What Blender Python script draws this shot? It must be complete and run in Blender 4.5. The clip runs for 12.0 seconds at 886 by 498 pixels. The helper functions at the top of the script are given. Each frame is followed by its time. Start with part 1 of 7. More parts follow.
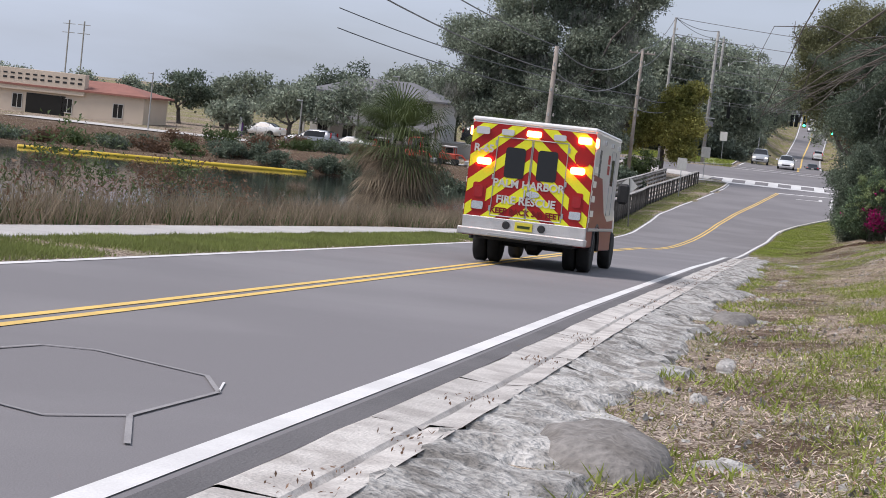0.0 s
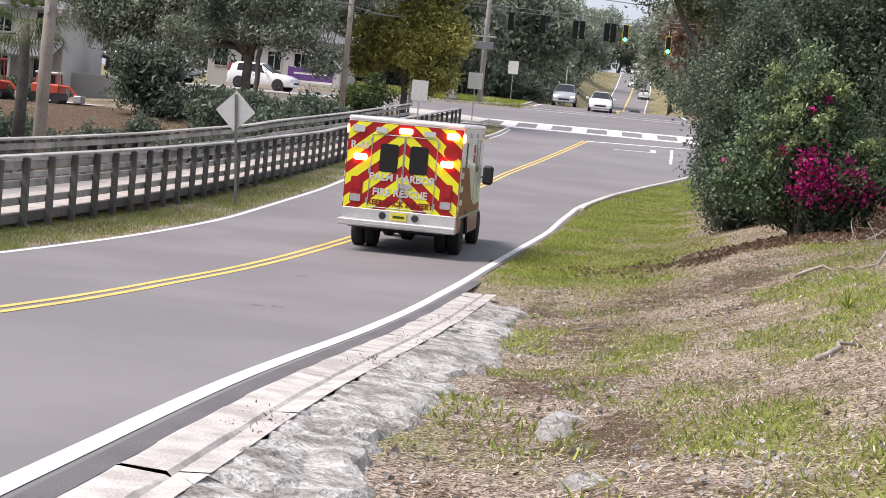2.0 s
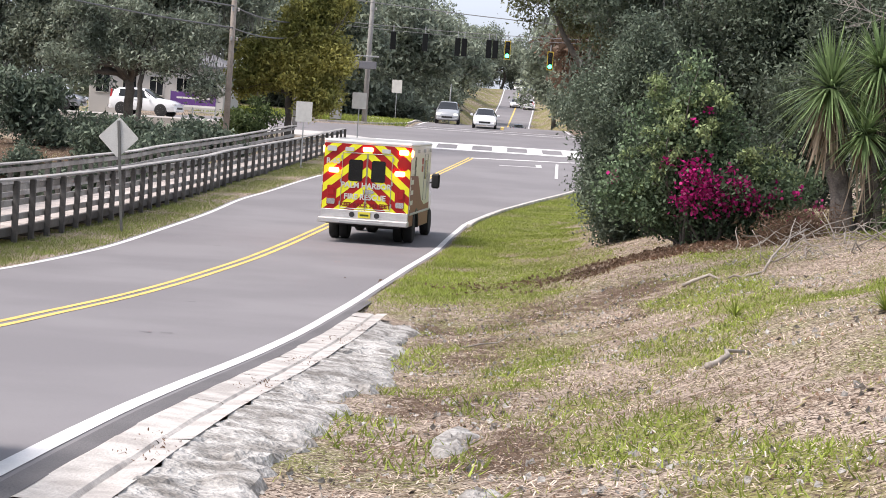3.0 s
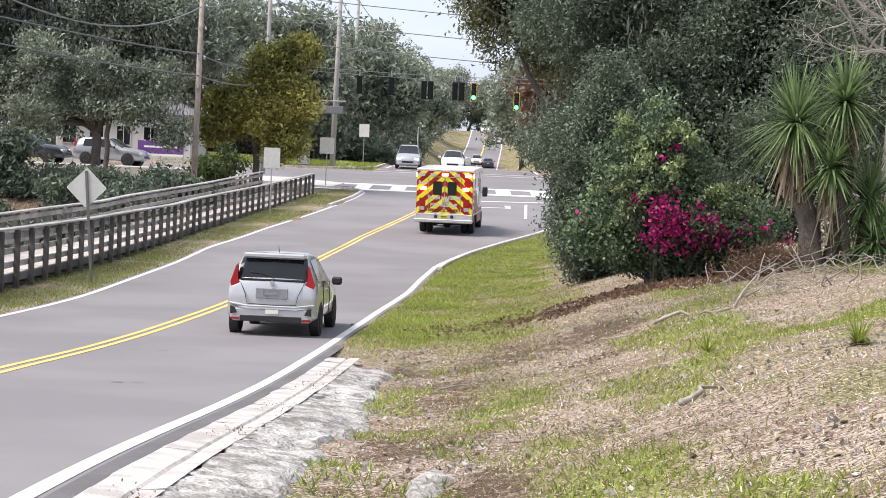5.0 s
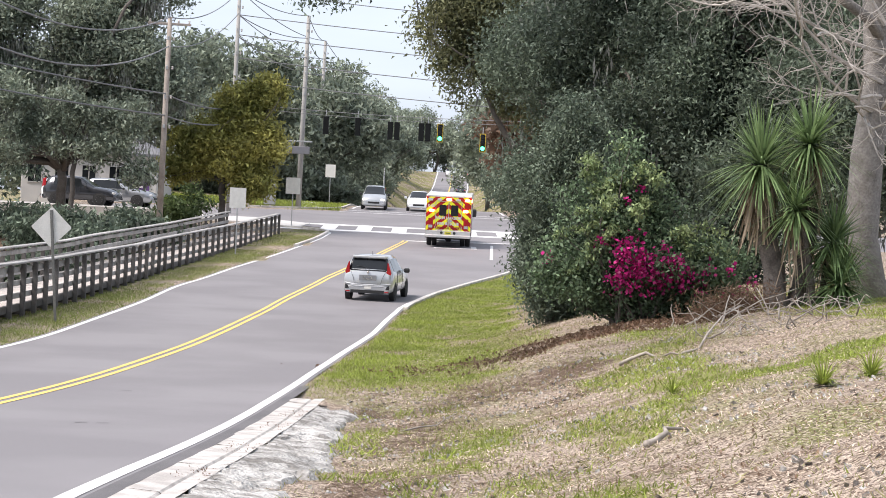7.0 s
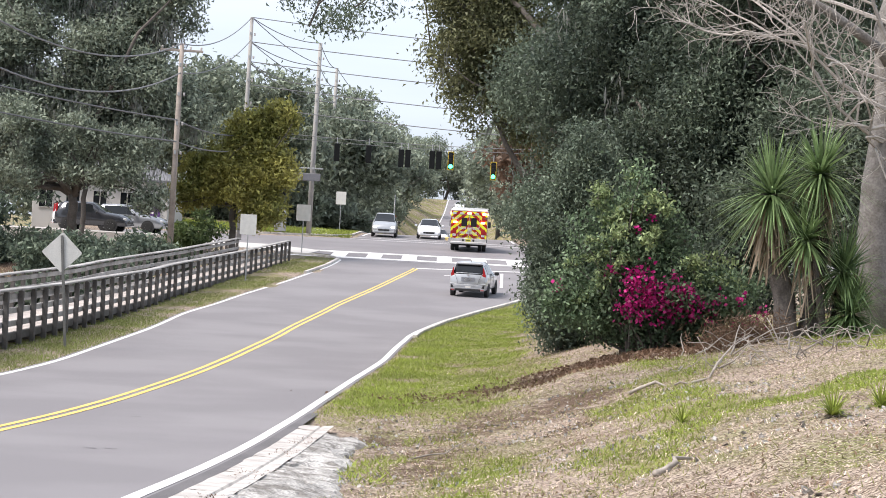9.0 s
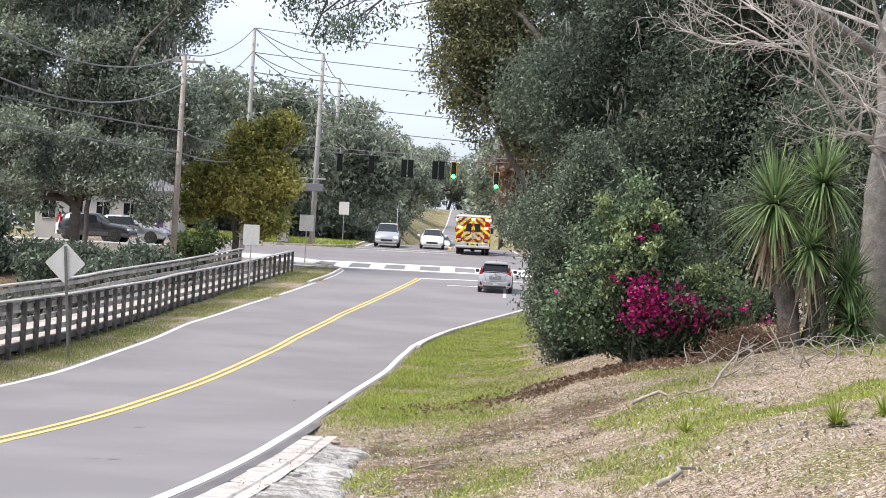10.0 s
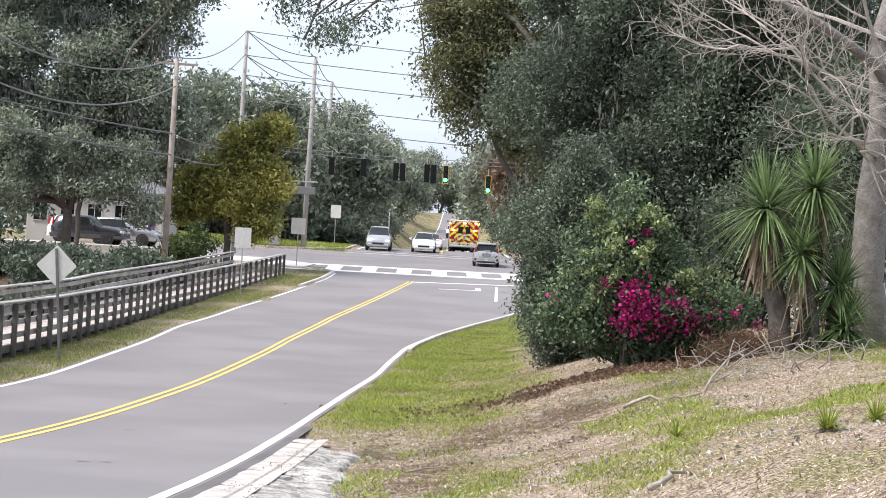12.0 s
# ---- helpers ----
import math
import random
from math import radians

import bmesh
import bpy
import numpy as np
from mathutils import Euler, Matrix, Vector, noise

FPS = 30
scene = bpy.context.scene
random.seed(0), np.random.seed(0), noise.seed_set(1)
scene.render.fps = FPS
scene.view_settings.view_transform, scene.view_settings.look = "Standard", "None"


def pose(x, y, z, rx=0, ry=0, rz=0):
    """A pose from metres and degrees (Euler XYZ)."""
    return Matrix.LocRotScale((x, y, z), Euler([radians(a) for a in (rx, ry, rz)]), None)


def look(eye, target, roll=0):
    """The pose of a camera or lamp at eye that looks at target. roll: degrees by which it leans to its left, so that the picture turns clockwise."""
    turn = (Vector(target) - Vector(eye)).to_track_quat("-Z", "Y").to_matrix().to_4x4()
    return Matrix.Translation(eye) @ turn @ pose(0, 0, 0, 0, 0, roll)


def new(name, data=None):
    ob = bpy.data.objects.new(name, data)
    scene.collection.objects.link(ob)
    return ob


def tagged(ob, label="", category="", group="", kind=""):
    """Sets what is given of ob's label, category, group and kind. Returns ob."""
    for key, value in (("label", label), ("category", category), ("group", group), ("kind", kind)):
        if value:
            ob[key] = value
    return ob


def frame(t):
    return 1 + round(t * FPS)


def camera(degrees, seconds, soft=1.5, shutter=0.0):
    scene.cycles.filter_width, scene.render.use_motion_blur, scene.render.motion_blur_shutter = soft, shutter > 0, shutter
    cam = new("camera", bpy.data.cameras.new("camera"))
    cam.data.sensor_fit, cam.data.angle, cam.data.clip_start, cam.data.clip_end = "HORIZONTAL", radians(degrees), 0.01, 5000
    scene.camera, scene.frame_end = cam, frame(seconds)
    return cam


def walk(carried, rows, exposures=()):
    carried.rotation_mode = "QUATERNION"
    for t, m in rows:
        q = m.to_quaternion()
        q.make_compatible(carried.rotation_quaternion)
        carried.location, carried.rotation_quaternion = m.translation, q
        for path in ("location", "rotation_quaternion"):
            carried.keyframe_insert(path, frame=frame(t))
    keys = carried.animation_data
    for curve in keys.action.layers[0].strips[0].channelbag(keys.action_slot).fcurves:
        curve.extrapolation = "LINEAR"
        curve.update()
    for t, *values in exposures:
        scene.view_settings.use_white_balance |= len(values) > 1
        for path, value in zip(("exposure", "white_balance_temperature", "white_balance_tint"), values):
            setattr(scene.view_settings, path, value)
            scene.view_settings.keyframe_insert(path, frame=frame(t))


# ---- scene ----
cam = camera(26.12, 12.0, soft=0.9)
EXPOSURES = [(0, -0.08, 6350, 17), (0.5, -0.02, 6380, 18), (1.0, 0.12, 6450, 18), (2.0, 0.38, 6650, 18), (5.0, 0.60, 6600, 16), (12.0, 0.66, 6550, 15)]
walk(cam, [
    (0, pose(-0.617, -64.000, 5.627, 85.916, -6.111, 10.386)),
    (0.5, pose(-0.519, -47.000, 5.080, 85.889, -7.518, 8.612)),
    (1, pose(0.066, -30.000, 4.829, 85.082, -8.124, 9.151)),
    (1.5, pose(0.060, -14.500, 4.040, 85.552, -7.393, 6.650)),
    (1.8, pose(0.020, -5.000, 3.520, 85.540, -6.100, 5.600)),
    (2, pose(0.000, 0.000, 3.300, 85.525, -5.305, 5.093)),
    (2.5, pose(0.000, 0.000, 3.300, 85.866, -4.701, 3.099)),
    (3, pose(0.000, 0.000, 3.300, 86.371, -3.777, 1.635)),
    (3.2, pose(0.000, 0.000, 3.300, 86.491, -3.362, 1.374)),
    (5, pose(0.000, 0.000, 3.300, 87.698, -2.483, 0.682)),
    (5.5, pose(0.000, 0.000, 3.300, 87.972, -2.477, 0.452)),
    (6, pose(0.000, 0.000, 3.300, 88.347, -2.510, 0.145)),
    (6.5, pose(0.000, 0.000, 3.300, 88.701, -2.579, -0.153)),
    (7, pose(0.000, 0.000, 3.300, 88.966, -2.717, -0.338)),
    (9, pose(0.000, 0.000, 3.300, 89.783, -3.067, -0.030)),
    (9.5, pose(0.000, 0.000, 3.300, 89.934, -3.028, 0.061)),
    (10, pose(0.000, 0.000, 3.300, 90.079, -2.960, 0.061)),
    (10.5, pose(0.000, 0.000, 3.300, 90.169, -2.934, -0.014)),
    (11, pose(0.000, 0.000, 3.300, 90.235, -2.884, -0.132)),
    (11.5, pose(0.000, 0.000, 3.300, 90.231, -3.002, -0.197)),
    (12, pose(0.000, 0.000, 3.300, 90.199, -3.145, -0.189)),
], EXPOSURES)

# ---------- world and light: a bright, thinly overcast afternoon ----------
world = bpy.data.worlds.new("sky")
scene.world = world
world.use_nodes = True
wn, wl = world.node_tree.nodes, world.node_tree.links
wn.clear()
w_out = wn.new("ShaderNodeOutputWorld")
w_bg = wn.new("ShaderNodeBackground")
w_sky = wn.new("ShaderNodeTexSky")
w_sky.sky_type = "NISHITA"
w_sky.sun_disc = False
w_sky.sun_elevation = radians(48)
w_sky.sun_rotation = radians(250)
w_sky.air_density, w_sky.dust_density, w_sky.ozone_density = 1.0, 2.0, 1.0
w_gain = wn.new("ShaderNodeVectorMath")
w_gain.operation = "SCALE"
w_gain.inputs["Scale"].default_value = 0.09
w_tc = wn.new("ShaderNodeTexCoord")
w_map = wn.new("ShaderNodeMapping")
w_map.inputs["Scale"].default_value = (1.0, 1.0, 5.0)
w_noise = wn.new("ShaderNodeTexNoise")
w_noise.inputs["Scale"].default_value = 2.2
w_noise.inputs["Detail"].default_value = 6.0
w_ramp = wn.new("ShaderNodeMapRange")
w_ramp.inputs["From Min"].default_value = 0.32
w_ramp.inputs["From Max"].default_value = 0.62
w_ramp.inputs["To Min"].default_value = 0.55
w_ramp.inputs["To Max"].default_value = 0.97
w_mix = wn.new("ShaderNodeMix")
w_mix.data_type = "RGBA"
w_mix.inputs["B"].default_value = (0.62, 0.71, 0.82, 1)
wl.new(w_tc.outputs["Generated"], w_map.inputs["Vector"])
wl.new(w_map.outputs["Vector"], w_noise.inputs["Vector"])
wl.new(w_noise.outputs["Fac"], w_ramp.inputs["Value"])
wl.new(w_ramp.outputs["Result"], w_mix.inputs["Factor"])
wl.new(w_sky.outputs["Color"], w_gain.inputs[0])
wl.new(w_gain.outputs["Vector"], w_mix.inputs["A"])
wl.new(w_mix.outputs["Result"], w_bg.inputs["Color"])
wl.new(w_bg.outputs["Background"], w_out.inputs["Surface"])
w_bg.inputs["Strength"].default_value = 1.0

sun = new("sun", bpy.data.lights.new("sun", "SUN"))
sun.data.energy = 3.5
sun.data.angle = radians(26)
sun.data.color = (1.0, 0.95, 0.88)
sun.matrix_world = look((0, 0, 60), (27, 10, 20))


# ---------- materials ----------
def material(name, color, rough=0.7, metal=0.0, var=0.18, scale=3.0, fine=40.0, bump=0.15, second=None, second_amount=0.5,
             coord="Object", island=0.0, rand=0.0, coat=0.0, spec=0.5, trans=0.0, bump_dist=0.02, cut=(0.42, 0.62)):
    m = bpy.data.materials.new(name)
    m.use_nodes = True
    n, l = m.node_tree.nodes, m.node_tree.links
    b = n["Principled BSDF"]
    b.inputs["Roughness"].default_value = rough
    b.inputs["Metallic"].default_value = metal
    b.inputs["Coat Weight"].default_value = coat
    b.inputs["Specular IOR Level"].default_value = spec
    if trans:
        b.inputs["Transmission Weight"].default_value = trans
    tc = n.new("ShaderNodeTexCoord")
    big, small = n.new("ShaderNodeTexNoise"), n.new("ShaderNodeTexNoise")
    big.inputs["Scale"].default_value, small.inputs["Scale"].default_value = scale, fine
    big.inputs["Detail"].default_value, small.inputs["Detail"].default_value = 5.0, 3.0
    for q in (big, small):
        l.new(tc.outputs[coord], q.inputs["Vector"])
    mix = n.new("ShaderNodeMix")
    mix.data_type = "RGBA"
    mix.inputs["A"].default_value = (*color, 1)
    mix.inputs["B"].default_value = (*(second or [c * (1 - 0.55) for c in color]), 1)
    rng = n.new("ShaderNodeMapRange")
    rng.inputs["From Min"].default_value, rng.inputs["From Max"].default_value = cut
    rng.inputs["To Max"].default_value = second_amount if second else var * 1.6
    l.new(big.outputs["Fac"], rng.inputs["Value"])
    l.new(rng.outputs["Result"], mix.inputs["Factor"])
    hsv = n.new("ShaderNodeHueSaturation")
    l.new(mix.outputs["Result"], hsv.inputs["Color"])
    val = n.new("ShaderNodeMapRange")
    val.inputs["To Min"].default_value, val.inputs["To Max"].default_value = 1 - var * 1.5, 1 + var * 1.5
    l.new(small.outputs["Fac"], val.inputs["Value"])
    last = val.outputs["Result"]
    for amount, source in ((island, "g"), (rand, "o")):
        if amount:
            if source == "g":
                src = n.new("ShaderNodeNewGeometry").outputs["Random Per Island"]
            else:
                src = n.new("ShaderNodeObjectInfo").outputs["Random"]
            r2 = n.new("ShaderNodeMapRange")
            r2.inputs["To Min"].default_value, r2.inputs["To Max"].default_value = 1 - amount, 1 + amount
            l.new(src, r2.inputs["Value"])
            mul = n.new("ShaderNodeMath")
            mul.operation = "MULTIPLY"
            l.new(last, mul.inputs[0])
            l.new(r2.outputs["Result"], mul.inputs[1])
            last = mul.outputs["Value"]
    l.new(last, hsv.inputs["Value"])
    l.new(hsv.outputs["Color"], b.inputs["Base Color"])
    if bump:
        bp = n.new("ShaderNodeBump")
        bp.inputs["Strength"].default_value = bump
        bp.inputs["Distance"].default_value = bump_dist
        l.new(small.outputs["Fac"], bp.inputs["Height"])
        l.new(bp.outputs["Normal"], b.inputs["Normal"])
    return m


def glow(name, color, strength):
    m = bpy.data.materials.new(name)
    m.use_nodes = True
    b = m.node_tree.nodes["Principled BSDF"]
    b.inputs["Base Color"].default_value = (*color, 1)
    b.inputs["Emission Color"].default_value = (*color, 1)
    b.inputs["Emission Strength"].default_value = strength
    b.inputs["Roughness"].default_value = 0.25
    return m


def leaf_material(name, color, second, island=0.35, rough=0.55):
    m = material(name, color, rough, 0, 0.15, 0.35, 6.0, 0, second, 0.8, "Object", island, spec=0.25)
    n, l = m.node_tree.nodes, m.node_tree.links
    b, out = n["Principled BSDF"], n["Material Output"]
    t = n.new("ShaderNodeBsdfTranslucent")
    mx = n.new("ShaderNodeMixShader")
    mx.inputs["Fac"].default_value = 0.24
    t.inputs["Color"].default_value = (*[min(1, c * 1.5) for c in color], 1)
    l.new(b.outputs["BSDF"], mx.inputs[1])
    l.new(t.outputs["BSDF"], mx.inputs[2])
    l.new(mx.outputs["Shader"], out.inputs["Surface"])
    return m


MAT = {
    "asphalt": material("asphalt", (0.185, 0.175, 0.181), 0.88, 0, 0.10, 0.22, 90, 0.35, (0.235, 0.224, 0.229), 0.7, bump_dist=0.008),
    "asphalt_edge": material("asphalt_edge", (0.14, 0.134, 0.137), 0.92, 0, 0.2, 0.8, 60, 0.6),
    "seam": material("seam", (0.30, 0.29, 0.293), 0.9, 0, 0.15, 3, 60, 0.3, (0.22, 0.21, 0.214), 0.7),
    "line_white": material("line_white", (0.72, 0.71, 0.70), 0.75, 0, 0.10, 1.5, 60, 0.2, (0.45, 0.44, 0.43), 0.35),
    "line_yellow": material("line_yellow", (0.78, 0.53, 0.15), 0.75, 0, 0.10, 1.5, 60, 0.2, (0.45, 0.30, 0.10), 0.35),
    "concrete": material("concrete", (0.58, 0.55, 0.515), 0.9, 0, 0.22, 3.0, 45, 0.7, (0.38, 0.35, 0.325), 0.8, rand=0.08),
    "concrete_old": material("concrete_old", (0.49, 0.475, 0.45), 0.92, 0, 0.5, 3.4, 22, 1.0, (0.22, 0.205, 0.185), 1.0, rand=0.12, bump_dist=0.05),
    "walkway": material("walkway", (0.50, 0.48, 0.46), 0.9, 0, 0.1, 0.8, 40, 0.3, rand=0.06),
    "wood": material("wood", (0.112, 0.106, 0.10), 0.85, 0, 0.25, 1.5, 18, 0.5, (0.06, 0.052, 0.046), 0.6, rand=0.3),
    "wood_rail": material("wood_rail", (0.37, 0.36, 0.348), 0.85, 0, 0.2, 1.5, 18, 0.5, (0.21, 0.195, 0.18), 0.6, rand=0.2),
    "deck": material("deck", (0.52, 0.47, 0.43), 0.9, 0, 0.2, 0.8, 25, 0.4, (0.28, 0.25, 0.23), 0.5, rand=0.12),
    "pole_wood": material("pole_wood", (0.36, 0.315, 0.275), 0.9, 0, 0.2, 1.0, 20, 0.6, (0.16, 0.13, 0.11), 0.6),
    "pole_grey": material("pole_grey", (0.34, 0.33, 0.31), 0.85, 0, 0.12, 0.8, 20, 0.3),
    "steel": material("steel", (0.45, 0.46, 0.47), 0.42, 0.85, 0.08, 2, 30, 0.05),
    "galv": material("galv", (0.42, 0.43, 0.43), 0.55, 0.6, 0.12, 3, 30, 0.05),
    "post_green": material("post_green", (0.16, 0.16, 0.15), 0.7, 0.3, 0.15, 3, 30, 0.1),
    "sign_back": material("sign_back", (0.60, 0.595, 0.56), 0.55, 0.15, 0.10, 4, 30, 0.05),
    "sign_face": material("sign_face", (0.78, 0.76, 0.70), 0.5, 0, 0.06, 3, 30, 0.02),
    "rubber": material("rubber", (0.018, 0.018, 0.018), 0.85, 0, 0.2, 8, 60, 0.3),
    "black": material("black", (0.02, 0.02, 0.021), 0.55, 0, 0.2, 5, 40, 0.1),
    "black_gloss": material("black_gloss", (0.012, 0.012, 0.013), 0.12, 0, 0.1, 5, 40, 0),
    "chrome": material("chrome", (0.75, 0.75, 0.76), 0.18, 1.0, 0.04, 5, 40, 0),
    "bumper_steel": material("bumper_steel", (0.58, 0.57, 0.56), 0.45, 0.7, 0.12, 3, 120, 0.4),
    "amb_red": material("amb_red", (0.36, 0.012, 0.012), 0.45, 0, 0.06, 2, 30, 0.0, coat=0.1, spec=0.3),
    # amb_red darkened to offset grazing light on the side walls; also dark lettering
    "amb_red_shade_print": material("amb_red_shade_print", (0.20, 0.010, 0.010), 0.4, 0, 0.1, 2, 30, 0.0, coat=0.1, spec=0.3),
    "amb_yellow": material("amb_yellow", (0.80, 0.80, 0.02), 0.4, 0, 0.05, 2, 30, 0.0),
    "amb_white": material("amb_white", (0.78, 0.77, 0.75), 0.32, 0, 0.04, 2, 30, 0.0, coat=0.5),
    "amb_letter": material("amb_letter", (0.58, 0.57, 0.54), 0.4, 0, 0.05, 5, 40, 0),
    "plate_yellow": material("plate_yellow", (0.62, 0.55, 0.05), 0.4, 0, 0.05, 6, 40, 0),
    "silver": material("silver", (0.50, 0.51, 0.52), 0.30, 0.45, 0.04, 2, 60, 0.0, coat=0.8),
    "car_white": material("car_white", (0.76, 0.77, 0.78), 0.25, 0, 0.03, 2, 60, 0, coat=0.8),
    "car_grey": material("car_grey", (0.33, 0.34, 0.36), 0.28, 0.6, 0.04, 2, 60, 0, coat=0.8),
    "car_dark": material("car_dark", (0.045, 0.047, 0.055), 0.25, 0.4, 0.04, 2, 60, 0, coat=0.8),
    "glass_dark": material("glass_dark", (0.014, 0.016, 0.018), 0.06, 0, 0.1, 3, 20, 0, spec=0.45),
    "lens_clear": material("lens_clear", (0.62, 0.62, 0.62), 0.15, 0.2, 0.08, 8, 50, 0),
    "lens_red": material("lens_red", (0.36, 0.012, 0.016), 0.15, 0, 0.06, 8, 50, 0),
    "bark": material("bark", (0.095, 0.08, 0.068), 0.95, 0, 0.3, 2, 14, 0.9, (0.16, 0.145, 0.13), 0.6),
    "bark_grey": material("bark_grey", (0.23, 0.215, 0.20), 0.95, 0, 0.4, 4, 22, 0.9, (0.13, 0.115, 0.10), 0.6),
    "twig": material("twig", (0.43, 0.395, 0.36), 0.9, 0, 0.2, 3, 20, 0.3),
    "dead_wood": material("dead_wood", (0.36, 0.325, 0.285), 0.9, 0, 0.3, 4, 20, 0.3, (0.19, 0.16, 0.135), 0.7),
    "bark_yucca": material("bark_yucca", (0.15, 0.13, 0.115), 0.95, 0, 0.45, 5, 30, 1.0, (0.065, 0.055, 0.048), 0.7),
    "moss": leaf_material("moss", (0.27, 0.275, 0.25), (0.17, 0.175, 0.155), 0.4, 0.9),
    "leaf_olive": leaf_material("leaf_olive", (0.175, 0.180, 0.092), (0.075, 0.088, 0.046), 0.75),
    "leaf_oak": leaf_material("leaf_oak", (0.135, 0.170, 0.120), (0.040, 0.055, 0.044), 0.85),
    # leaf_oak made paler and greyer: distance haze put into the leaf colour
    "leaf_oak_haze": leaf_material("leaf_oak_haze", (0.250, 0.285, 0.215), (0.105, 0.13, 0.10), 0.8),
    "leaf_mid": leaf_material("leaf_mid", (0.085, 0.120, 0.045), (0.050, 0.075, 0.028), 0.4),
    "leaf_gold": leaf_material("leaf_gold", (0.36, 0.335, 0.10), (0.12, 0.15, 0.05), 0.75),
    "leaf_brown": leaf_material("leaf_brown", (0.17, 0.105, 0.068), (0.085, 0.06, 0.042), 0.4),
    "leaf_fallen": leaf_material("leaf_fallen", (0.30, 0.20, 0.135), (0.17, 0.115, 0.08), 0.5),
    "leaf_dead": leaf_material("leaf_dead", (0.34, 0.27, 0.20), (0.22, 0.17, 0.12), 0.4, 0.8),
    "leaf_vine": leaf_material("leaf_vine", (0.130, 0.185, 0.105), (0.040, 0.062, 0.038), 0.85),
    "leaf_shoot": leaf_material("leaf_shoot", (0.24, 0.30, 0.14), (0.11, 0.15, 0.075), 0.7),
    "leaf_yucca": leaf_material("leaf_yucca", (0.185, 0.265, 0.115), (0.07, 0.11, 0.05), 0.7, 0.4),
    "leaf_palm": leaf_material("leaf_palm", (0.085, 0.11, 0.040), (0.05, 0.07, 0.028), 0.35),
    "flower": leaf_material("flower", (0.38, 0.018, 0.15), (0.15, 0.008, 0.06), 0.7),
    "reed": leaf_material("reed", (0.26, 0.21, 0.15), (0.14, 0.12, 0.08), 0.45, 0.8),
    "grass": leaf_material("grass", (0.26, 0.315, 0.062), (0.155, 0.185, 0.05), 0.65, 0.7),
    "grass_dull": leaf_material("grass_dull", (0.215, 0.255, 0.075), (0.14, 0.155, 0.055), 0.4, 0.7),
    "grass_olive": leaf_material("grass_olive", (0.27, 0.275, 0.10), (0.18, 0.165, 0.075), 0.5, 0.7),
    "grass_dry": leaf_material("grass_dry", (0.54, 0.45, 0.37), (0.26, 0.20, 0.155), 0.75, 0.8),
    "roof_grey": material("roof_grey", (0.17, 0.17, 0.18), 0.8, 0, 0.12, 1, 12, 0.4),
    "stucco": material("stucco", (0.62, 0.60, 0.57), 0.9, 0, 0.06, 0.5, 30, 0.2),
    "stucco_tan": material("stucco_tan", (0.62, 0.52, 0.42), 0.9, 0, 0.06, 0.5, 30, 0.2),
    "roof_red": material("roof_red", (0.30, 0.13, 0.10), 0.8, 0, 0.15, 1, 12, 0.4),
    "purple": material("purple", (0.13, 0.05, 0.22), 0.6, 0, 0.06, 1, 20, 0),
    "machine_red": material("machine_red", (0.50, 0.07, 0.04), 0.45, 0, 0.08, 2, 20, 0),
    "boom_yellow": material("boom_yellow", (0.68, 0.48, 0.04), 0.6, 0, 0.08, 1, 20, 0),
    "signal_black": material("signal_black", (0.008, 0.009, 0.009), 0.6, 0, 0.1, 3, 20, 0, spec=0.15),
    "wire": material("wire", (0.20, 0.20, 0.205), 0.7, 0, 0.1, 3, 20, 0),
}
MAT["red_glow"] = glow("red_glow", (1.0, 0.16, 0.06), 17.0)
MAT["amber_glow"] = glow("amber_glow", (1.0, 0.26, 0.07), 13.0)
MAT["white_glow"] = glow("white_glow", (1.0, 0.45, 0.18), 6.0)
MAT["brake_glow"] = glow("brake_glow", (0.75, 0.02, 0.03), 0.35)
MAT["green_glow"] = glow("green_glow", (0.05, 1.0, 0.45), 5.0)
MAT["stop_glow"] = glow("stop_glow", (1.0, 0.06, 0.03), 4.0)
MAT["lamp_dim"] = glow("lamp_dim", (1.0, 0.92, 0.80), 1.5)


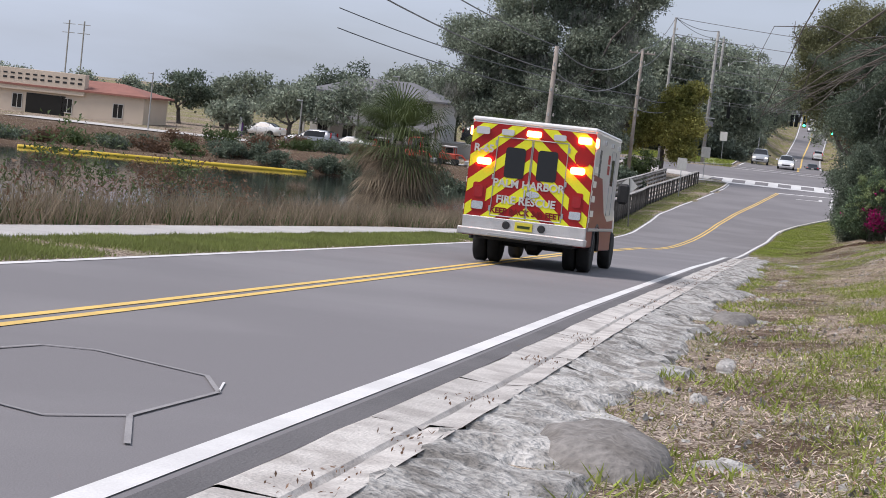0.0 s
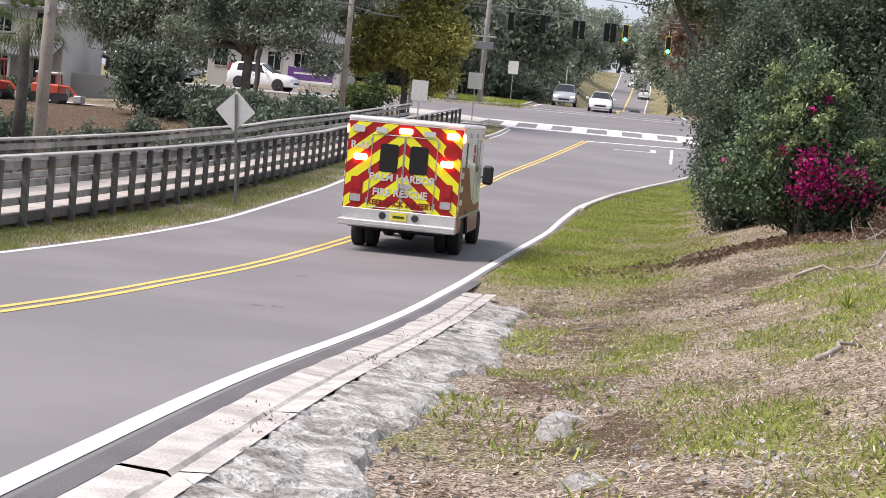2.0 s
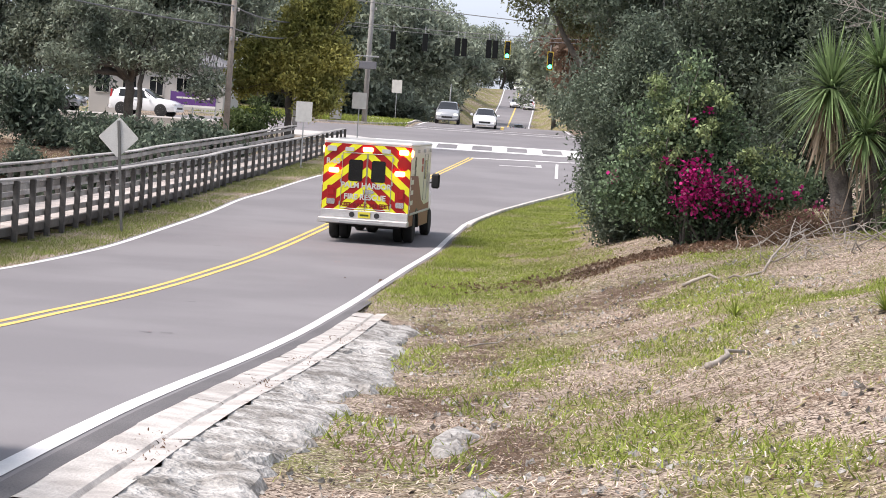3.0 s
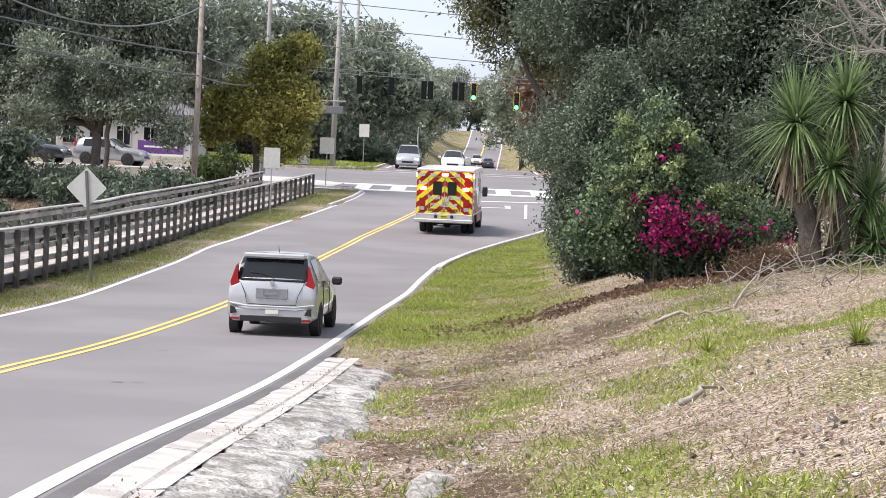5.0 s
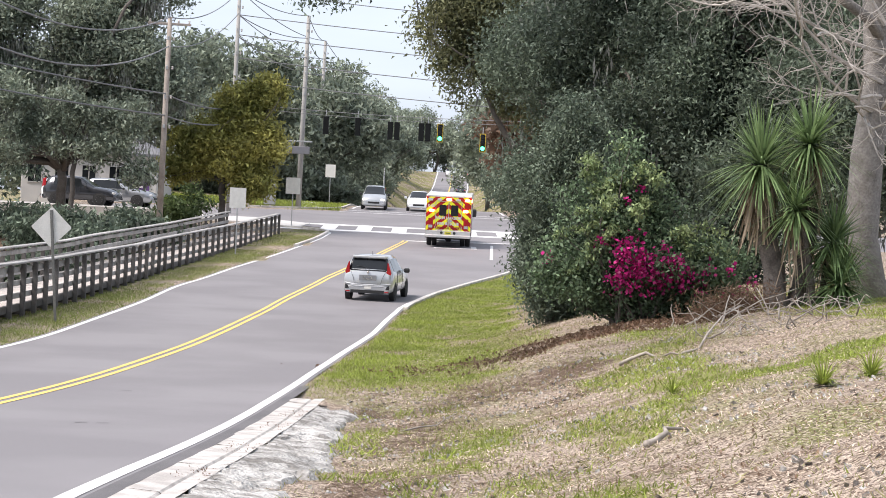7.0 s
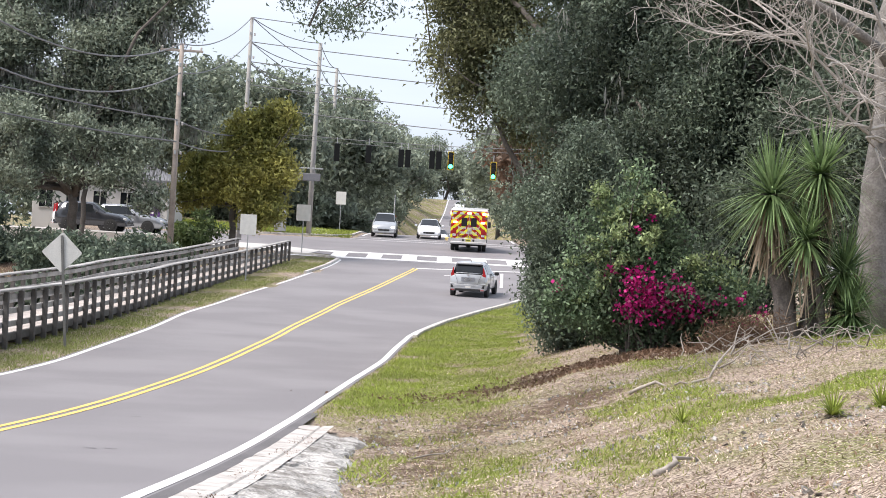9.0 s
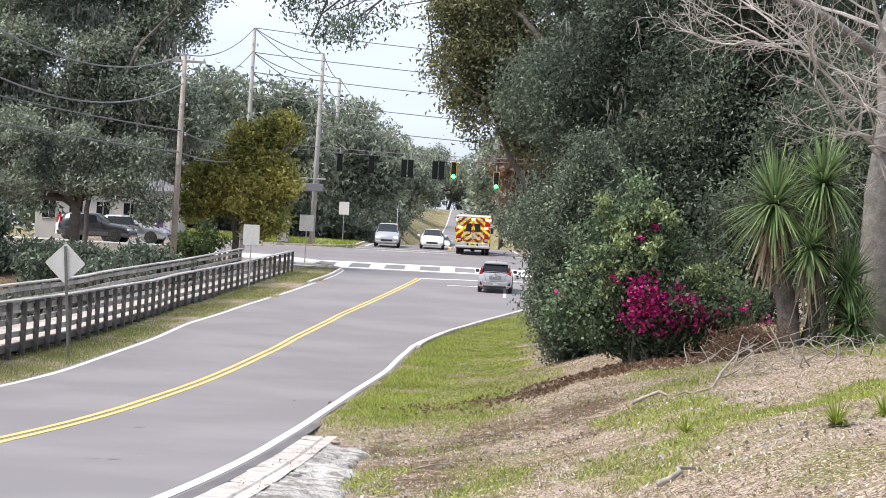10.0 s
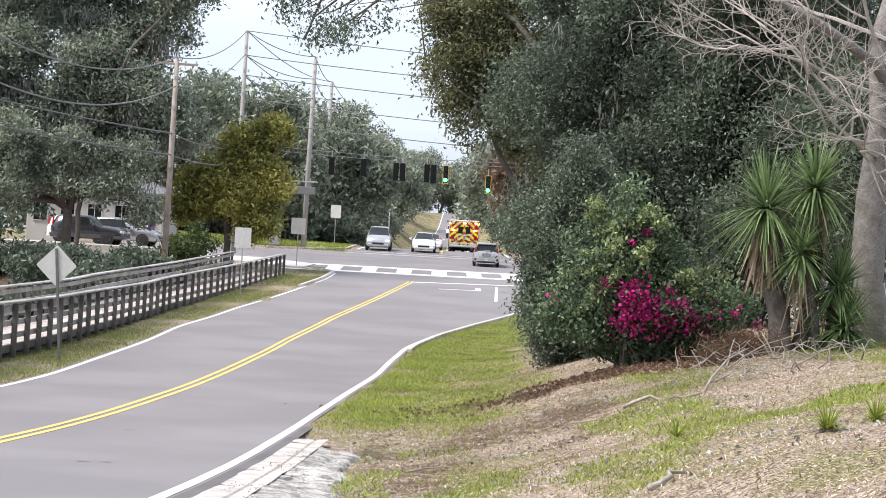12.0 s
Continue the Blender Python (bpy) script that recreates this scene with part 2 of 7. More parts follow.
def ground_material():
    """Grass, dry thatch, bare soil and pale sand in patches."""
    m = bpy.data.materials.new("verge_soil")
    m.use_nodes = True
    n, l = m.node_tree.nodes, m.node_tree.links
    b = n["Principled BSDF"]
    b.inputs["Roughness"].default_value = 0.95
    b.inputs["Specular IOR Level"].default_value = 0.1
    tc = n.new("ShaderNodeTexCoord")

    def nz(scale, detail=6.0):
        q = n.new("ShaderNodeTexNoise")
        q.inputs["Scale"].default_value, q.inputs["Detail"].default_value = scale, detail
        l.new(tc.outputs["Object"], q.inputs["Vector"])
        return q.outputs["Fac"]

    def blend(a, bcol, fac, lo, hi):
        r = n.new("ShaderNodeMapRange")
        r.inputs["From Min"].default_value, r.inputs["From Max"].default_value = lo, hi
        l.new(fac, r.inputs["Value"])
        x = n.new("ShaderNodeMix")
        x.data_type = "RGBA"
        l.new(r.outputs["Result"], x.inputs["Factor"])
        if isinstance(a, tuple):
            x.inputs["A"].default_value = (*a, 1)
        else:
            l.new(a, x.inputs["A"])
        x.inputs["B"].default_value = (*bcol, 1)
        return x.outputs["Result"]

    c = blend((0.29, 0.23, 0.18), (0.47, 0.39, 0.33), nz(3.5), 0.4, 0.65)
    c = blend(c, (0.19, 0.135, 0.098), nz(1.9), 0.54, 0.64)
    c = blend(c, (0.19, 0.20, 0.075), nz(0.5), 0.52, 0.66)
    c = blend(c, (0.50, 0.42, 0.33), nz(16.0, 3.0), 0.58, 0.68)
    c = blend(c, (0.10, 0.075, 0.055), nz(24.0, 2.0), 0.54, 0.70)
    c = blend(c, (0.085, 0.062, 0.045), nz(19.0, 4.0), 0.55, 0.62)
    c = blend(c, (0.56, 0.475, 0.37), nz(27.0, 3.0), 0.56, 0.64)
    lawn = n.new("ShaderNodeAttribute")
    lawn.attribute_name = "turf"
    litter = n.new("ShaderNodeAttribute")
    litter.attribute_name = "litter"

    def layer(prev, col, attr, noise_fac, lo, hi):
        add = n.new("ShaderNodeMath")
        add.operation = "ADD"
        l.new(attr.outputs["Fac"], add.inputs[0])
        l.new(noise_fac, add.inputs[1])
        return blend(prev, col, add.outputs["Value"], lo, hi)

    c = layer(c, (0.11, 0.075, 0.052), litter, nz(6.0), 0.95, 1.15)
    c = layer(c, (0.22, 0.205, 0.085), lawn, nz(5.0), 0.85, 1.10)
    c = layer(c, (0.20, 0.225, 0.06), lawn, nz(18.0, 3.0), 1.05, 1.35)
    c = blend(c, (0.085, 0.06, 0.045), nz(30.0, 3.0), 0.52, 0.60)
    c = blend(c, (0.62, 0.53, 0.45), nz(38.0, 2.0), 0.63, 0.70)
    l.new(c, b.inputs["Base Color"])
    bp = n.new("ShaderNodeBump")
    bp.inputs["Strength"].default_value, bp.inputs["Distance"].default_value = 0.9, 0.05
    l.new(nz(14.0, 8.0), bp.inputs["Height"])
    l.new(bp.outputs["Normal"], b.inputs["Normal"])
    return m


MAT["soil"] = ground_material()


def water_material():
    m = material("pond_water", (0.018, 0.022, 0.020), 0.06, 0, 0.1, 0.4, 1.6, 0.12, spec=0.6, bump_dist=0.05)
    return m


MAT["water"] = water_material()


# ---------- mesh helpers ----------
class Shape:
    """A growing list of corners and faces."""

    def __init__(self):
        self.v, self.f = [], []

    def add(self, v, f):
        k = len(self.v)
        self.v += [tuple(p) for p in v]
        self.f += [tuple(i + k for i in q) for q in f]
        return self

    def box(self, x0, y0, z0, x1, y1, z1, c=0.01, m=None):
        """A box with chamfered edges."""
        c = min(c, (x1 - x0) * 0.45, (y1 - y0) * 0.45, (z1 - z0) * 0.45)
        lo, hi = (x0, y0, z0), (x1, y1, z1)
        v, idx = [], {}
        for i in range(8):
            s = [(i >> k) & 1 for k in range(3)]
            for a in range(3):
                p = [0, 0, 0]
                for k in range(3):
                    edge = hi[k] if s[k] else lo[k]
                    p[k] = edge if k == a else edge - c * (1 if s[k] else -1)
                idx[i, a] = len(v)
                v.append(p)
        f = []
        for a in range(3):
            b, d = (a + 1) % 3, (a + 2) % 3
            for s in (0, 1):
                ring = [(s << a) | (p << b) | (q << d) for p, q in ((0, 0), (1, 0), (1, 1), (0, 1))]
                q = [idx[i, a] for i in ring]
                f.append(q if s else q[::-1])
            for p in (0, 1):
                for q in (0, 1):
                    i, j = (p << b) | (q << d), (p << b) | (q << d) | (1 << a)
                    quad = [idx[i, b], idx[j, b], idx[j, d], idx[i, d]]
                    f.append(quad if (p ^ q) else quad[::-1])
        for i in range(8):
            par = bin(i).count("1") % 2
            t = [idx[i, 0], idx[i, 1], idx[i, 2]]
            f.append(t if par else t[::-1])
        if m is not None:
            v = [m @ Vector(p) for p in v]
        return self.add(v, f)

    def tube(self, pts, radii, n=8, cap=True):
        pts = [Vector(p) for p in pts]
        if not isinstance(radii, (list, tuple)):
            radii = [radii] * len(pts)
        v, f = [], []
        side = None
        for i, p in enumerate(pts):
            d = (pts[min(i + 1, len(pts) - 1)] - pts[max(i - 1, 0)])
            d = d.normalized() if d.length > 1e-9 else Vector((0, 0, 1))
            if side is None:
                side = d.orthogonal().normalized()
            else:
                side = (side - d * side.dot(d))
                side = side.normalized() if side.length > 1e-6 else d.orthogonal().normalized()
            up = d.cross(side)
            for k in range(n):
                a = 2 * math.pi * k / n
                v.append(p + (side * math.cos(a) + up * math.sin(a)) * radii[i])
        for i in range(len(pts) - 1):
            for k in range(n):
                f.append((i * n + k, i * n + (k + 1) % n, (i + 1) * n + (k + 1) % n, (i + 1) * n + k))
        if cap:
            f.append(tuple(range(n))[::-1])
            f.append(tuple(range((len(pts) - 1) * n, len(pts) * n)))
        return self.add(v, f)

    def lathe(self, prof, origin=(0, 0, 0), axis="x", n=20):
        """Turns a profile of (radius, along) round an axis."""
        v, f = [], []
        for r, h in prof:
            for k in range(n):
                a = 2 * math.pi * k / n
                c, s = r * math.cos(a), r * math.sin(a)
                p = {"x": (h, c, s), "y": (s, h, c), "z": (c, s, h)}[axis]
                v.append([p[i] + origin[i] for i in range(3)])
        for i in range(len(prof) - 1):
            for k in range(n):
                f.append((i * n + k, i * n + (k + 1) % n, (i + 1) * n + (k + 1) % n, (i + 1) * n + k))
        f.append(tuple(range(n))[::-1])
        f.append(tuple(range((len(prof) - 1) * n, len(prof) * n)))
        return self.add(v, f)

    def prism(self, poly, depth, m, c=0.0):
        """A flat outline in x, y made depth thick along z, at pose m."""
        k = len(poly)
        v = [m @ Vector((x, y, 0)) for x, y in poly] + [m @ Vector((x, y, depth)) for x, y in poly]
        f = [tuple(range(k))[::-1], tuple(range(k, 2 * k))] + [(i, (i + 1) % k, k + (i + 1) % k, k + i) for i in range(k)]
        return self.add(v, f)


def to_mesh(name, shape, mat, smooth=False):
    me = bpy.data.meshes.new(name)
    me.from_pydata(shape.v, [], shape.f)
    me.materials.append(mat)
    if smooth:
        me.polygons.foreach_set("use_smooth", [True] * len(me.polygons))
    me.update()
    return me


def thing(name, shape, mat, label, category, group="", kind="", smooth=False, m=None):
    ob = new(name, to_mesh(name, shape, mat, smooth))
    if m is not None:
        ob.matrix_basis = m
    return tagged(ob, label, category, group, kind)


def holder(name, label, category, m=None, group=""):
    ob = new(name)
    ob.empty_display_size = 0.3
    if m is not None:
        ob.matrix_basis = m
    return tagged(ob, label, category, group)


def part(name, shape, mat, parent, label="", smooth=False, m=None):
    ob = new(name, shape if isinstance(shape, bpy.types.Mesh) else to_mesh(name, shape, mat, smooth))
    ob.parent = parent
    if m is not None:
        ob.matrix_basis = m
    if label:
        ob["label"] = label
    return ob


def quads(name, V, mat, k=4):
    """A mesh of loose k-cornered faces from an array (count, k, 3)."""
    V = np.asarray(V, dtype=np.float32)
    n = len(V)
    me = bpy.data.meshes.new(name)
    me.vertices.add(n * k)
    me.vertices.foreach_set("co", V.reshape(-1))
    me.loops.add(n * k)
    me.loops.foreach_set("vertex_index", np.arange(n * k, dtype=np.int32))
    me.polygons.add(n)
    me.polygons.foreach_set("loop_start", np.arange(0, n * k, k, dtype=np.int32))
    me.polygons.foreach_set("loop_total", np.full(n, k, dtype=np.int32))
    me.materials.append(mat)
    me.update(calc_edges=True)
    return me


def unit(a):
    return a / np.maximum(np.linalg.norm(a, axis=-1, keepdims=True), 1e-9)


def leaves(centres, size, rng, aspect=0.5, droop=0.0, flat=0.0):
    """Diamond leaves at the given places, turned at random."""
    n = len(centres)
    d = rng.normal(size=(n, 3))
    d[:, 2] -= droop
    d = unit(d)
    nrm = rng.normal(size=(n, 3))
    nrm[:, 2] += flat
    w = unit(np.cross(d, nrm))
    s = (size * rng.uniform(0.6, 1.4, n))[:, None]
    c = np.asarray(centres)
    return np.stack([c - d * s, c + w * s * aspect - d * s * 0.1, c + d * s, c - w * s * aspect - d * s * 0.1], 1)
# ---------- the lie of the land ----------
def curve(xs, vs, soft):
    """A smooth line through a few stations."""
    xs, vs = np.array(xs, float), np.array(vs, float)

    def at(q):
        q = np.asarray(q, float)
        return sum(np.interp(q + o * soft, xs, vs) * w for o, w in ((-1, 0.15), (-0.5, 0.2), (0, 0.3), (0.5, 0.2), (1, 0.15)))

    return at


road_z = curve([-120, -75, -50, -30, -12, 4, 15, 22, 28, 35, 44, 60, 75, 90, 110, 132, 146, 154, 175, 220, 265, 290, 330, 350, 380, 420, 500, 600],
               [4.869, 4.869, 3.761, 2.943, 2.209, 1.464, 0.972, 0.544, 0.27, 0.09, 0, 0.1, 0.45, 1.05, 2.0, 3.05, 3.6, 3.7, 3.0, 2.2, 3.2, 4.2, 6.9, 8.5, 10.2, 12.6, 14, 14], 3.0)
hill_z = curve([-120, 132, 158, 200, 250, 300, 350, 400, 600], [3.05, 3.05, 4.0, 4.8, 5.8, 7.6, 10.0, 12.4, 14], 3.0)
beyond = curve([120, 139, 200, 290, 350, 420, 600], [0.3, 0.3, 0.7, 1.5, 3.2, 4.0, 4.5], 4.0)
beyond_l = curve([120, 139, 180, 260, 600], [6.5, 6.5, 5.0, 3.3, 3.3], 4.0)
beyond_r = curve([120, 139, 180, 260, 600], [5.3, 5.3, 4.2, 3.4, 3.4], 4.0)
edge_r = curve([-120, -40, -5, 14, 23, 30, 37, 44, 51, 57, 63.6, 70.5, 76, 83, 90, 100, 108], [-3.01, -3.01, -2.77, -2.75, -2.6, -2.46, -2.23, -1.9, -1.4, -1.2, -0.85, 0.1, 1.2, 3.0, 4.6, 6.4, 7.4], 1.5)
edge_l = curve([-120, -40, -5, 16, 26, 33, 39, 45, 55, 68, 79, 90, 103, 109], [-8.60, -8.60, -8.63, -9.2, -9.5, -9.35, -9.05, -8.9, -8.95, -9.0, -8.3, -7.2, -5.95, -5.7], 2.0)
centre = curve([-120, -40, -5, 16, 27, 31.5, 39.5, 49.7, 63.4, 76.8, 90.5, 104.8], [-5.99, -5.99, -6.10, -6.1, -6.15, -5.95, -5.65, -5.25, -4.86, -4.12, -2.77, -1.33], 1.5)
Y_STOP, Y_CROSS0, Y_CROSS1 = 110.0, 117.5, 133.0
POND_Z = -0.45


def smooth(a, b, x):
    t = np.clip((np.asarray(x, float) - a) / (b - a), 0, 1)
    return t * t * (3 - 2 * t)


def pond_mask(x, y):
    """1 well inside the pond, 0 on land."""
    x, y = np.asarray(x, float), np.asarray(y, float)
    near = -13.4 - 3.4 * smooth(27, 20, y) - 0.5 * np.sin(y * 0.23) - 0.9 * smooth(22, 34, y) * smooth(60, 45, y)
    shore = (x + 30) * -0.519 + (y - 97) * 0.855 + 0.8 * np.sin(y * 0.31)
    m = smooth(0, 4.0, near - x) * smooth(0, -3.5, shore) * smooth(-66, -56, y) * smooth(90, 86, y)
    return m


def rough(x, y):
    return 0.05 * np.sin(x * 1.7 + 0.6 * y) * np.sin(y * 1.3 - 0.4 * x) + 0.03 * np.sin(x * 4.1 + y * 2.3) * np.sin(y * 3.7 - x * 1.1)


def land(x, y):
    """Height of the ground sheet."""
    x, y = np.asarray(x, float), np.asarray(y, float)
    z = road_z(y)
    bank = np.maximum(smooth(0.6, 6, x - beyond(y) - beyond_r(y)), smooth(0.6, 6, beyond(y) - beyond_l(y) - x)) * smooth(140, 150, y)
    z = z + (hill_z(y) - z) * bank
    open_y = smooth(112, 106, y) + smooth(134, 139, y)
    r = np.clip(x - edge_r(y), 0, None)
    verge = np.interp(r, [0, 0.25, 1.2, 2.0, 3.2, 4.2, 5.0, 6.0, 7.5, 9.0, 11.0, 14.0, 30.0], [-0.05, -0.07, -0.09, -0.13, 0.04, 0.28, 0.55, 0.95, 1.25, 1.68, 1.88, 2.1, 2.6])
    flush = np.interp(r, [0, 0.14, 0.30, 1.2, 2.2, 3.2, 4.2, 5.0, 6.0, 7.5, 9.0, 11.0, 14.0, 30.0], [-0.05, 0.0, 0.045, 0.06, 0.08, 0.26, 0.58, 0.86, 1.12, 1.42, 1.72, 1.90, 2.1, 2.6])
    k = smooth(31, 35, y)
    verge = verge * (1 - k) + flush * k
    bank = smooth(72, 50, y) + 0.25 * smooth(50, 72, y)
    right = verge * np.where(verge > 0, bank, 1.0) + rough(x, y) * smooth(0.8, 2.5, r)
    lft = np.clip(edge_l(y) - x, 0, None)
    left = np.interp(lft, [0, 0.12, 0.3, 1.5, 6, 20, 60], [-0.05, 0.0, 0.045, 0.06, 0.04, 0.3, 0.8]) + 0.4 * rough(x, y) * smooth(0.6, 2, lft)
    q = smooth(32, 22, y)
    far_left = smooth(0, 1, (lft - 6 + 2.4 * q) / (8 - 2.0 * q)) * (1 - smooth(95, 125, y) * smooth(-32, -24, x))
    z = z + np.where(r > 0, right * open_y, 0) + np.where(lft > 0, left * open_y, 0) - 0.02
    z = z * (1 - far_left) + far_left * (-0.15 + 1.35 * smooth(87, 92, y) + 0.01 * np.clip(y - 95, 0, 300))
    m = pond_mask(x, y)
    return z * (1 - m) + (POND_Z - 0.9) * m


def patch(x, y, seed, size=1.0):
    """A soft blotchy pattern between 0 and 1."""
    r = np.random.default_rng(seed)
    s = 0
    for k in range(8):
        a, f, p = r.uniform(0, 6.28), r.uniform(0.35, 1.7) / size, r.uniform(0, 6.28)
        s = s + np.sin((x * math.cos(a) + y * math.sin(a)) * f + p)
    return 0.5 + s / 8


def turf(x, y):
    """How green the ground is: lawn by the far bend, streaks nearer, the left strip, the far corner."""
    r, lft = x - edge_r(y), edge_l(y) - x
    lawn = smooth(31, 36, y) * smooth(108, 100, y) * smooth(0.05, 0.5, r) * smooth(4.6, 3.0, r)
    streak = smooth(0.40, 0.72, patch(x * 1.5, y * 0.6, 17)) * smooth(2.2, 3.5, r) * smooth(60, 40, y)
    band = np.exp(-((x - 0.55 - 0.1 * (y - 22)) / 0.6) ** 2) * smooth(17, 20, y) * smooth(27, 24, y)
    olive = np.exp(-((y - 34.6) / 1.3) ** 2 - ((x - 4.3) / 1.5) ** 2) * 0.6
    right = np.exp(-((y - 22.0 - 0.75 * (x - 2.7)) / 1.0) ** 2) * smooth(2.2, 2.9, x) * smooth(8, 6, x)
    strip_l = smooth(0.05, 0.3, lft) * smooth(3.6, 2.6, lft) * 0.85
    far = np.maximum(smooth(135, 138, y) * smooth(156, 148, y) * smooth(-6.2, -6.8, x) * 0.6, smooth(150, 158, y) * 0.6)
    bank = smooth(-17, -22, x) * smooth(130, 110, y) * 0.3
    return np.maximum.reduce([lawn * 0.95, streak * 0.62, band * 0.9, olive, right * 1.45, strip_l * 0.6, far, bank]) * (0.40 + 0.95 * patch(x, y, 19, 0.45))


def litter(x, y):
    """Bare brown leaf litter near the gutter's end, under the shrub, in the swale."""
    r = x - edge_r(y)
    a = smooth(24, 28, y) * smooth(38, 34, y) * smooth(0.9, 1.5, r) * smooth(6.8, 5.2, r)
    g = smooth(1.5, 1.9, r) * smooth(4.4, 3.0, r) * smooth(36, 30, y)
    d = smooth(36, 40, y) * smooth(3.2, 4.4, r) * smooth(70, 60, y)
    b = np.exp(-((x - 3.8) / 2.6) ** 2 - ((y - 38.4) / 1.1) ** 2)
    c = smooth(0.6, 0.8, patch(x, y, 23)) * smooth(1.5, 2.0, r) * smooth(34, 28, y) * smooth(7, 4, r)
    e = smooth(-16, -20, x) * smooth(70, 78, y) * smooth(104, 96, y)
    return np.maximum.reduce([e, a * 0.62, g * 0.6, d * 0.5, b, c * 0.6]) * (0.55 + 0.7 * patch(x, y, 29, 0.5))


def slab(name, rows, mat, label, kind="structure", parent=None, category="", lift=0.0):
    """A sheet given as rows of points, each row the same length."""
    k = len(rows[0])
    v = [p for row in rows for p in row]
    f = [(i * k + j, i * k + j + 1, (i + 1) * k + j + 1, (i + 1) * k + j) for i in range(len(rows) - 1) for j in range(k - 1)]
    s = Shape().add(v, f)
    if parent is not None:
        return part(name, s, mat, parent, label, True)
    return thing(name, s, mat, label, category or name, kind=kind, smooth=True)


def build_ground():
    xs = np.concatenate([[-2500, -900, -400, -200, -120], np.arange(-90, -16, 1.5), np.arange(-16, -8, 0.5), np.arange(-8, -3, 1.2), np.arange(-3, 13, 0.3), np.arange(13, 40, 2.0), [50, 80, 150, 400, 900, 2500]])
    ys = np.concatenate([[-2000, -600, -250, -120], np.arange(-100, -66, 4.0), np.arange(-66, 60, 0.45), np.arange(60, 150, 1.5), np.arange(150, 444, 3), [500, 600, 1000, 3500]])
    X, Y = np.meshgrid(xs, ys)
    Z = land(X, Y)
    V = np.stack([X, Y, Z], -1)
    g = slab("ground", V.tolist(), MAT["soil"], "patchy verge of thin grass, dry thatch and bare sandy soil", category="ground")
    for name, fn in (("turf", turf), ("litter", litter)):
        at = g.data.attributes.new(name, "FLOAT", "POINT")
        at.data.foreach_set("value", np.clip(fn(X, Y), 0, 1).astype(np.float32).reshape(-1))


def strip(name, x0, x1, y0, y1, step, dz, mat, label="", parent=None, n=2):
    """A ribbon along the road between two lines x0(y), x1(y)."""
    ys = np.arange(y0, y1 + step * 0.5, step)
    rows = []
    for y in ys:
        a, b = float(x0(y)), float(x1(y))
        z = float(road_z(y)) + dz
        rows.append([(a + (b - a) * i / (n - 1), float(y), z) for i in range(n)])
    return slab(name, rows, mat, label, parent=parent)


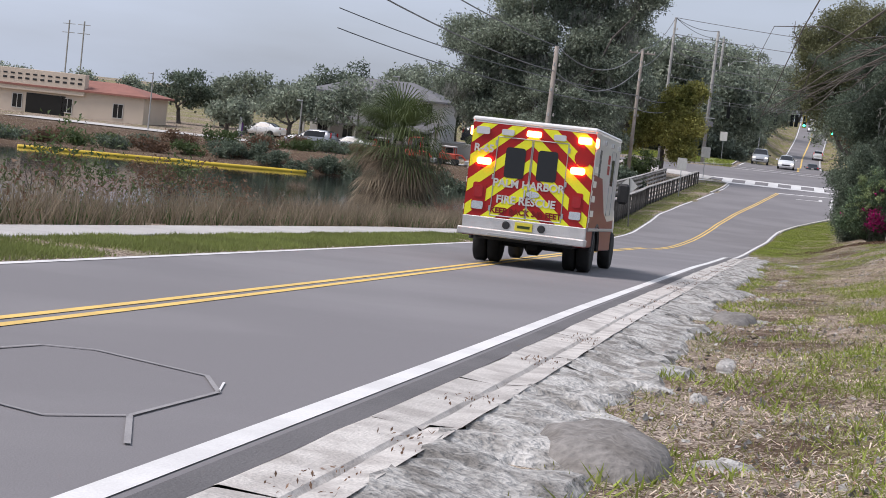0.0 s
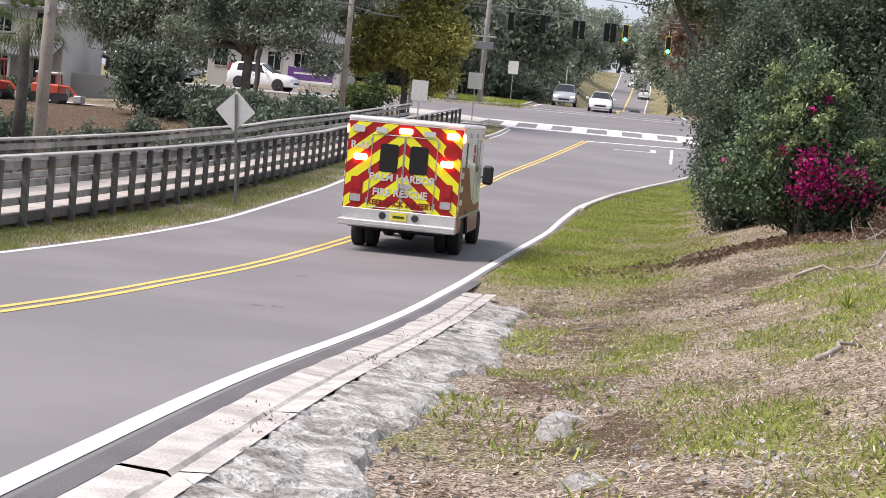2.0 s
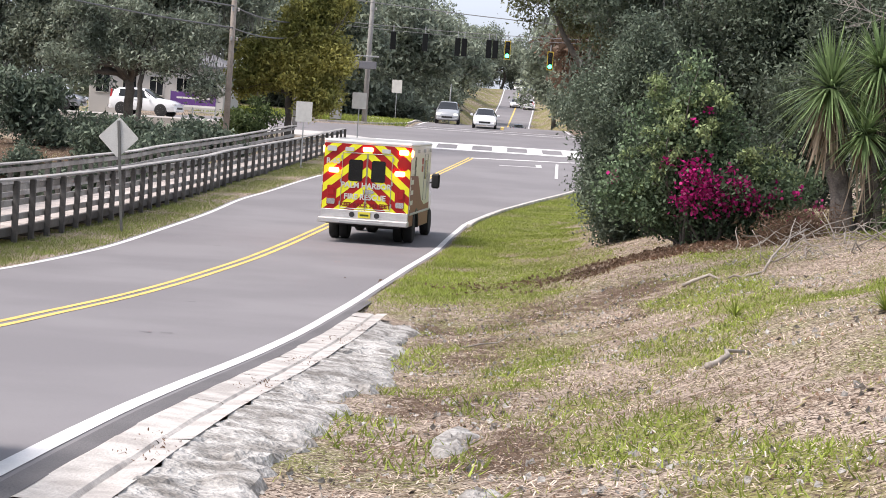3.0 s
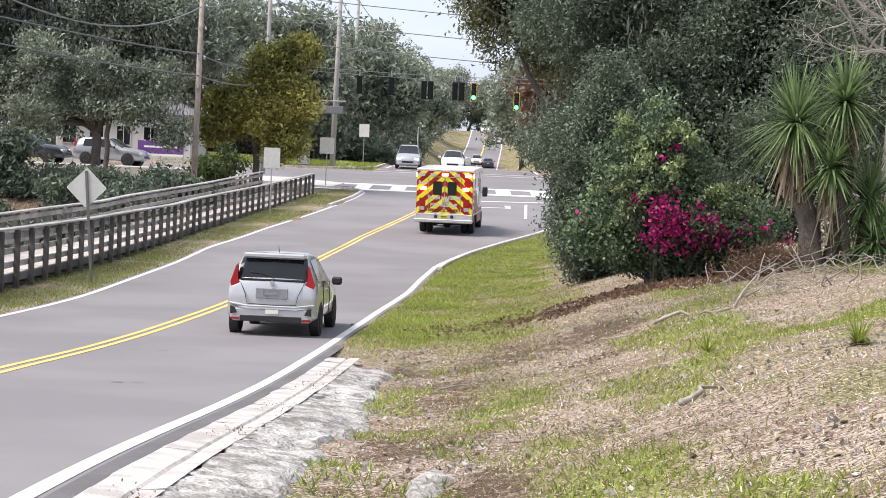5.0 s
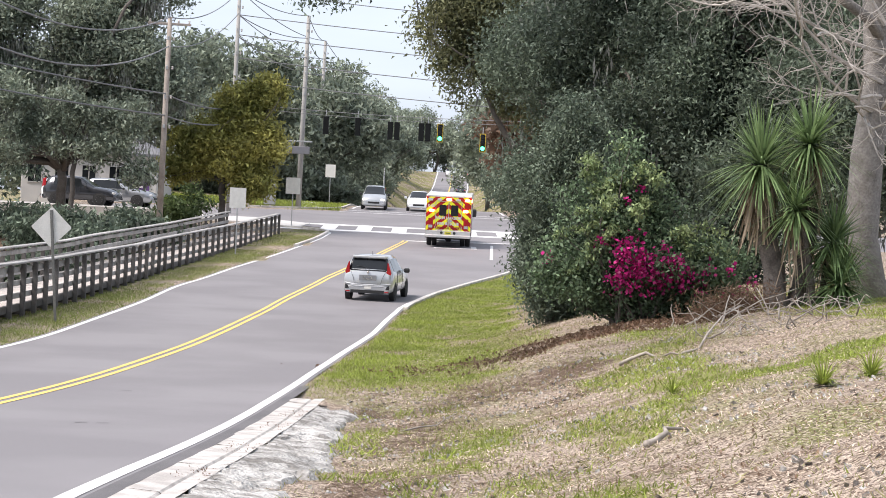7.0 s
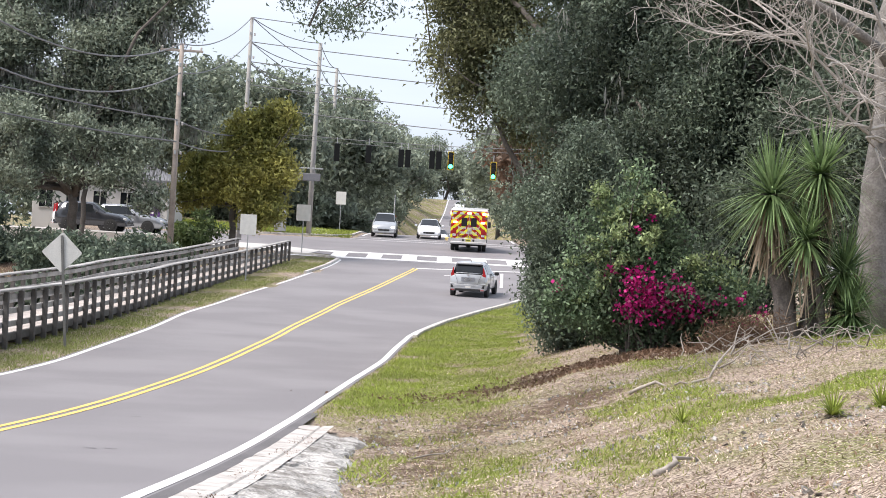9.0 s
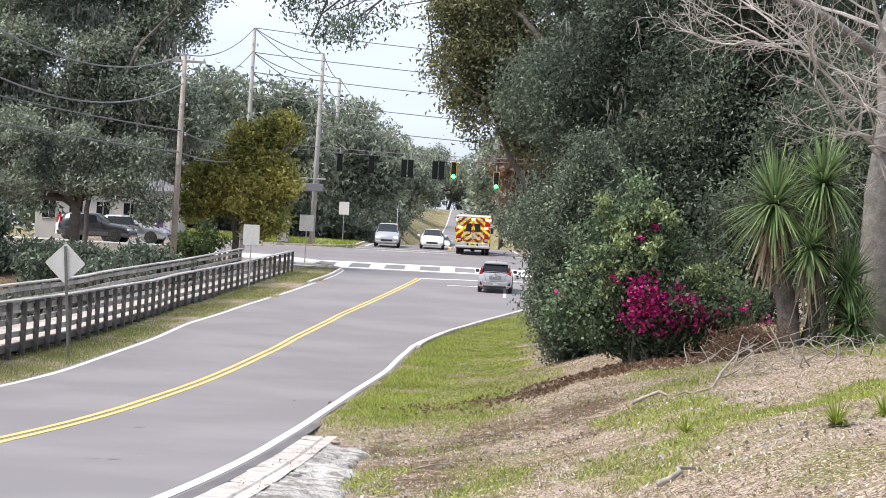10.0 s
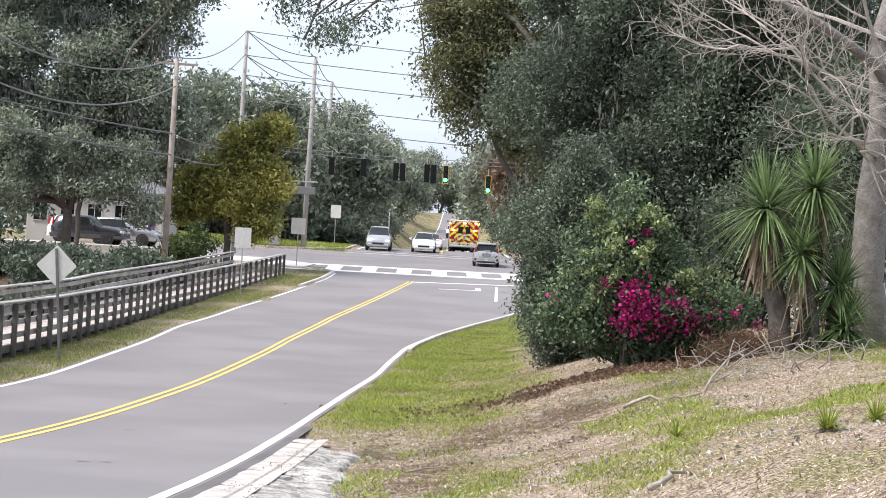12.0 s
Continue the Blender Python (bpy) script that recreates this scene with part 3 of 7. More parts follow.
def build_road():
    road = strip("road", lambda y: edge_l(y) - 0.18, lambda y: edge_r(y) + 0.30 - 0.14 * smooth(31, 35, y), -110, Y_STOP, 1.0, 0.0, MAT["asphalt"],
                 "worn grey two-lane asphalt road curving down to a junction", n=10)
    # the junction, its mouths and the road beyond
    rows = []
    for y in np.arange(Y_STOP, Y_CROSS1 + 6.1, 1.0):
        t = smooth(Y_STOP, Y_CROSS0 + 2, y) * (1 - smooth(Y_CROSS1 - 2, Y_CROSS1 + 6, y))
        a = -6.0 - 16 * t ** 3
        b = 7.8 + 60 * t ** 3
        rows.append([(a + (b - a) * i / 30, float(y), float(road_z(y)) + 0.003) for i in range(31)])
    slab("junction", rows, MAT["asphalt"], "wide grey asphalt road junction", category="road junction")
    strip("road_beyond", lambda y: beyond(y) - beyond_l(y), lambda y: beyond(y) + beyond_r(y), Y_CROSS1 + 6, 444, 2.0, 0.012, MAT["asphalt"],
          "asphalt road climbing away between trees", n=6)
    # painted lines
    lw = MAT["line_white"]
    strip("edge_line", lambda y: edge_r(y) - 0.07, lambda y: edge_r(y) + 0.08, -105, 63, 1.0, 0.006, lw, "solid white edge line", road)
    strip("edge_line", lambda y: edge_r(y) - 0.05, lambda y: edge_r(y) + 0.06, 63, 108, 1.0, 0.006, lw, "solid white edge line", road)
    strip("edge_line", lambda y: edge_l(y) - 0.07, lambda y: edge_l(y) + 0.07, -105, 109, 1.0, 0.006, lw, "solid white edge line", road)
    for o in (-0.16, 0.06):
        strip("centre_line", lambda y, o=o: centre(y) + o, lambda y, o=o: centre(y) + o + 0.11, -105, 104.8, 1.0, 0.006, MAT["line_yellow"], "double yellow centre line", road)

    def bar(x0, y0, x1, y1, w, name="road_marking", mat=lw):
        d = Vector((x1 - x0, y1 - y0, 0))
        p = Vector((-d.y, d.x, 0)).normalized() * w / 2
        k = max(2, int(d.length / 1.5))
        rows = []
        for i in range(k + 1):
            q = Vector((x0, y0, 0)) + d * i / k
            rows.append([(*(q + s * p).xy, float(road_z((q + s * p).y)) + 0.010) for s in (-1, 1)])
        slab(name, rows, mat, "", parent=road)

    for p, q in (((-5.72, 108.6), (-5.95, 110.2)), ((-5.95, 110.2), (-6.8, 111.4)), ((-6.8, 111.4), (-8.4, 112.0))):
        bar(*p, *q, 0.16, "edge_line")
    bar(-1.3, 104.8, 7.0, 107.0, 0.55, "stop_line")
    bar(3.0, 93.0, 3.35, 104.0, 0.15, "lane_line")
    bar(0.2, 100.2, 2.4, 100.5, 0.30, "turn_arrow")
    bar(2.3, 100.2, 2.3, 102.4, 0.30, "turn_arrow")
    # cracks and fine patch lines near the eye
    hexa = [(-5.3, -53.2), (-5.18, -52.44), (-4.86, -52.32), (-3.91, -52.96), (-3.61, -53.71), (-3.63, -55.14), (-3.93, -55.52), (-4.21, -55.36), (-5.0, -54.7)]
    for (a, b), (c, d) in zip(hexa, hexa[1:]):
        bar(a, b, c, d, 0.032, "patch_seam", MAT["seam"])
    bar(-3.63, -55.14, -3.32, -56.05, 0.032, "patch_seam", MAT["seam"])
    bar(-3.61, -53.71, -3.73, -53.2, 0.014, "patch_seam", lw)
    bar(-2.70, -16.9, -2.62, -16.4, 0.03, "patch_seam", lw)
    for x, y in ((-4.4, 24.2), (-4.15, 24.3), (-4.9, 31.0), (-6.8, 47.0)):
        bar(x, y, x + 0.16, y + 0.03, 0.05, "tar_spot", MAT["asphalt_edge"])
    # crosswalk: two long lines with bars between
    for y, w in ((111.8, 1.3), (117.4, 1.3)):
        bar(-9.0, y, 11.0, y + 0.4, w, "crosswalk_line")
    for i in range(9):
        x = -8.2 + 2.1 * i
        bar(x, 112.3, x, 117.0, 0.9, "crosswalk_bar")
    for y in (134.6, 137.8):
        bar(-6.5, y, 6.0, y, 0.35, "crosswalk_line")
    strip("centre_line", lambda y: beyond(y) - 0.12, lambda y: beyond(y) + 0.12, 141, 440, 2.0, 0.022, MAT["line_yellow"], "", road)
    strip("edge_line", lambda y: beyond(y) - beyond_l(y) + 0.15, lambda y: beyond(y) - beyond_l(y) + 0.32, 141, 440, 2.0, 0.022, lw, "", road)
    strip("edge_line", lambda y: beyond(y) + beyond_r(y) - 0.32, lambda y: beyond(y) + beyond_r(y) - 0.15, 141, 440, 2.0, 0.022, lw, "", road)
    # dark broken asphalt lip beside the right line
    strip("asphalt_lip", lambda y: edge_r(y) + 0.13, lambda y: edge_r(y) + 0.31, -80, 34, 0.7, 0.004, MAT["asphalt_edge"], "dark crumbled asphalt edge", road)


def build_gutter():
    """Concrete gutter flags along the right edge, ending at a raised lip; broken rubble concrete beside it."""
    rng = np.random.default_rng(5)
    gut = holder("concrete_gutter", "weathered pale concrete gutter of long flags", "gutter")
    gut["kind"] = "structure"
    y = -80.0
    while y < 31.0:
        ln = min(2.9, 31.2 - y)
        v, f = [], []
        k = 4
        for i in range(k + 1):
            yy = y + 0.015 + (ln - 0.03) * i / k
            e, z = float(edge_r(yy)), float(road_z(yy))
            for o, h in ((0.29, -0.002), (0.33, 0.008), (0.58, -0.008), (0.61, -0.035), (0.65, 0.004), (0.82, 0.012)):
                v.append((e + o, yy, z + h + rng.normal() * 0.004))
        for i in range(k):
            for j in range(5):
                f.append((i * 6 + j, i * 6 + j + 1, (i + 1) * 6 + j + 1, (i + 1) * 6 + j))
        part("flag", Shape().add(v, f), MAT["concrete"], gut)
        y += ln
    # rough poured concrete that has broken away in pieces beside the flags
    y, i = -66.0, 0
    while y < 28.5:
        e = float(edge_r(y))
        n, m = 16, 8
        ln, wd = rng.uniform(1.9, 3.4), rng.uniform(0.5, 1.0)
        v = []
        for a in range(n):
            for c in range(m):
                u, w = a / (n - 1), c / (m - 1)
                edge = min(u * 2, (1 - u) * 2, 1 - w) * 4
                py0 = y + u * ln
                px = float(edge_r(py0)) + 0.80 + w * (wd + 0.22) * (0.85 + 0.28 * noise.noise(Vector((py0 * 0.9, 3.3, 0.0))) + 0.10 * noise.noise(Vector((py0 * 3.1, 7.7, 0.0)))) + rng.normal() * 0.02
                py = y + u * ln + rng.normal() * 0.02 + 0.05 * math.sin(w * 5 + i)
                top = 0.05 + 0.05 * min(1, edge) * (0.6 + 0.5 * math.sin(u * 5 + i * 1.3) * math.sin(w * 4 + i)) + rng.normal() * 0.012 + 0.05 * noise.noise(Vector((px * 2.5, py * 1.6, i))) - 0.03 * w
                lz = float(land(px, py)) + (top if 0 < a < n - 1 and c < m - 1 else -0.05)
                lip = max(0.0, 1 - w * 2.2)
                v.append((px, py, lz * (1 - lip) + lip * (float(road_z(py)) + 0.004 + rng.normal() * 0.010)))
        f = [(a * m + c, a * m + c + 1, (a + 1) * m + c + 1, (a + 1) * m + c) for a in range(n - 1) for c in range(m - 1)]
        thing("concrete_lump", Shape().add(v, f), MAT["concrete_old"], "rough broken piece of pale poured concrete in the verge", "rubble", group="rubble beside the gutter", smooth=i % 3 == 0)
        y += ln * rng.uniform(0.8, 1.0)
        i += 1


def stone(x, y, rx, ry, h, mat, label, seed, name="rock"):
    rng = np.random.default_rng(seed)
    n, rings = 16, []
    z0 = float(land(x, y)) - 0.05
    for q, k in ((1.05, -0.1), (1.0, 0.25), (0.86, 0.7), (0.6, 0.95), (0.25, 1.0)):
        for j in range(n):
            a = 2 * math.pi * j / n
            w = 1 + 0.12 * math.sin(2 * a + seed) + 0.08 * math.sin(5 * a) + rng.uniform(-0.05, 0.05)
            rings.append((x + rx * q * w * math.cos(a), y + ry * q * w * math.sin(a), z0 + h * k + rng.uniform(-0.02, 0.02)))
    f = [(k * n + j, k * n + (j + 1) % n, (k + 1) * n + (j + 1) % n, (k + 1) * n + j) for k in range(4) for j in range(n)]
    f.append(tuple(4 * n + j for j in range(n)))
    thing(name, Shape().add(rings, f), mat, label, "rock", smooth=True)


def build_walk_and_pond():
    pave = holder("pavement", "pale concrete footpath between grass strip and reeds", "pavement")
    pave["kind"] = "structure"
    y = -100.0
    rng = np.random.default_rng(9)
    while y < 18.5:
        v = []
        for yy in (y + 0.01, y + 1.49):
            for xo in (-1.75, -3.05):
                v.append((float(edge_l(yy)) + xo, yy, float(road_z(yy)) + 0.075))
        v += [(a, b, c - 0.12) for a, b, c in v]
        part("flag", Shape().add(v, [(0, 1, 3, 2), (0, 2, 6, 4), (1, 5, 7, 3), (0, 4, 5, 1), (2, 3, 7, 6)]), MAT["walkway"], pave)
        y += 1.5
    thing("pond", Shape().add([(-82, -68, POND_Z), (-10, -68, POND_Z), (-10, 98, POND_Z), (-82, 98, POND_Z)], [(0, 1, 2, 3)]), MAT["water"],
          "still dark pond water reflecting sky and trees", "pond", kind="structure")


build_ground()
build_road()
build_gutter()
build_walk_and_pond()
stone(-1.45, -53.4, 0.40, 0.85, 0.22, MAT["bark_grey"], "rounded grey-brown boulder in bare soil", 3)
stone(-1.15, -36.4, 0.36, 0.8, 0.20, MAT["bark_grey"], "low grey-brown boulder half sunk in bare soil", 12)
for i, (x, y, rx, ry) in enumerate(((-0.75, -53.0, 0.22, 0.32), (-1.0, -44.9, 0.12, 0.7), (-1.1, -49.0, 0.08, 0.25), (-0.65, -36.0, 0.25, 0.35), (-0.8, -27.1, 0.15, 0.8), (-0.33, -13.7, 0.2, 0.9), (-0.45, -17.6, 0.15, 0.35), (0.0, 8.7, 0.2, 0.55), (-0.15, 14.4, 0.22, 0.6), (0.05, 11.2, 0.15, 0.25))):
    stone(x, y, rx, ry, 0.10, MAT["concrete_old"], "pale flat stone in bare soil", 4 + i, "pale_stone")
# ---------- vehicles ----------
def clip_poly(poly, a, b, c):
    """The part of an outline where a*x + b*y <= c."""
    out = []
    for i, p in enumerate(poly):
        q = poly[(i + 1) % len(poly)]
        dp, dq = a * p[0] + b * p[1] - c, a * q[0] + b * q[1] - c
        if dp <= 0:
            out.append(p)
        if dp * dq < 0:
            t = dp / (dp - dq)
            out.append((p[0] + (q[0] - p[0]) * t, p[1] + (q[1] - p[1]) * t))
    return out


def rounded(x0, y0, x1, y1, r, n=4):
    pts = []
    for cx, cy, a0 in ((x1 - r, y1 - r, 0), (x0 + r, y1 - r, 90), (x0 + r, y0 + r, 180), (x1 - r, y0 + r, 270)):
        for i in range(n + 1):
            a = radians(a0 + 90 * i / n)
            pts.append((cx + r * math.cos(a), cy + r * math.sin(a)))
    return pts


REAR = Matrix(((1, 0, 0, 0), (0, 0, -1, 0), (0, 1, 0, 0), (0, 0, 0, 1)))  # outline x, y -> x, z; thickness towards the rear


def rear_pose(y):
    return Matrix.Translation((0, y, 0)) @ REAR


def side_pose(x, sgn):
    """Outline x, y -> y, z on the side wall at x; thickness outward."""
    return Matrix.Translation((x, 0, 0)) @ Matrix(((0, 0, sgn, 0), (1, 0, 0, 0), (0, 1, 0, 0), (0, 0, 0, 1)))


def wheel(parent, x, y, r, w, out, rim_mat, name="wheel"):
    ob = new(name)
    ob.parent = parent
    ob.location = (x, y, r)
    t = Shape().lathe([(r * 0.62, -w / 2), (r * 0.9, -w / 2), (r, -w * 0.38), (r, w * 0.38), (r * 0.9, w / 2), (r * 0.62, w / 2)], n=24)
    part("tyre", t, MAT["rubber"], ob, smooth=True)
    s = out
    q = Shape().lathe([(r * 0.64, s * w * 0.20), (r * 0.64, s * w * 0.49), (r * 0.56, s * w * 0.47), (r * 0.50, s * w * 0.30), (r * 0.22, s * w * 0.36), (r * 0.16, s * w * 0.45), (r * 0.02, s * w * 0.46)], n=20)
    for k in range(8):
        a = math.pi * k / 4
        q.tube([(s * w * 0.34, r * 0.2 * math.cos(a), r * 0.2 * math.sin(a)), (s * w * 0.42, r * 0.58 * math.cos(a), r * 0.58 * math.sin(a))], r * 0.06, 5)
    part("rim", q, rim_mat, ob, smooth=False)
    return ob


def lettering(parent, text, size, m, mat, bold=0.0, name="lettering"):
    cu = bpy.data.curves.new(name, "FONT")
    cu.body = text
    cu.size = size
    cu.align_x, cu.align_y = "CENTER", "CENTER"
    cu.extrude = 0.004
    cu.offset = bold
    cu.resolution_u = 3
    cu.materials.append(mat)
    ob = new(name, cu)
    ob.parent = parent
    ob.matrix_basis = m
    return ob


def build_ambulance():
    """Origin on the road under the middle of the rear axle; forward is +y."""
    a = holder("ambulance", "red and white box ambulance with yellow-red chevrons and lit warning lamps", "ambulance")
    YR, YF, ZB, ZT, W = -1.55, 2.75, 0.62, 2.72, 1.20
    box = Shape().box(-W, YR, ZB + 0.22, W, YF, ZT, 0.05)
    part("module", box, MAT["amb_white"], a, "white painted box body")
    part("roof", Shape().box(-W - 0.01, YR - 0.012, ZT - 0.05, W + 0.01, YF + 0.02, ZT + 0.05, 0.035), MAT["amb_white"], a, "white roof cap with rounded edge")
    # rear wall: red skin, then yellow stripes
    y0 = YR - 0.003
    part("rear_skin", Shape().prism(rounded(-W + 0.01, ZB + 0.24, W - 0.01, ZT - 0.06, 0.03), 0.006, rear_pose(y0)), MAT["amb_red"], a, "red rear wall")
    width = 0.235
    for sgn in (-1, 1):
        for k in range(-1, 8):
            c0 = 0.28 + k * 0.47
            poly = [(0, ZB + 0.25), (W - 0.02, ZB + 0.25), (W - 0.02, ZT - 0.07), (0, ZT - 0.07)]
            poly = clip_poly(poly, 0.84, 1.0, c0 + width + 0.62)
            poly = clip_poly(poly, -0.84, -1.0, -(c0 + 0.62)) if len(poly) > 2 else poly
            if len(poly) > 2:
                poly = [(sgn * x, z) for x, z in poly]
                part("stripe", Shape().prism(poly if sgn > 0 else poly[::-1], 0.004, rear_pose(y0 - 0.006)), MAT["amb_yellow"], a, "fluorescent yellow chevron stripe")
    yd = y0 - 0.011
    for sgn in (-1, 1):
        x0, x1 = (0.012, 0.68) if sgn > 0 else (-0.68, -0.012)
        fr = Shape()
        for p, q in (((x0, 0.92), (x0, 2.42)), ((x1, 0.92), (x1, 2.42)), ((x0, 2.42), (x1, 2.42)), ((x0, 0.92), (x1, 0.92))):
            fr.tube([(p[0], yd, p[1]), (q[0], yd, q[1])], 0.010, 5)
        door = part("door", fr, MAT["steel"], a, "rear door edge trim")
        part("window", Shape().prism(rounded(min(sgn * 0.12, sgn * 0.50), 1.66, max(sgn * 0.12, sgn * 0.50), 2.24, 0.06), 0.012, rear_pose(yd + 0.006)), MAT["black_gloss"], door, "dark tinted rear window")
        part("handle", Shape().box(sgn * 0.06 - 0.018, yd - 0.03, 1.30, sgn * 0.06 + 0.018, yd, 1.46, 0.006), MAT["chrome"], door)
        for z in (1.05, 1.65, 2.30):
            part("hinge", Shape().box(sgn * 0.70 - 0.02, yd - 0.012, z - 0.05, sgn * 0.70 + 0.02, yd, z + 0.05, 0.004), MAT["steel"], door)
        # lamp recess low at each corner
        rec = part("lamp_recess", Shape().prism(rounded(min(sgn * 0.80, sgn * 1.06), 0.98, max(sgn * 0.80, sgn * 1.06), 1.52, 0.04), 0.008, rear_pose(yd + 0.004)), MAT["amb_red"], a, "dark red lamp niche")
        part("tail_lamp", Shape().prism(rounded(min(sgn * 0.86, sgn * 1.03), 1.24, max(sgn * 0.86, sgn * 1.03), 1.46, 0.03), 0.02, rear_pose(yd - 0.002)), MAT["lens_red"], rec)
        part("grab_plate", Shape().prism(rounded(min(sgn * 0.83, sgn * 1.05), 1.01, max(sgn * 0.83, sgn * 1.05), 1.16, 0.03), 0.02, rear_pose(yd - 0.002)), MAT["chrome"], rec)
        # warning lamps
        lit = MAT["red_glow"]
        part("warning_lamp", Shape().prism(rounded(sgn * 0.98 - 0.13, 2.44, sgn * 0.98 + 0.13, 2.58, 0.04), 0.035, rear_pose(yd)), MAT["amber_glow"] if sgn > 0 else MAT["lens_clear"], a, "amber warning lamp")
        part("warning_lamp", Shape().prism(rounded(sgn * 0.90 - 0.14, 1.86, sgn * 0.90 + 0.14, 2.00, 0.05), 0.035, rear_pose(yd)), lit, a, "lit red warning lamp")
        part("marker_lamp", Shape().prism(rounded(sgn * 0.50 - 0.12, 2.46, sgn * 0.50 + 0.12, 2.57, 0.03), 0.03, rear_pose(yd)), MAT["lens_clear"], a, "clear scene lamp")
        part("corner_lamp", Shape().box(sgn * W - 0.03, YR - 0.02, 2.40, sgn * W + 0.03, YR + 0.16, 2.58, 0.02), lit, a, "lit red corner lamp")
        for z in (0.98, 1.5, 1.76):
            part("reflector", Shape().box(sgn * (W + 0.004) - 0.008, YR + 0.01, z, sgn * (W + 0.004) + 0.008, YR + 0.10, z + 0.10, 0.003), MAT["sign_face"], a)
        # side walls: red lower sweep, check bars, doors
        side = sgn * (W + 0.001)
        m = side_pose(side, sgn)
        low = [(YR + 0.05, ZB + 0.24), (YF - 0.03, ZB + 0.24), (YF - 0.03, 1.06), (1.6, 1.02), (0.9, 1.18), (0.35, 1.60), (0.0, 1.86), (YR + 0.05, 1.90)]
        part("side_stripe", Shape().prism(low if sgn > 0 else low[::-1], 0.003, m), MAT["amb_red_shade_print"], a, "red lower sweep, darkened against grazing light")
        for k in range(4):
            z = 1.10 + 0.28 * k
            q = [(YR + 0.10, z), (YR + 0.62, z), (YR + 0.62, z + 0.12), (YR + 0.10, z + 0.12)]
            part("side_bar", Shape().prism(q if sgn > 0 else q[::-1], 0.003, side_pose(side + sgn * 0.004, sgn)), MAT["sign_face"], a, "silver reflective bar")
        for k in range(18):
            z, yq = 1.86 + 0.09 * (k // 3), YR + 0.72 + 0.11 * (k % 3) + (0.05 if (k // 3) % 2 else 0)
            q = [(yq, z), (yq + 0.055, z), (yq + 0.055, z + 0.085), (yq, z + 0.085)]
            part("check", Shape().prism(q if sgn > 0 else q[::-1], 0.003, m), MAT["black"], a)
        for yq, zq in ((0.75, 2.05), (0.95, 2.05), (0.75, 2.26), (0.95, 2.26)):
            q = rounded(yq - 0.085, zq - 0.09, yq + 0.085, zq + 0.09, 0.02)
            part("emblem", Shape().prism(q if sgn > 0 else q[::-1], 0.003, m), MAT["amb_red"], a, "dark red square emblem")
        q = rounded(1.25, 1.15, 1.95, 2.45, 0.04)
        fr = Shape()
        for i in range(len(q)):
            fr.tube([(side + sgn * 0.004, *q[i]), (side + sgn * 0.004, *q[(i + 1) % len(q)])], 0.012, 4, False)
        door = part("side_door", fr, MAT["steel"], a, "side door edge")
        q = rounded(1.38, 1.75, 1.82, 2.28, 0.05)
        part("window", Shape().prism(q if sgn > 0 else q[::-1], 0.006, m), MAT["black_gloss"], door, "dark side window")
        for yq in (-0.2, 1.1, 2.4):
            part("side_lamp", Shape().box(side - 0.01, yq - 0.10, 2.50, side + 0.035, yq + 0.10, 2.60, 0.012) if sgn > 0 else Shape().box(side - 0.035, yq - 0.10, 2.50, side + 0.01, yq + 0.10, 2.60, 0.012), MAT["lens_clear"], a)
        part("rub_rail", Shape().box(side - 0.02, YR + 0.1, ZB + 0.20, side + 0.02, YF, ZB + 0.26, 0.01), MAT["steel"], a)
        part("skirt", Shape().box(min(sgn * 0.95, sgn * 1.19), 0.55, 0.42, max(sgn * 0.95, sgn * 1.19), YF, ZB + 0.24, 0.02), MAT["amb_red_shade_print"], a)
        part("skirt", Shape().box(min(sgn * 0.95, sgn * 1.19), YR + 0.02, 0.50, max(sgn * 0.95, sgn * 1.19), -0.55, ZB + 0.24, 0.02), MAT["amb_red_shade_print"], a)
        arch = Shape()
        arch.tube([(sgn * 1.17, 0.55 * math.cos(t), 0.42 + 0.52 * math.sin(t)) for t in np.linspace(0, math.pi, 12)], 0.05, 6)
        part("wheel_arch", arch, MAT["black"], a)
        # cab mirrors
        mir = Shape().box(min(sgn * 1.16, sgn * 1.40), 3.42, 1.42, max(sgn * 1.16, sgn * 1.40), 3.60, 1.86, 0.05)
        mir.tube([(sgn * 0.98, 3.5, 1.55), (sgn * 1.2, 3.5, 1.6)], 0.025, 6)
        part("mirror", mir, MAT["black"], a, "black towing mirror")
        wheel(a, sgn * 1.03, 0.0, 0.40, 0.26, sgn, MAT["chrome"])
        wheel(a, sgn * 0.75, 0.0, 0.40, 0.24, sgn, MAT["black"])
        wheel(a, sgn * 0.98, 4.05, 0.40, 0.26, sgn, MAT["chrome"])
    part("warning_lamp", Shape().prism(rounded(-0.14, 2.47, 0.14, 2.59, 0.03), 0.035, rear_pose(yd)), MAT["white_glow"], a, "lit amber centre lamp")
    part("underbody", Shape().box(-0.95, YR + 0.1, 0.45, 0.95, 4.7, ZB + 0.24, 0.03), MAT["black"], a)
    ax = Shape().tube([(-1.0, 0, 0.40), (1.0, 0, 0.40)], 0.07, 8)
    ax.lathe([(0.05, -0.2), (0.19, -0.1), (0.19, 0.1), (0.05, 0.2)], (0, 0, 0.4), "x", 12)
    part("axle", ax, MAT["black"], a)
    # bumper and step
    bm = Shape().box(-1.19, YR - 0.03, ZB + 0.02, 1.19, YR + 0.05, ZB + 0.26, 0.015)
    bump = part("bumper", bm, MAT["bumper_steel"], a, "bright tread-plate rear bumper")
    part("step", Shape().box(-1.22, YR - 0.34, ZB - 0.10, 1.22, YR + 0.02, ZB + 0.04, 0.02), MAT["bumper_steel"], bump, "tread-plate step")
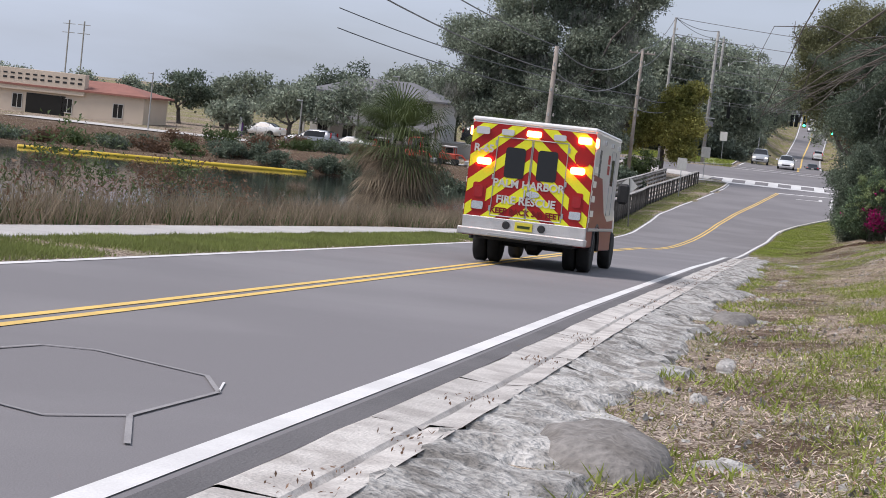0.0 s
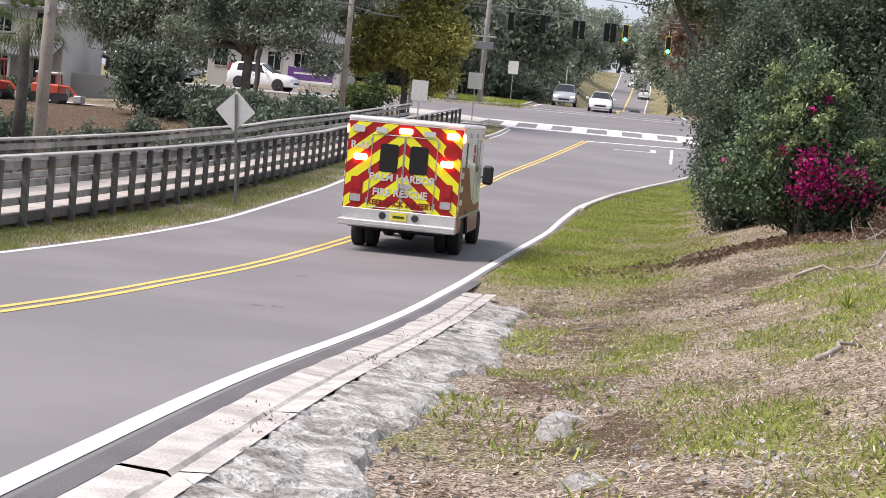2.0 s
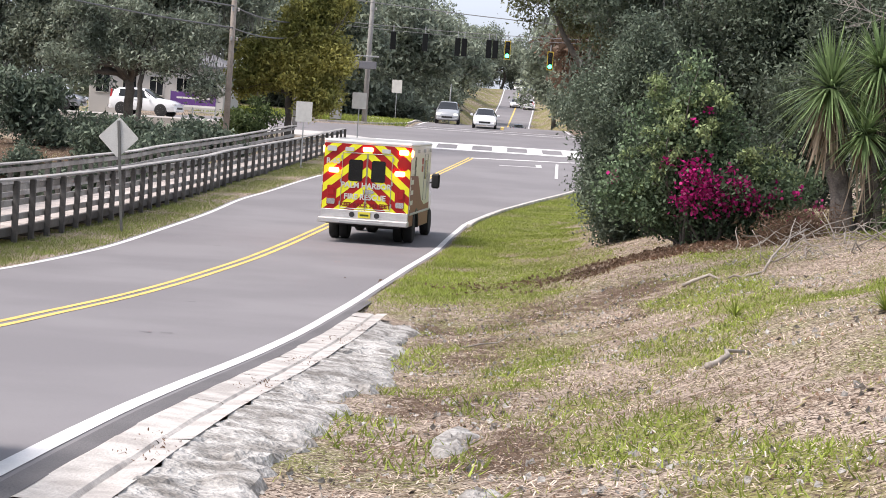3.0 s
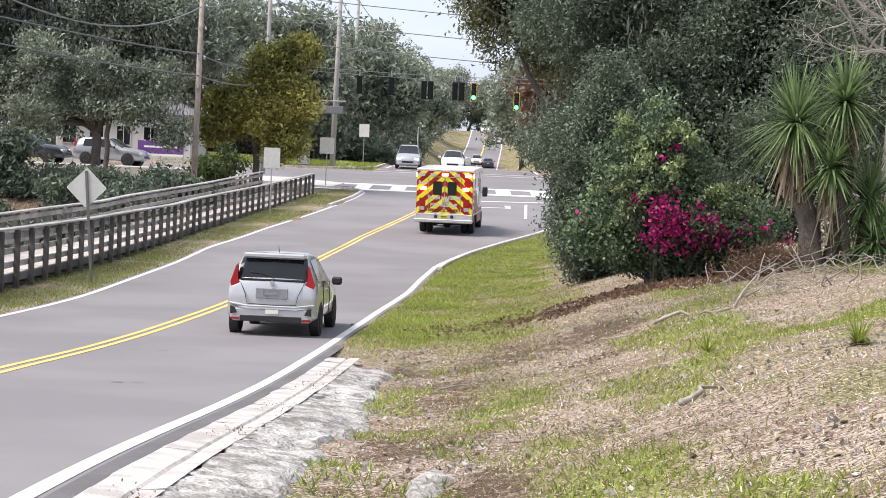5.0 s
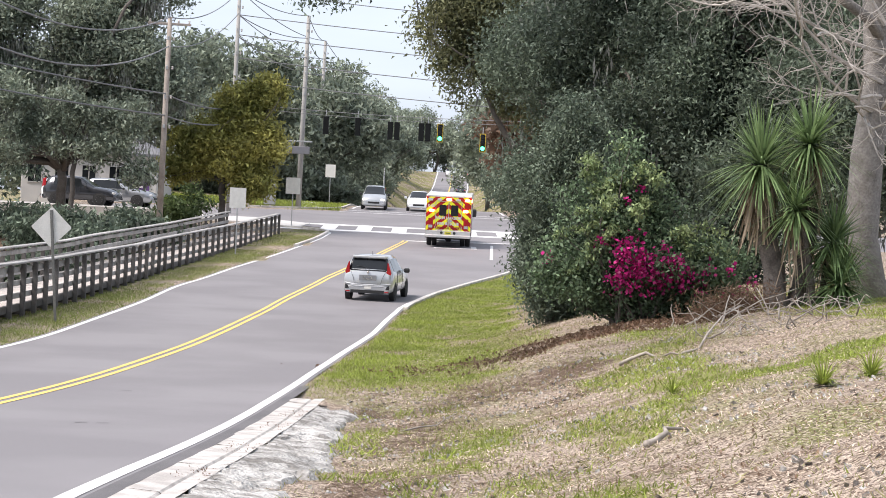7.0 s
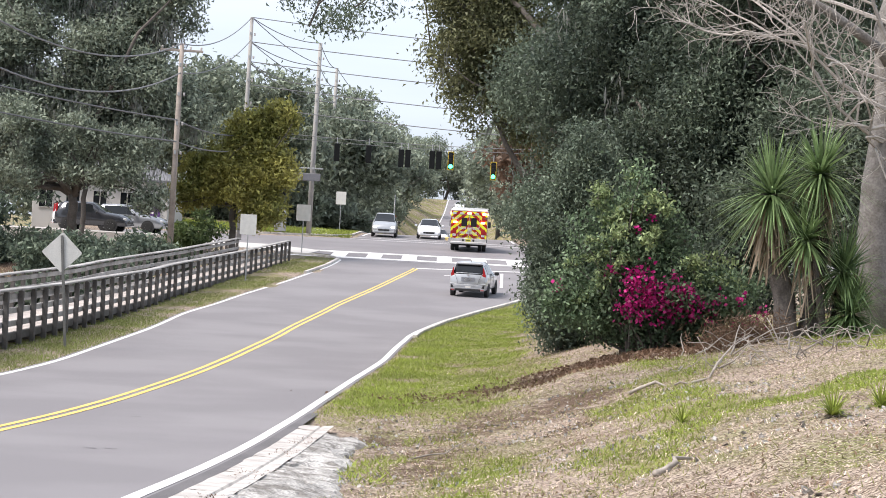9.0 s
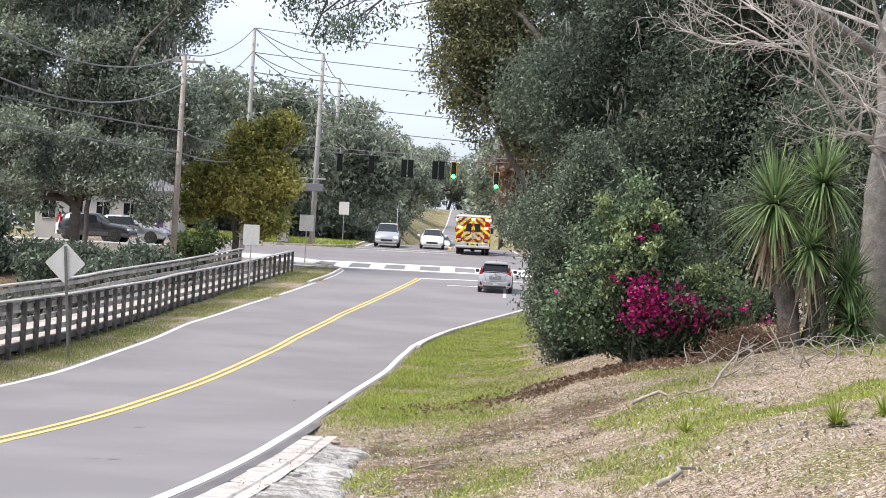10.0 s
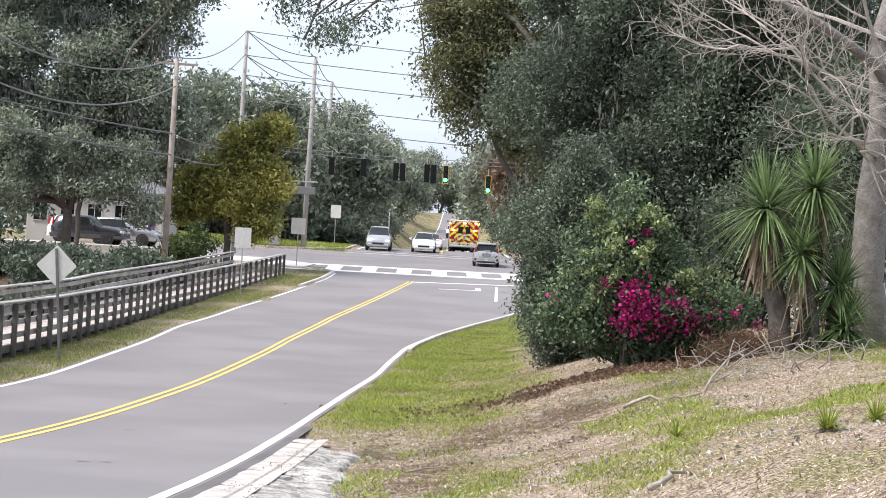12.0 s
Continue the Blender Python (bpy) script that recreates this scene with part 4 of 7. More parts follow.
    part("step_gap", Shape().box(-0.62, YR - 0.345, ZB - 0.085, 0.62, YR - 0.30, ZB - 0.03, 0.005), MAT["galv"], bump)
    part("number_plate", Shape().box(-0.17, YR - 0.05, ZB + 0.06, 0.17, YR - 0.03, ZB + 0.22, 0.005), MAT["plate_yellow"], bump, "yellow number plate with plain bars")
    part("plate_bar", Shape().box(-0.12, YR - 0.054, ZB + 0.11, 0.12, YR - 0.049, ZB + 0.16, 0.001), MAT["leaf_mid"], bump)
    for x in (-0.34, 0.34):
        part("exhaust_port", Shape().lathe([(0.075, YR - 0.05), (0.075, YR - 0.03), (0.055, YR - 0.055)], (x, 0, ZB + 0.14), "y", 14), MAT["black"], bump)
    # cab
    cab = Shape()
    secs = [(2.80, 0.98, 0.62, 1.35, 0.86, 2.06), (3.60, 1.00, 0.55, 1.38, 0.84, 2.05), (4.05, 1.00, 0.52, 1.36, 0.80, 1.62), (4.35, 1.0, 0.5, 1.34, 0.85, 1.42), (5.15, 0.98, 0.5, 1.25, 0.80, 1.32), (5.35, 0.90, 0.5, 1.05, 0.7, 1.12)]
    part("cab", loft(secs)[0], MAT["amb_white"], a, "white truck cab", True)
    part("windscreen", glass_between(secs, [(1, 3)], "front"), MAT["glass_dark"], a)
    # the writing
    lettering(a, "PALM HARBOR", 0.205, Matrix.Translation((0.0, yd - 0.004, 1.545)) @ REAR, MAT["amb_letter"], 0.006)
    lettering(a, "FIRE RESCUE", 0.205, Matrix.Translation((-0.02, yd - 0.004, 1.235)) @ REAR, MAT["amb_letter"], 0.006)
    lettering(a, "KEEP BACK 343 FEET", 0.15, Matrix.Translation((0.0, yd - 0.004, 1.02)) @ REAR, MAT["amb_red_shade_print"], 0.006)
    lettering(a, "R-65", 0.20, Matrix.Translation((-0.93, yd - 0.004, 2.17)) @ REAR, MAT["amb_letter"], 0.006)
    part("emblem", Shape().prism([(0.13 * math.cos(t) + 0.10, 0.06 * math.sin(t) + 1.39) for t in np.linspace(0, 2 * math.pi, 16)[:-1]], 0.008, rear_pose(yd - 0.002)), MAT["chrome"], a, "small oval maker's badge")
    part("emblem", Shape().prism([(0.17 * math.cos(t) + 0.98, 0.17 * math.sin(t) + 2.18) for t in np.linspace(0, 2 * math.pi, 14)[:-1]], 0.004, rear_pose(yd - 0.002)), MAT["amb_red"], a, "dark red round crest")
    return a


def ring(y, w, zb, zbelt, wr, zroof):
    h = [(0.0, zb), (w * 0.82, zb), (w * 0.985, zb + 0.10), (w, zb + (zbelt - zb) * 0.55), (w * 0.975, zbelt), (wr, zroof - 0.07), (wr * 0.82, zroof), (0.0, zroof + 0.015)]
    return [(x, y, z) for x, z in h] + [(-x, y, z) for x, z in h[-2:0:-1]]


def loft(secs):
    s = Shape()
    v = [p for q in secs for p in ring(*q)]
    n, f = 14, []
    for i in range(len(secs) - 1):
        for k in range(n):
            f.append((i * n + k, (i + 1) * n + k, (i + 1) * n + (k + 1) % n, i * n + (k + 1) % n))
    f.append(tuple(range(n)))
    f.append(tuple((len(secs) - 1) * n + k for k in range(n))[::-1])
    # forward is +y and rings run up the right side, so faces look outward
    s.add(v, [q[::-1] for q in f])
    return s, n


def glass_between(secs, spans, where):
    """One bowed pane laid proud of the loft between two sections."""
    s = Shape()
    i0, i1 = {"front": (4, 10), "right": (4, 5), "left": (9, 10), "top": (5, 9)}[where]
    for i, j in spans:
        R = [ring(*q) for q in secs[i:j + 1]]

        def at(u, v):
            a, b = u * (i1 - i0) + i0, v * (j - i)
            k, l = min(int(a), i1 - 1), min(int(b), j - i - 1)
            p, q = a - k, b - l
            A = Vector(R[l][k]).lerp(Vector(R[l][k + 1]), p)
            B = Vector(R[l + 1][k]).lerp(Vector(R[l + 1][k + 1]), p)
            return A.lerp(B, q)

        nu, nv = 4 * (i1 - i0), 5 * (j - i)
        top, low = [], []
        mu = 0.05 if i1 - i0 > 1 else 0.07
        for a in range(nu + 1):
            for b in range(nv + 1):
                u, v = mu + (1 - 2 * mu) * a / nu, 0.05 + 0.90 * b / nv
                P = at(u, v)
                nrm = (at(min(u + 0.02, 1), v) - at(max(u - 0.02, 0), v)).cross(at(u, min(v + 0.02, 1)) - at(u, max(v - 0.02, 0)))
                nrm = nrm.normalized() if nrm.length > 1e-9 else Vector((0, 0, 1))
                if nrm.dot(P - Vector((0, P.y + (0.5 if where == "top" and i < 3 else -0.5 if where == "top" else 0), 0.8))) < 0:
                    nrm = -nrm
                top.append(P + nrm * 0.010)
                low.append(P - nrm * 0.012)
        w, n = nv + 1, len(top)
        f = [(a * w + b, a * w + b + 1, (a + 1) * w + b + 1, (a + 1) * w + b) for a in range(nu) for b in range(nv)]
        rim = [a * w for a in range(nu + 1)] + [nu * w + b for b in range(1, w)] + [a * w + nv for a in range(nu - 1, -1, -1)] + [b for b in range(nv - 1, 0, -1)]
        f += [(rim[q], rim[(q + 1) % len(rim)], n + rim[(q + 1) % len(rim)], n + rim[q]) for q in range(len(rim))]
        s.add(top + low, f)
    return s


CAR_FORMS = {
    # y, half width, underside, belt, roof half width, top; from tail to nose
    "hatch": dict(L=[(-0.76, 0.76, 0.36, 0.88, 0.70, 0.96), (-0.70, 0.83, 0.28, 0.95, 0.70, 1.05), (-0.55, 0.85, 0.25, 0.98, 0.66, 1.36), (-0.40, 0.85, 0.25, 0.98, 0.62, 1.52), (0.5, 0.85, 0.24, 0.95, 0.62, 1.55), (1.2, 0.85, 0.24, 0.93, 0.61, 1.51),
                     (1.75, 0.85, 0.24, 0.92, 0.66, 1.22), (2.25, 0.845, 0.24, 0.90, 0.74, 1.0), (2.9, 0.83, 0.24, 0.80, 0.70, 0.90), (3.25, 0.76, 0.26, 0.68, 0.60, 0.74), (3.36, 0.60, 0.34, 0.58, 0.45, 0.62)],
                  front=(5, 7), rear=(1, 3), side=(3, 6), wb=2.53, r=0.30),
    "suv": dict(L=[(-0.90, 0.78, 0.50, 0.98, 0.66, 1.12), (-0.80, 0.88, 0.36, 1.04, 0.72, 1.28), (-0.62, 0.91, 0.30, 1.08, 0.68, 1.60), (-0.35, 0.92, 0.28, 1.10, 0.66, 1.70), (0.6, 0.92, 0.28, 1.08, 0.67, 1.74), (1.4, 0.92, 0.28, 1.06, 0.66, 1.70),
                   (2.0, 0.92, 0.28, 1.05, 0.74, 1.34), (2.4, 0.915, 0.28, 1.03, 0.82, 1.12), (3.2, 0.90, 0.28, 0.95, 0.78, 1.04), (3.6, 0.82, 0.32, 0.80, 0.68, 0.88), (3.72, 0.66, 0.42, 0.68, 0.5, 0.72)],
                front=(5, 7), rear=(1, 3), side=(3, 6), wb=2.75, r=0.36),
    "sedan": dict(L=[(-1.0, 0.68, 0.45, 0.84, 0.56, 0.90), (-0.92, 0.82, 0.30, 0.92, 0.68, 1.00), (-0.45, 0.88, 0.25, 0.95, 0.68, 1.06), (0.15, 0.89, 0.24, 0.95, 0.60, 1.38), (0.7, 0.89, 0.24, 0.94, 0.60, 1.44), (1.35, 0.89, 0.24, 0.92, 0.60, 1.42),
                     (1.95, 0.89, 0.24, 0.90, 0.66, 1.16), (2.4, 0.885, 0.24, 0.88, 0.76, 0.96), (3.1, 0.87, 0.24, 0.80, 0.72, 0.87), (3.5, 0.78, 0.27, 0.66, 0.62, 0.72), (3.6, 0.62, 0.35, 0.56, 0.46, 0.60)],
                  front=(5, 7), rear=(2, 4), side=(3, 6), wb=2.78, r=0.33),
}


def build_car(kind, paint, label, lamps_lit=False, tail_lit=False, group="", name="car"):
    """Origin on the road under the rear axle; forward is +y."""
    d = CAR_FORMS[kind]
    L, r, wb = d["L"], d["r"], d["wb"]
    c = holder(name, label, "car", group=group)
    body, n = loft(L)
    part("body", body, MAT[paint], c, "", True)
    part("windscreen", glass_between(L, [d["front"]], "top"), MAT["glass_dark"], c)
    part("rear_window", glass_between(L, [d["rear"]], "top"), MAT["glass_dark"], c)
    for w in ("right", "left"):
        part("side_window", glass_between(L, [d["side"]], w), MAT["glass_dark"], c)
    yr, yf = L[0][0], L[-1][0]
    w1, zb = L[3][1], L[3][2]
    wt, belt = L[1][1], L[1][3]
    bm = Shape().box(-wt * 0.93, yr - 0.05, zb + 0.02, wt * 0.93, yr + 0.22, zb + 0.30, 0.06)
    part("rear_bumper", bm, MAT[paint], c)
    part("bumper_insert", Shape().box(-wt * 0.70, yr - 0.062, zb + 0.02, wt * 0.70, yr - 0.03, zb + 0.13, 0.01), MAT["black"], c)
    part("front_bumper", Shape().box(-L[-2][1] * 0.95, yf - 0.22, L[-2][2], L[-2][1] * 0.95, yf + 0.03, L[-2][2] + 0.22, 0.06), MAT[paint], c)
    part("grille", Shape().box(-0.42, yf - 0.02, L[-1][2] + 0.05, 0.42, yf + 0.035, L[-1][2] + 0.20, 0.02), MAT["black"], c)
    part("number_plate", Shape().box(-0.16, yr - 0.03, belt - 0.22, 0.16, yr + 0.02, belt - 0.08, 0.004), MAT["sign_face"], c, "pale number plate with plain bars")
    part("plate_bar", Shape().box(-0.12, yr - 0.034, belt - 0.175, 0.12, yr - 0.028, belt - 0.125, 0.001), MAT["car_grey"], c)
    ant = Shape().tube([(0, 0.1, L[3][5]), (0, -0.05, L[3][5] + 0.16)], [0.012, 0.004], 5)
    part("antenna", ant, MAT["black"], c)
    for s in (-1, 1):
        tl = Shape()
        hi = L[2][5] - 0.02 if kind != "sedan" else belt + 0.05
        outline = [(wt * 0.68, belt - 0.12), (wt * 0.94, belt - 0.08), (wt * 0.96, belt + 0.04), (wt * 0.84, hi - 0.04), (wt * 0.79, hi), (wt * 0.79, belt + 0.10), (wt * 0.70, belt + 0.0)]
        tl.prism([(s * p, q) for p, q in (outline if s > 0 else outline[::-1])], 0.10, rear_pose(L[1][0] + 0.07))
        part("tail_lamp", tl, MAT["brake_glow" if tail_lit else "lens_red"], c, "red tail lamp")
        vent = [(wt * 0.76, zb + 0.17), (wt * 0.92, zb + 0.15), (wt * 0.92, zb + 0.30), (wt * 0.82, zb + 0.27)]
        part("bumper_vent", Shape().prism([(s * p, q) for p, q in (vent if s > 0 else vent[::-1])], 0.02, rear_pose(yr - 0.048)), MAT["black"], c)
        part("reflector", Shape().box(min(s * wt * 0.72, s * wt * 0.90), yr - 0.062, zb + 0.05, max(s * wt * 0.72, s * wt * 0.90), yr - 0.03, zb + 0.09, 0.008), MAT["lens_red"], c)
        hl = L[-2]
        part("headlamp", Shape().box(min(s * hl[1] * 0.62, s * hl[1] * 1.0), hl[0] - 0.12, hl[3] - 0.10, max(s * hl[1] * 0.62, s * hl[1] * 1.0), hl[0] + 0.10, hl[3] + 0.04, 0.03), MAT["lamp_dim" if lamps_lit else "lens_clear"], c, "headlamp")
        mr = Shape().box(min(s * (w1 + 0.02), s * (w1 + 0.22)), L[6][0] - 0.16, L[6][3] - 0.02, max(s * (w1 + 0.02), s * (w1 + 0.22)), L[6][0] - 0.04, L[6][3] + 0.14, 0.035)
        part("mirror", mr, MAT["black" if paint != "car_white" else paint], c)
        part("door_handle", Shape().box(s * w1 - 0.02, 0.9, L[3][3] - 0.16, s * w1 + 0.02, 1.08, L[3][3] - 0.12, 0.008), MAT["chrome"], c)
        seam = Shape()
        for yq in (0.42, 1.48):
            seam.tube([(s * (w1 * 0.99), yq, zb + 0.12), (s * (w1 + 0.004), yq, (zb + L[3][3]) / 2), (s * w1 * 0.985, yq, L[3][3])], 0.007, 4)
        part("door_seam", seam, MAT["black"], c)
        for yq in (0.0, wb):
            arch = Shape().lathe([(r * 1.16, s * (w1 - 0.16)), (r * 1.16, s * (w1 + 0.004)), (r * 0.2, s * (w1 + 0.004))], (0, yq, r), "x", 20)
            part("wheel_arch", arch, MAT["black"], c)
            wheel(c, s * (w1 - 0.085), yq, r, 0.20, s, MAT["steel"])
    return c


def add_hatch_details(c):
    L = CAR_FORMS["hatch"]["L"]
    yr, belt = L[0][0], L[1][3]
    part("spoiler", Shape().box(-0.58, -0.62, 1.445, 0.58, -0.24, 1.55, 0.03), MAT["silver"], c)
    part("window_surround", Shape().box(-0.62, -0.735, 1.02, 0.62, -0.66, 1.07, 0.02), MAT["black_gloss"], c)
    w = Shape().tube([(0.02, -0.70, 1.10), (-0.25, -0.665, 1.17), (-0.42, -0.66, 1.18)], 0.012, 5)
    part("wiper", w, MAT["black"], c)
    part("badge", Shape().lathe([(0.045, -0.80), (0.045, -0.77), (0.02, -0.805)], (0, 0, 1.0), "y", 12), MAT["chrome"], c, "small round maker's badge")
    for s in (-1, 1):
        seam = Shape().tube([(s * 0.60, -0.745, 1.00), (s * 0.50, -0.785, 0.78), (s * 0.46, -0.80, 0.60), (0.0, -0.81, 0.585)], 0.008, 4)
        part("hatch_seam", seam, MAT["black"], c)
        part("lamp_clear", Shape().prism([(s * q, z) for q, z in ((0.56, 0.87), (0.70, 0.875), (0.69, 0.96), (0.58, 0.945))][::s], 0.03, rear_pose(-0.66)), MAT["lens_clear"], c)
    part("crease", Shape().tube([(-0.80, -0.76, 0.60), (-0.45, -0.83, 0.555), (0.45, -0.83, 0.555), (0.80, -0.76, 0.60)], 0.022, 6), MAT["silver"], c)
    part("sticker", Shape().box(-0.10, -0.835, 0.42, 0.14, -0.812, 0.50, 0.002), MAT["sign_face"], c, "pale bumper sticker with plain bars")
    part("plate_recess", Shape().box(-0.30, -0.79, 0.70, 0.30, -0.765, 0.90, 0.015), MAT["car_grey"], c)


ambulance = build_ambulance()
hatchback = build_car("hatch", "silver", "silver five-door hatchback with red tail lamps driving on the road", tail_lit=False, name="hatchback")
add_hatch_details(hatchback)
# ---------- boardwalk ----------
def rail_x(y):
    """The near rail of the boardwalk, bowing beside the road."""
    return float(np.interp(y, [12, 20, 31, 40, 50, 60, 75, 90, 105], [-10.75, -11.15, -11.2, -10.9, -10.75, -10.75, -10.55, -9.6, -8.45]))


def deck_z(y):
    return float(np.interp(y, [12, 16, 22, 28, 34, 45, 55, 70, 90, 105], [1.20, 1.02, 0.66, 0.45, 0.42, 0.42, 0.45, 0.62, 1.22, 1.82]))


def beam(s, a, b, w, h):
    """A squared timber from a to b."""
    a, b = Vector(a), Vector(b)
    d = b - a
    yaw, up = math.atan2(-d.x, d.y), math.atan2(d.z, math.hypot(d.x, d.y))
    m = Matrix.Translation(a) @ Euler((up, 0, yaw)).to_matrix().to_4x4()
    return s.box(-w / 2, 0, -h / 2, w / 2, d.length, h / 2, 0.012, m)


def build_boardwalk():
    b = holder("boardwalk", "weathered grey timber boardwalk with post-and-rail sides over low ground", "boardwalk")
    rng = np.random.default_rng(2)
    ys = list(np.arange(19.2, 105.1, 1.48))
    for side, off in (("near", 0.0), ("far", -2.7)):
        pts = [y for y in ys]
        if side == "far":
            pts = [17.4] + pts
        for i, y in enumerate(pts):
            x, z = rail_x(y) + off, deck_z(y)
            foot = min(float(land(x, y)), z - 0.1) - 0.35
            if pond_mask(x, y) > 0.3:
                foot = POND_Z - 0.6
            lean = rng.normal(0, 0.008)
            s = Shape().box(-0.065, -0.065, foot, 0.065, 0.065, z + 1.05, 0.012)
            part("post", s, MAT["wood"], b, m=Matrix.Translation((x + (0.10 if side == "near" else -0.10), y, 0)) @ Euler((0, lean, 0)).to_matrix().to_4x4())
        for y0, y1 in zip(pts, pts[1:]):
            a, c = rail_x(y0) + off, rail_x(y1) + off
            za, zc = deck_z(y0), deck_z(y1)
            k = 0.008
            part("cap_rail", beam(Shape(), (a, y0 + k, za + 1.08), (c, y1 - k, zc + 1.08), 0.26, 0.05), MAT["wood_rail"], b)
            for h in (0.90, 0.55, 0.22):
                part("rail", beam(Shape(), (a, y0 + k, za + h), (c, y1 - k, zc + h), 0.045, 0.15), MAT["wood_rail"], b)
            if side == "near":
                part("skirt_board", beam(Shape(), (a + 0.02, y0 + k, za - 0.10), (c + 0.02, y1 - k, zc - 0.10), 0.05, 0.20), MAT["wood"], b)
    y = 18.0
    while y < 105:
        x = rail_x(y)
        part("deck_board", Shape().box(-2.62, -0.14, -0.04, -0.06, 0.14, 0, 0.006), MAT["deck"], b, m=pose(x, y, deck_z(y) + rng.normal(0, 0.003), rz=rng.normal(0, 0.2)))
        y += 0.295
    # cross braces over the low bank
    for y in ys:
        x, z = rail_x(y), deck_z(y)
        part("joist", Shape().box(-2.8, -0.05, -0.28, 0.06, 0.05, -0.06, 0.01), MAT["wood"], b, m=pose(x, y, z))


# ---------- signs, poles, wires, signals ----------
def build_signs():
    # diamond warning sign seen from behind, on a leaning post
    m = Matrix.Translation((-9.55, 49.2, 0.0))
    s = holder("diamond_sign", "pale grey back of a diamond road sign on a leaning post", "road sign", m)
    part("post", Shape().box(-0.035, -0.02, -0.3, 0.035, 0.02, 2.95, 0.006, Euler((0, radians(-4.5), 0)).to_matrix().to_4x4()), MAT["post_green"], s, "dark channel post")
    top = Matrix.Translation((-0.215, 0.035, 2.50))
    h = 0.53
    part("panel", Shape().prism(rounded(-h * 0.707, -h * 0.707, h * 0.707, h * 0.707, 0.05), 0.006, top @ Euler((radians(90), 0, 0)).to_matrix().to_4x4() @ Euler((0, 0, radians(45))).to_matrix().to_4x4()), MAT["sign_back"], s, "pale grey diamond panel")
    for z in (2.28, 2.72):
        part("bolt", Shape().lathe([(0.02, -0.02), (0.02, 0.0), (0.01, 0.01)], (-0.2, 0.02, z), "y", 8), MAT["steel"], s)

    def square(x, y, ph, w, hh, lab, mat="sign_back"):
        z = float(land(x, y))
        q = holder("square_sign", lab, "road sign", Matrix.Translation((x, y, z)), group="signs on posts")
        part("post", Shape().box(-0.03, -0.02, -0.2, 0.03, 0.02, ph, 0.006), MAT["galv"], q)
        part("panel", Shape().prism(rounded(-w / 2, ph - hh, w / 2, ph + 0.02, 0.03), 0.006, rear_pose(-0.028)), MAT[mat], q)
        return q

    square(-8.95, 88.0, 3.05, 0.75, 0.92, "grey-backed rectangular road sign on a steel post beside the boardwalk")
    square(-8.3, 113.5, 2.9, 0.85, 0.95, "grey-backed square road sign on a tall post at the kerb")
    square(-8.2, 152.0, 3.1, 0.80, 1.0, "white square road sign on a post in the grass", "sign_face")


POLES = {}


def utility_pole(x, y, h, r, mat, label, lean=0.0, arms=(), base=None, name="utility_pole", drums=0):
    z = float(land(x, y)) - 0.4 if base is None else base
    p = holder(name, label, "utility pole", Matrix.Translation((x, y, z)) @ Euler((0, radians(lean), 0)).to_matrix().to_4x4())
    part("shaft", Shape().tube([(0, 0, 0), (0, 0, h * 0.5), (0, 0, h)], [r, r * 0.86, r * 0.68], 12), MAT[mat], p, "", True)
    for a in arms:
        part("crossarm", Shape().box(-1.1, -0.06, h + a - 0.07, 1.1, 0.06, h + a + 0.05, 0.012), MAT["pole_wood"], p)
        for k in (-1.0, -0.45, 0.45, 1.0):
            part("insulator", Shape().lathe([(0.03, 0), (0.06, 0.05), (0.04, 0.08), (0.06, 0.12), (0.02, 0.17)], (k, 0, h + a + 0.05), "z", 8), MAT["concrete"], p)
    for k in range(4):
        part("bracket", Shape().box(-0.05, -r - 0.10, h - 1.2 - 1.5 * k, 0.05, -r + 0.02, h - 1.0 - 1.5 * k, 0.01), MAT["galv"], p)
        part("insulator", Shape().lathe([(0.03, 0), (0.07, 0.05), (0.05, 0.10), (0.07, 0.15), (0.02, 0.20)], (r + 0.08, 0, h - 1.2 - 1.5 * k), "z", 8), MAT["concrete"], p)
    POLES[len(POLES)] = p
    top = p.matrix_basis @ Vector((0, 0, h))
    return p, top


def wire(a, b, sag, r=0.03, label="thin dark overhead cable between poles"):
    a, b = Vector(a), Vector(b)
    pts = [a.lerp(b, t) - Vector((0, 0, sag * 4 * t * (1 - t))) for t in np.linspace(0, 1, 18)]
    thing("cable", Shape().tube(pts, r, 5), MAT["wire"], label, "cable", group="overhead cables")


def signal_head(parent, x, z, facing_back, lit):
    """A three-lamp traffic signal hung at x, z in the span's space."""
    q = part("signal", Shape().box(x - 0.17, -0.12, z - 0.56, x + 0.17, 0.12, z + 0.56, 0.03), MAT["signal_black"], parent, "black three-lamp signal head")
    sgn = -1 if facing_back else 1
    for k, c in ((0.35, "stop_glow"), (0.0, "amber_glow"), (-0.35, "green_glow")):
        on = lit == c
        part("lens", Shape().lathe([(0.13, sgn * 0.12), (0.13, sgn * 0.14), (0.05, sgn * 0.155)], (x, 0, z + k), "y", 16), MAT[c] if on else MAT["black_gloss"], q)
        v = Shape()
        v.tube([(x + 0.15 * math.cos(a), sgn * 0.20, z + k + 0.15 * math.sin(a)) for a in np.linspace(0.1, math.pi - 0.1, 8)], 0.03, 5)
        part("visor", v, MAT["signal_black"], q)
    part("hanger", Shape().tube([(x, 0, z + 0.56), (x, 0, z + 0.98)], 0.03, 6), MAT["galv"], q)
    if facing_back:
        part("backplate", Shape().prism(rounded(x - 0.188, z - 0.58, x + 0.188, z + 0.58, 0.03), 0.01, rear_pose(-0.10)), MAT["boom_yellow"], q, "thin yellow housing edge")


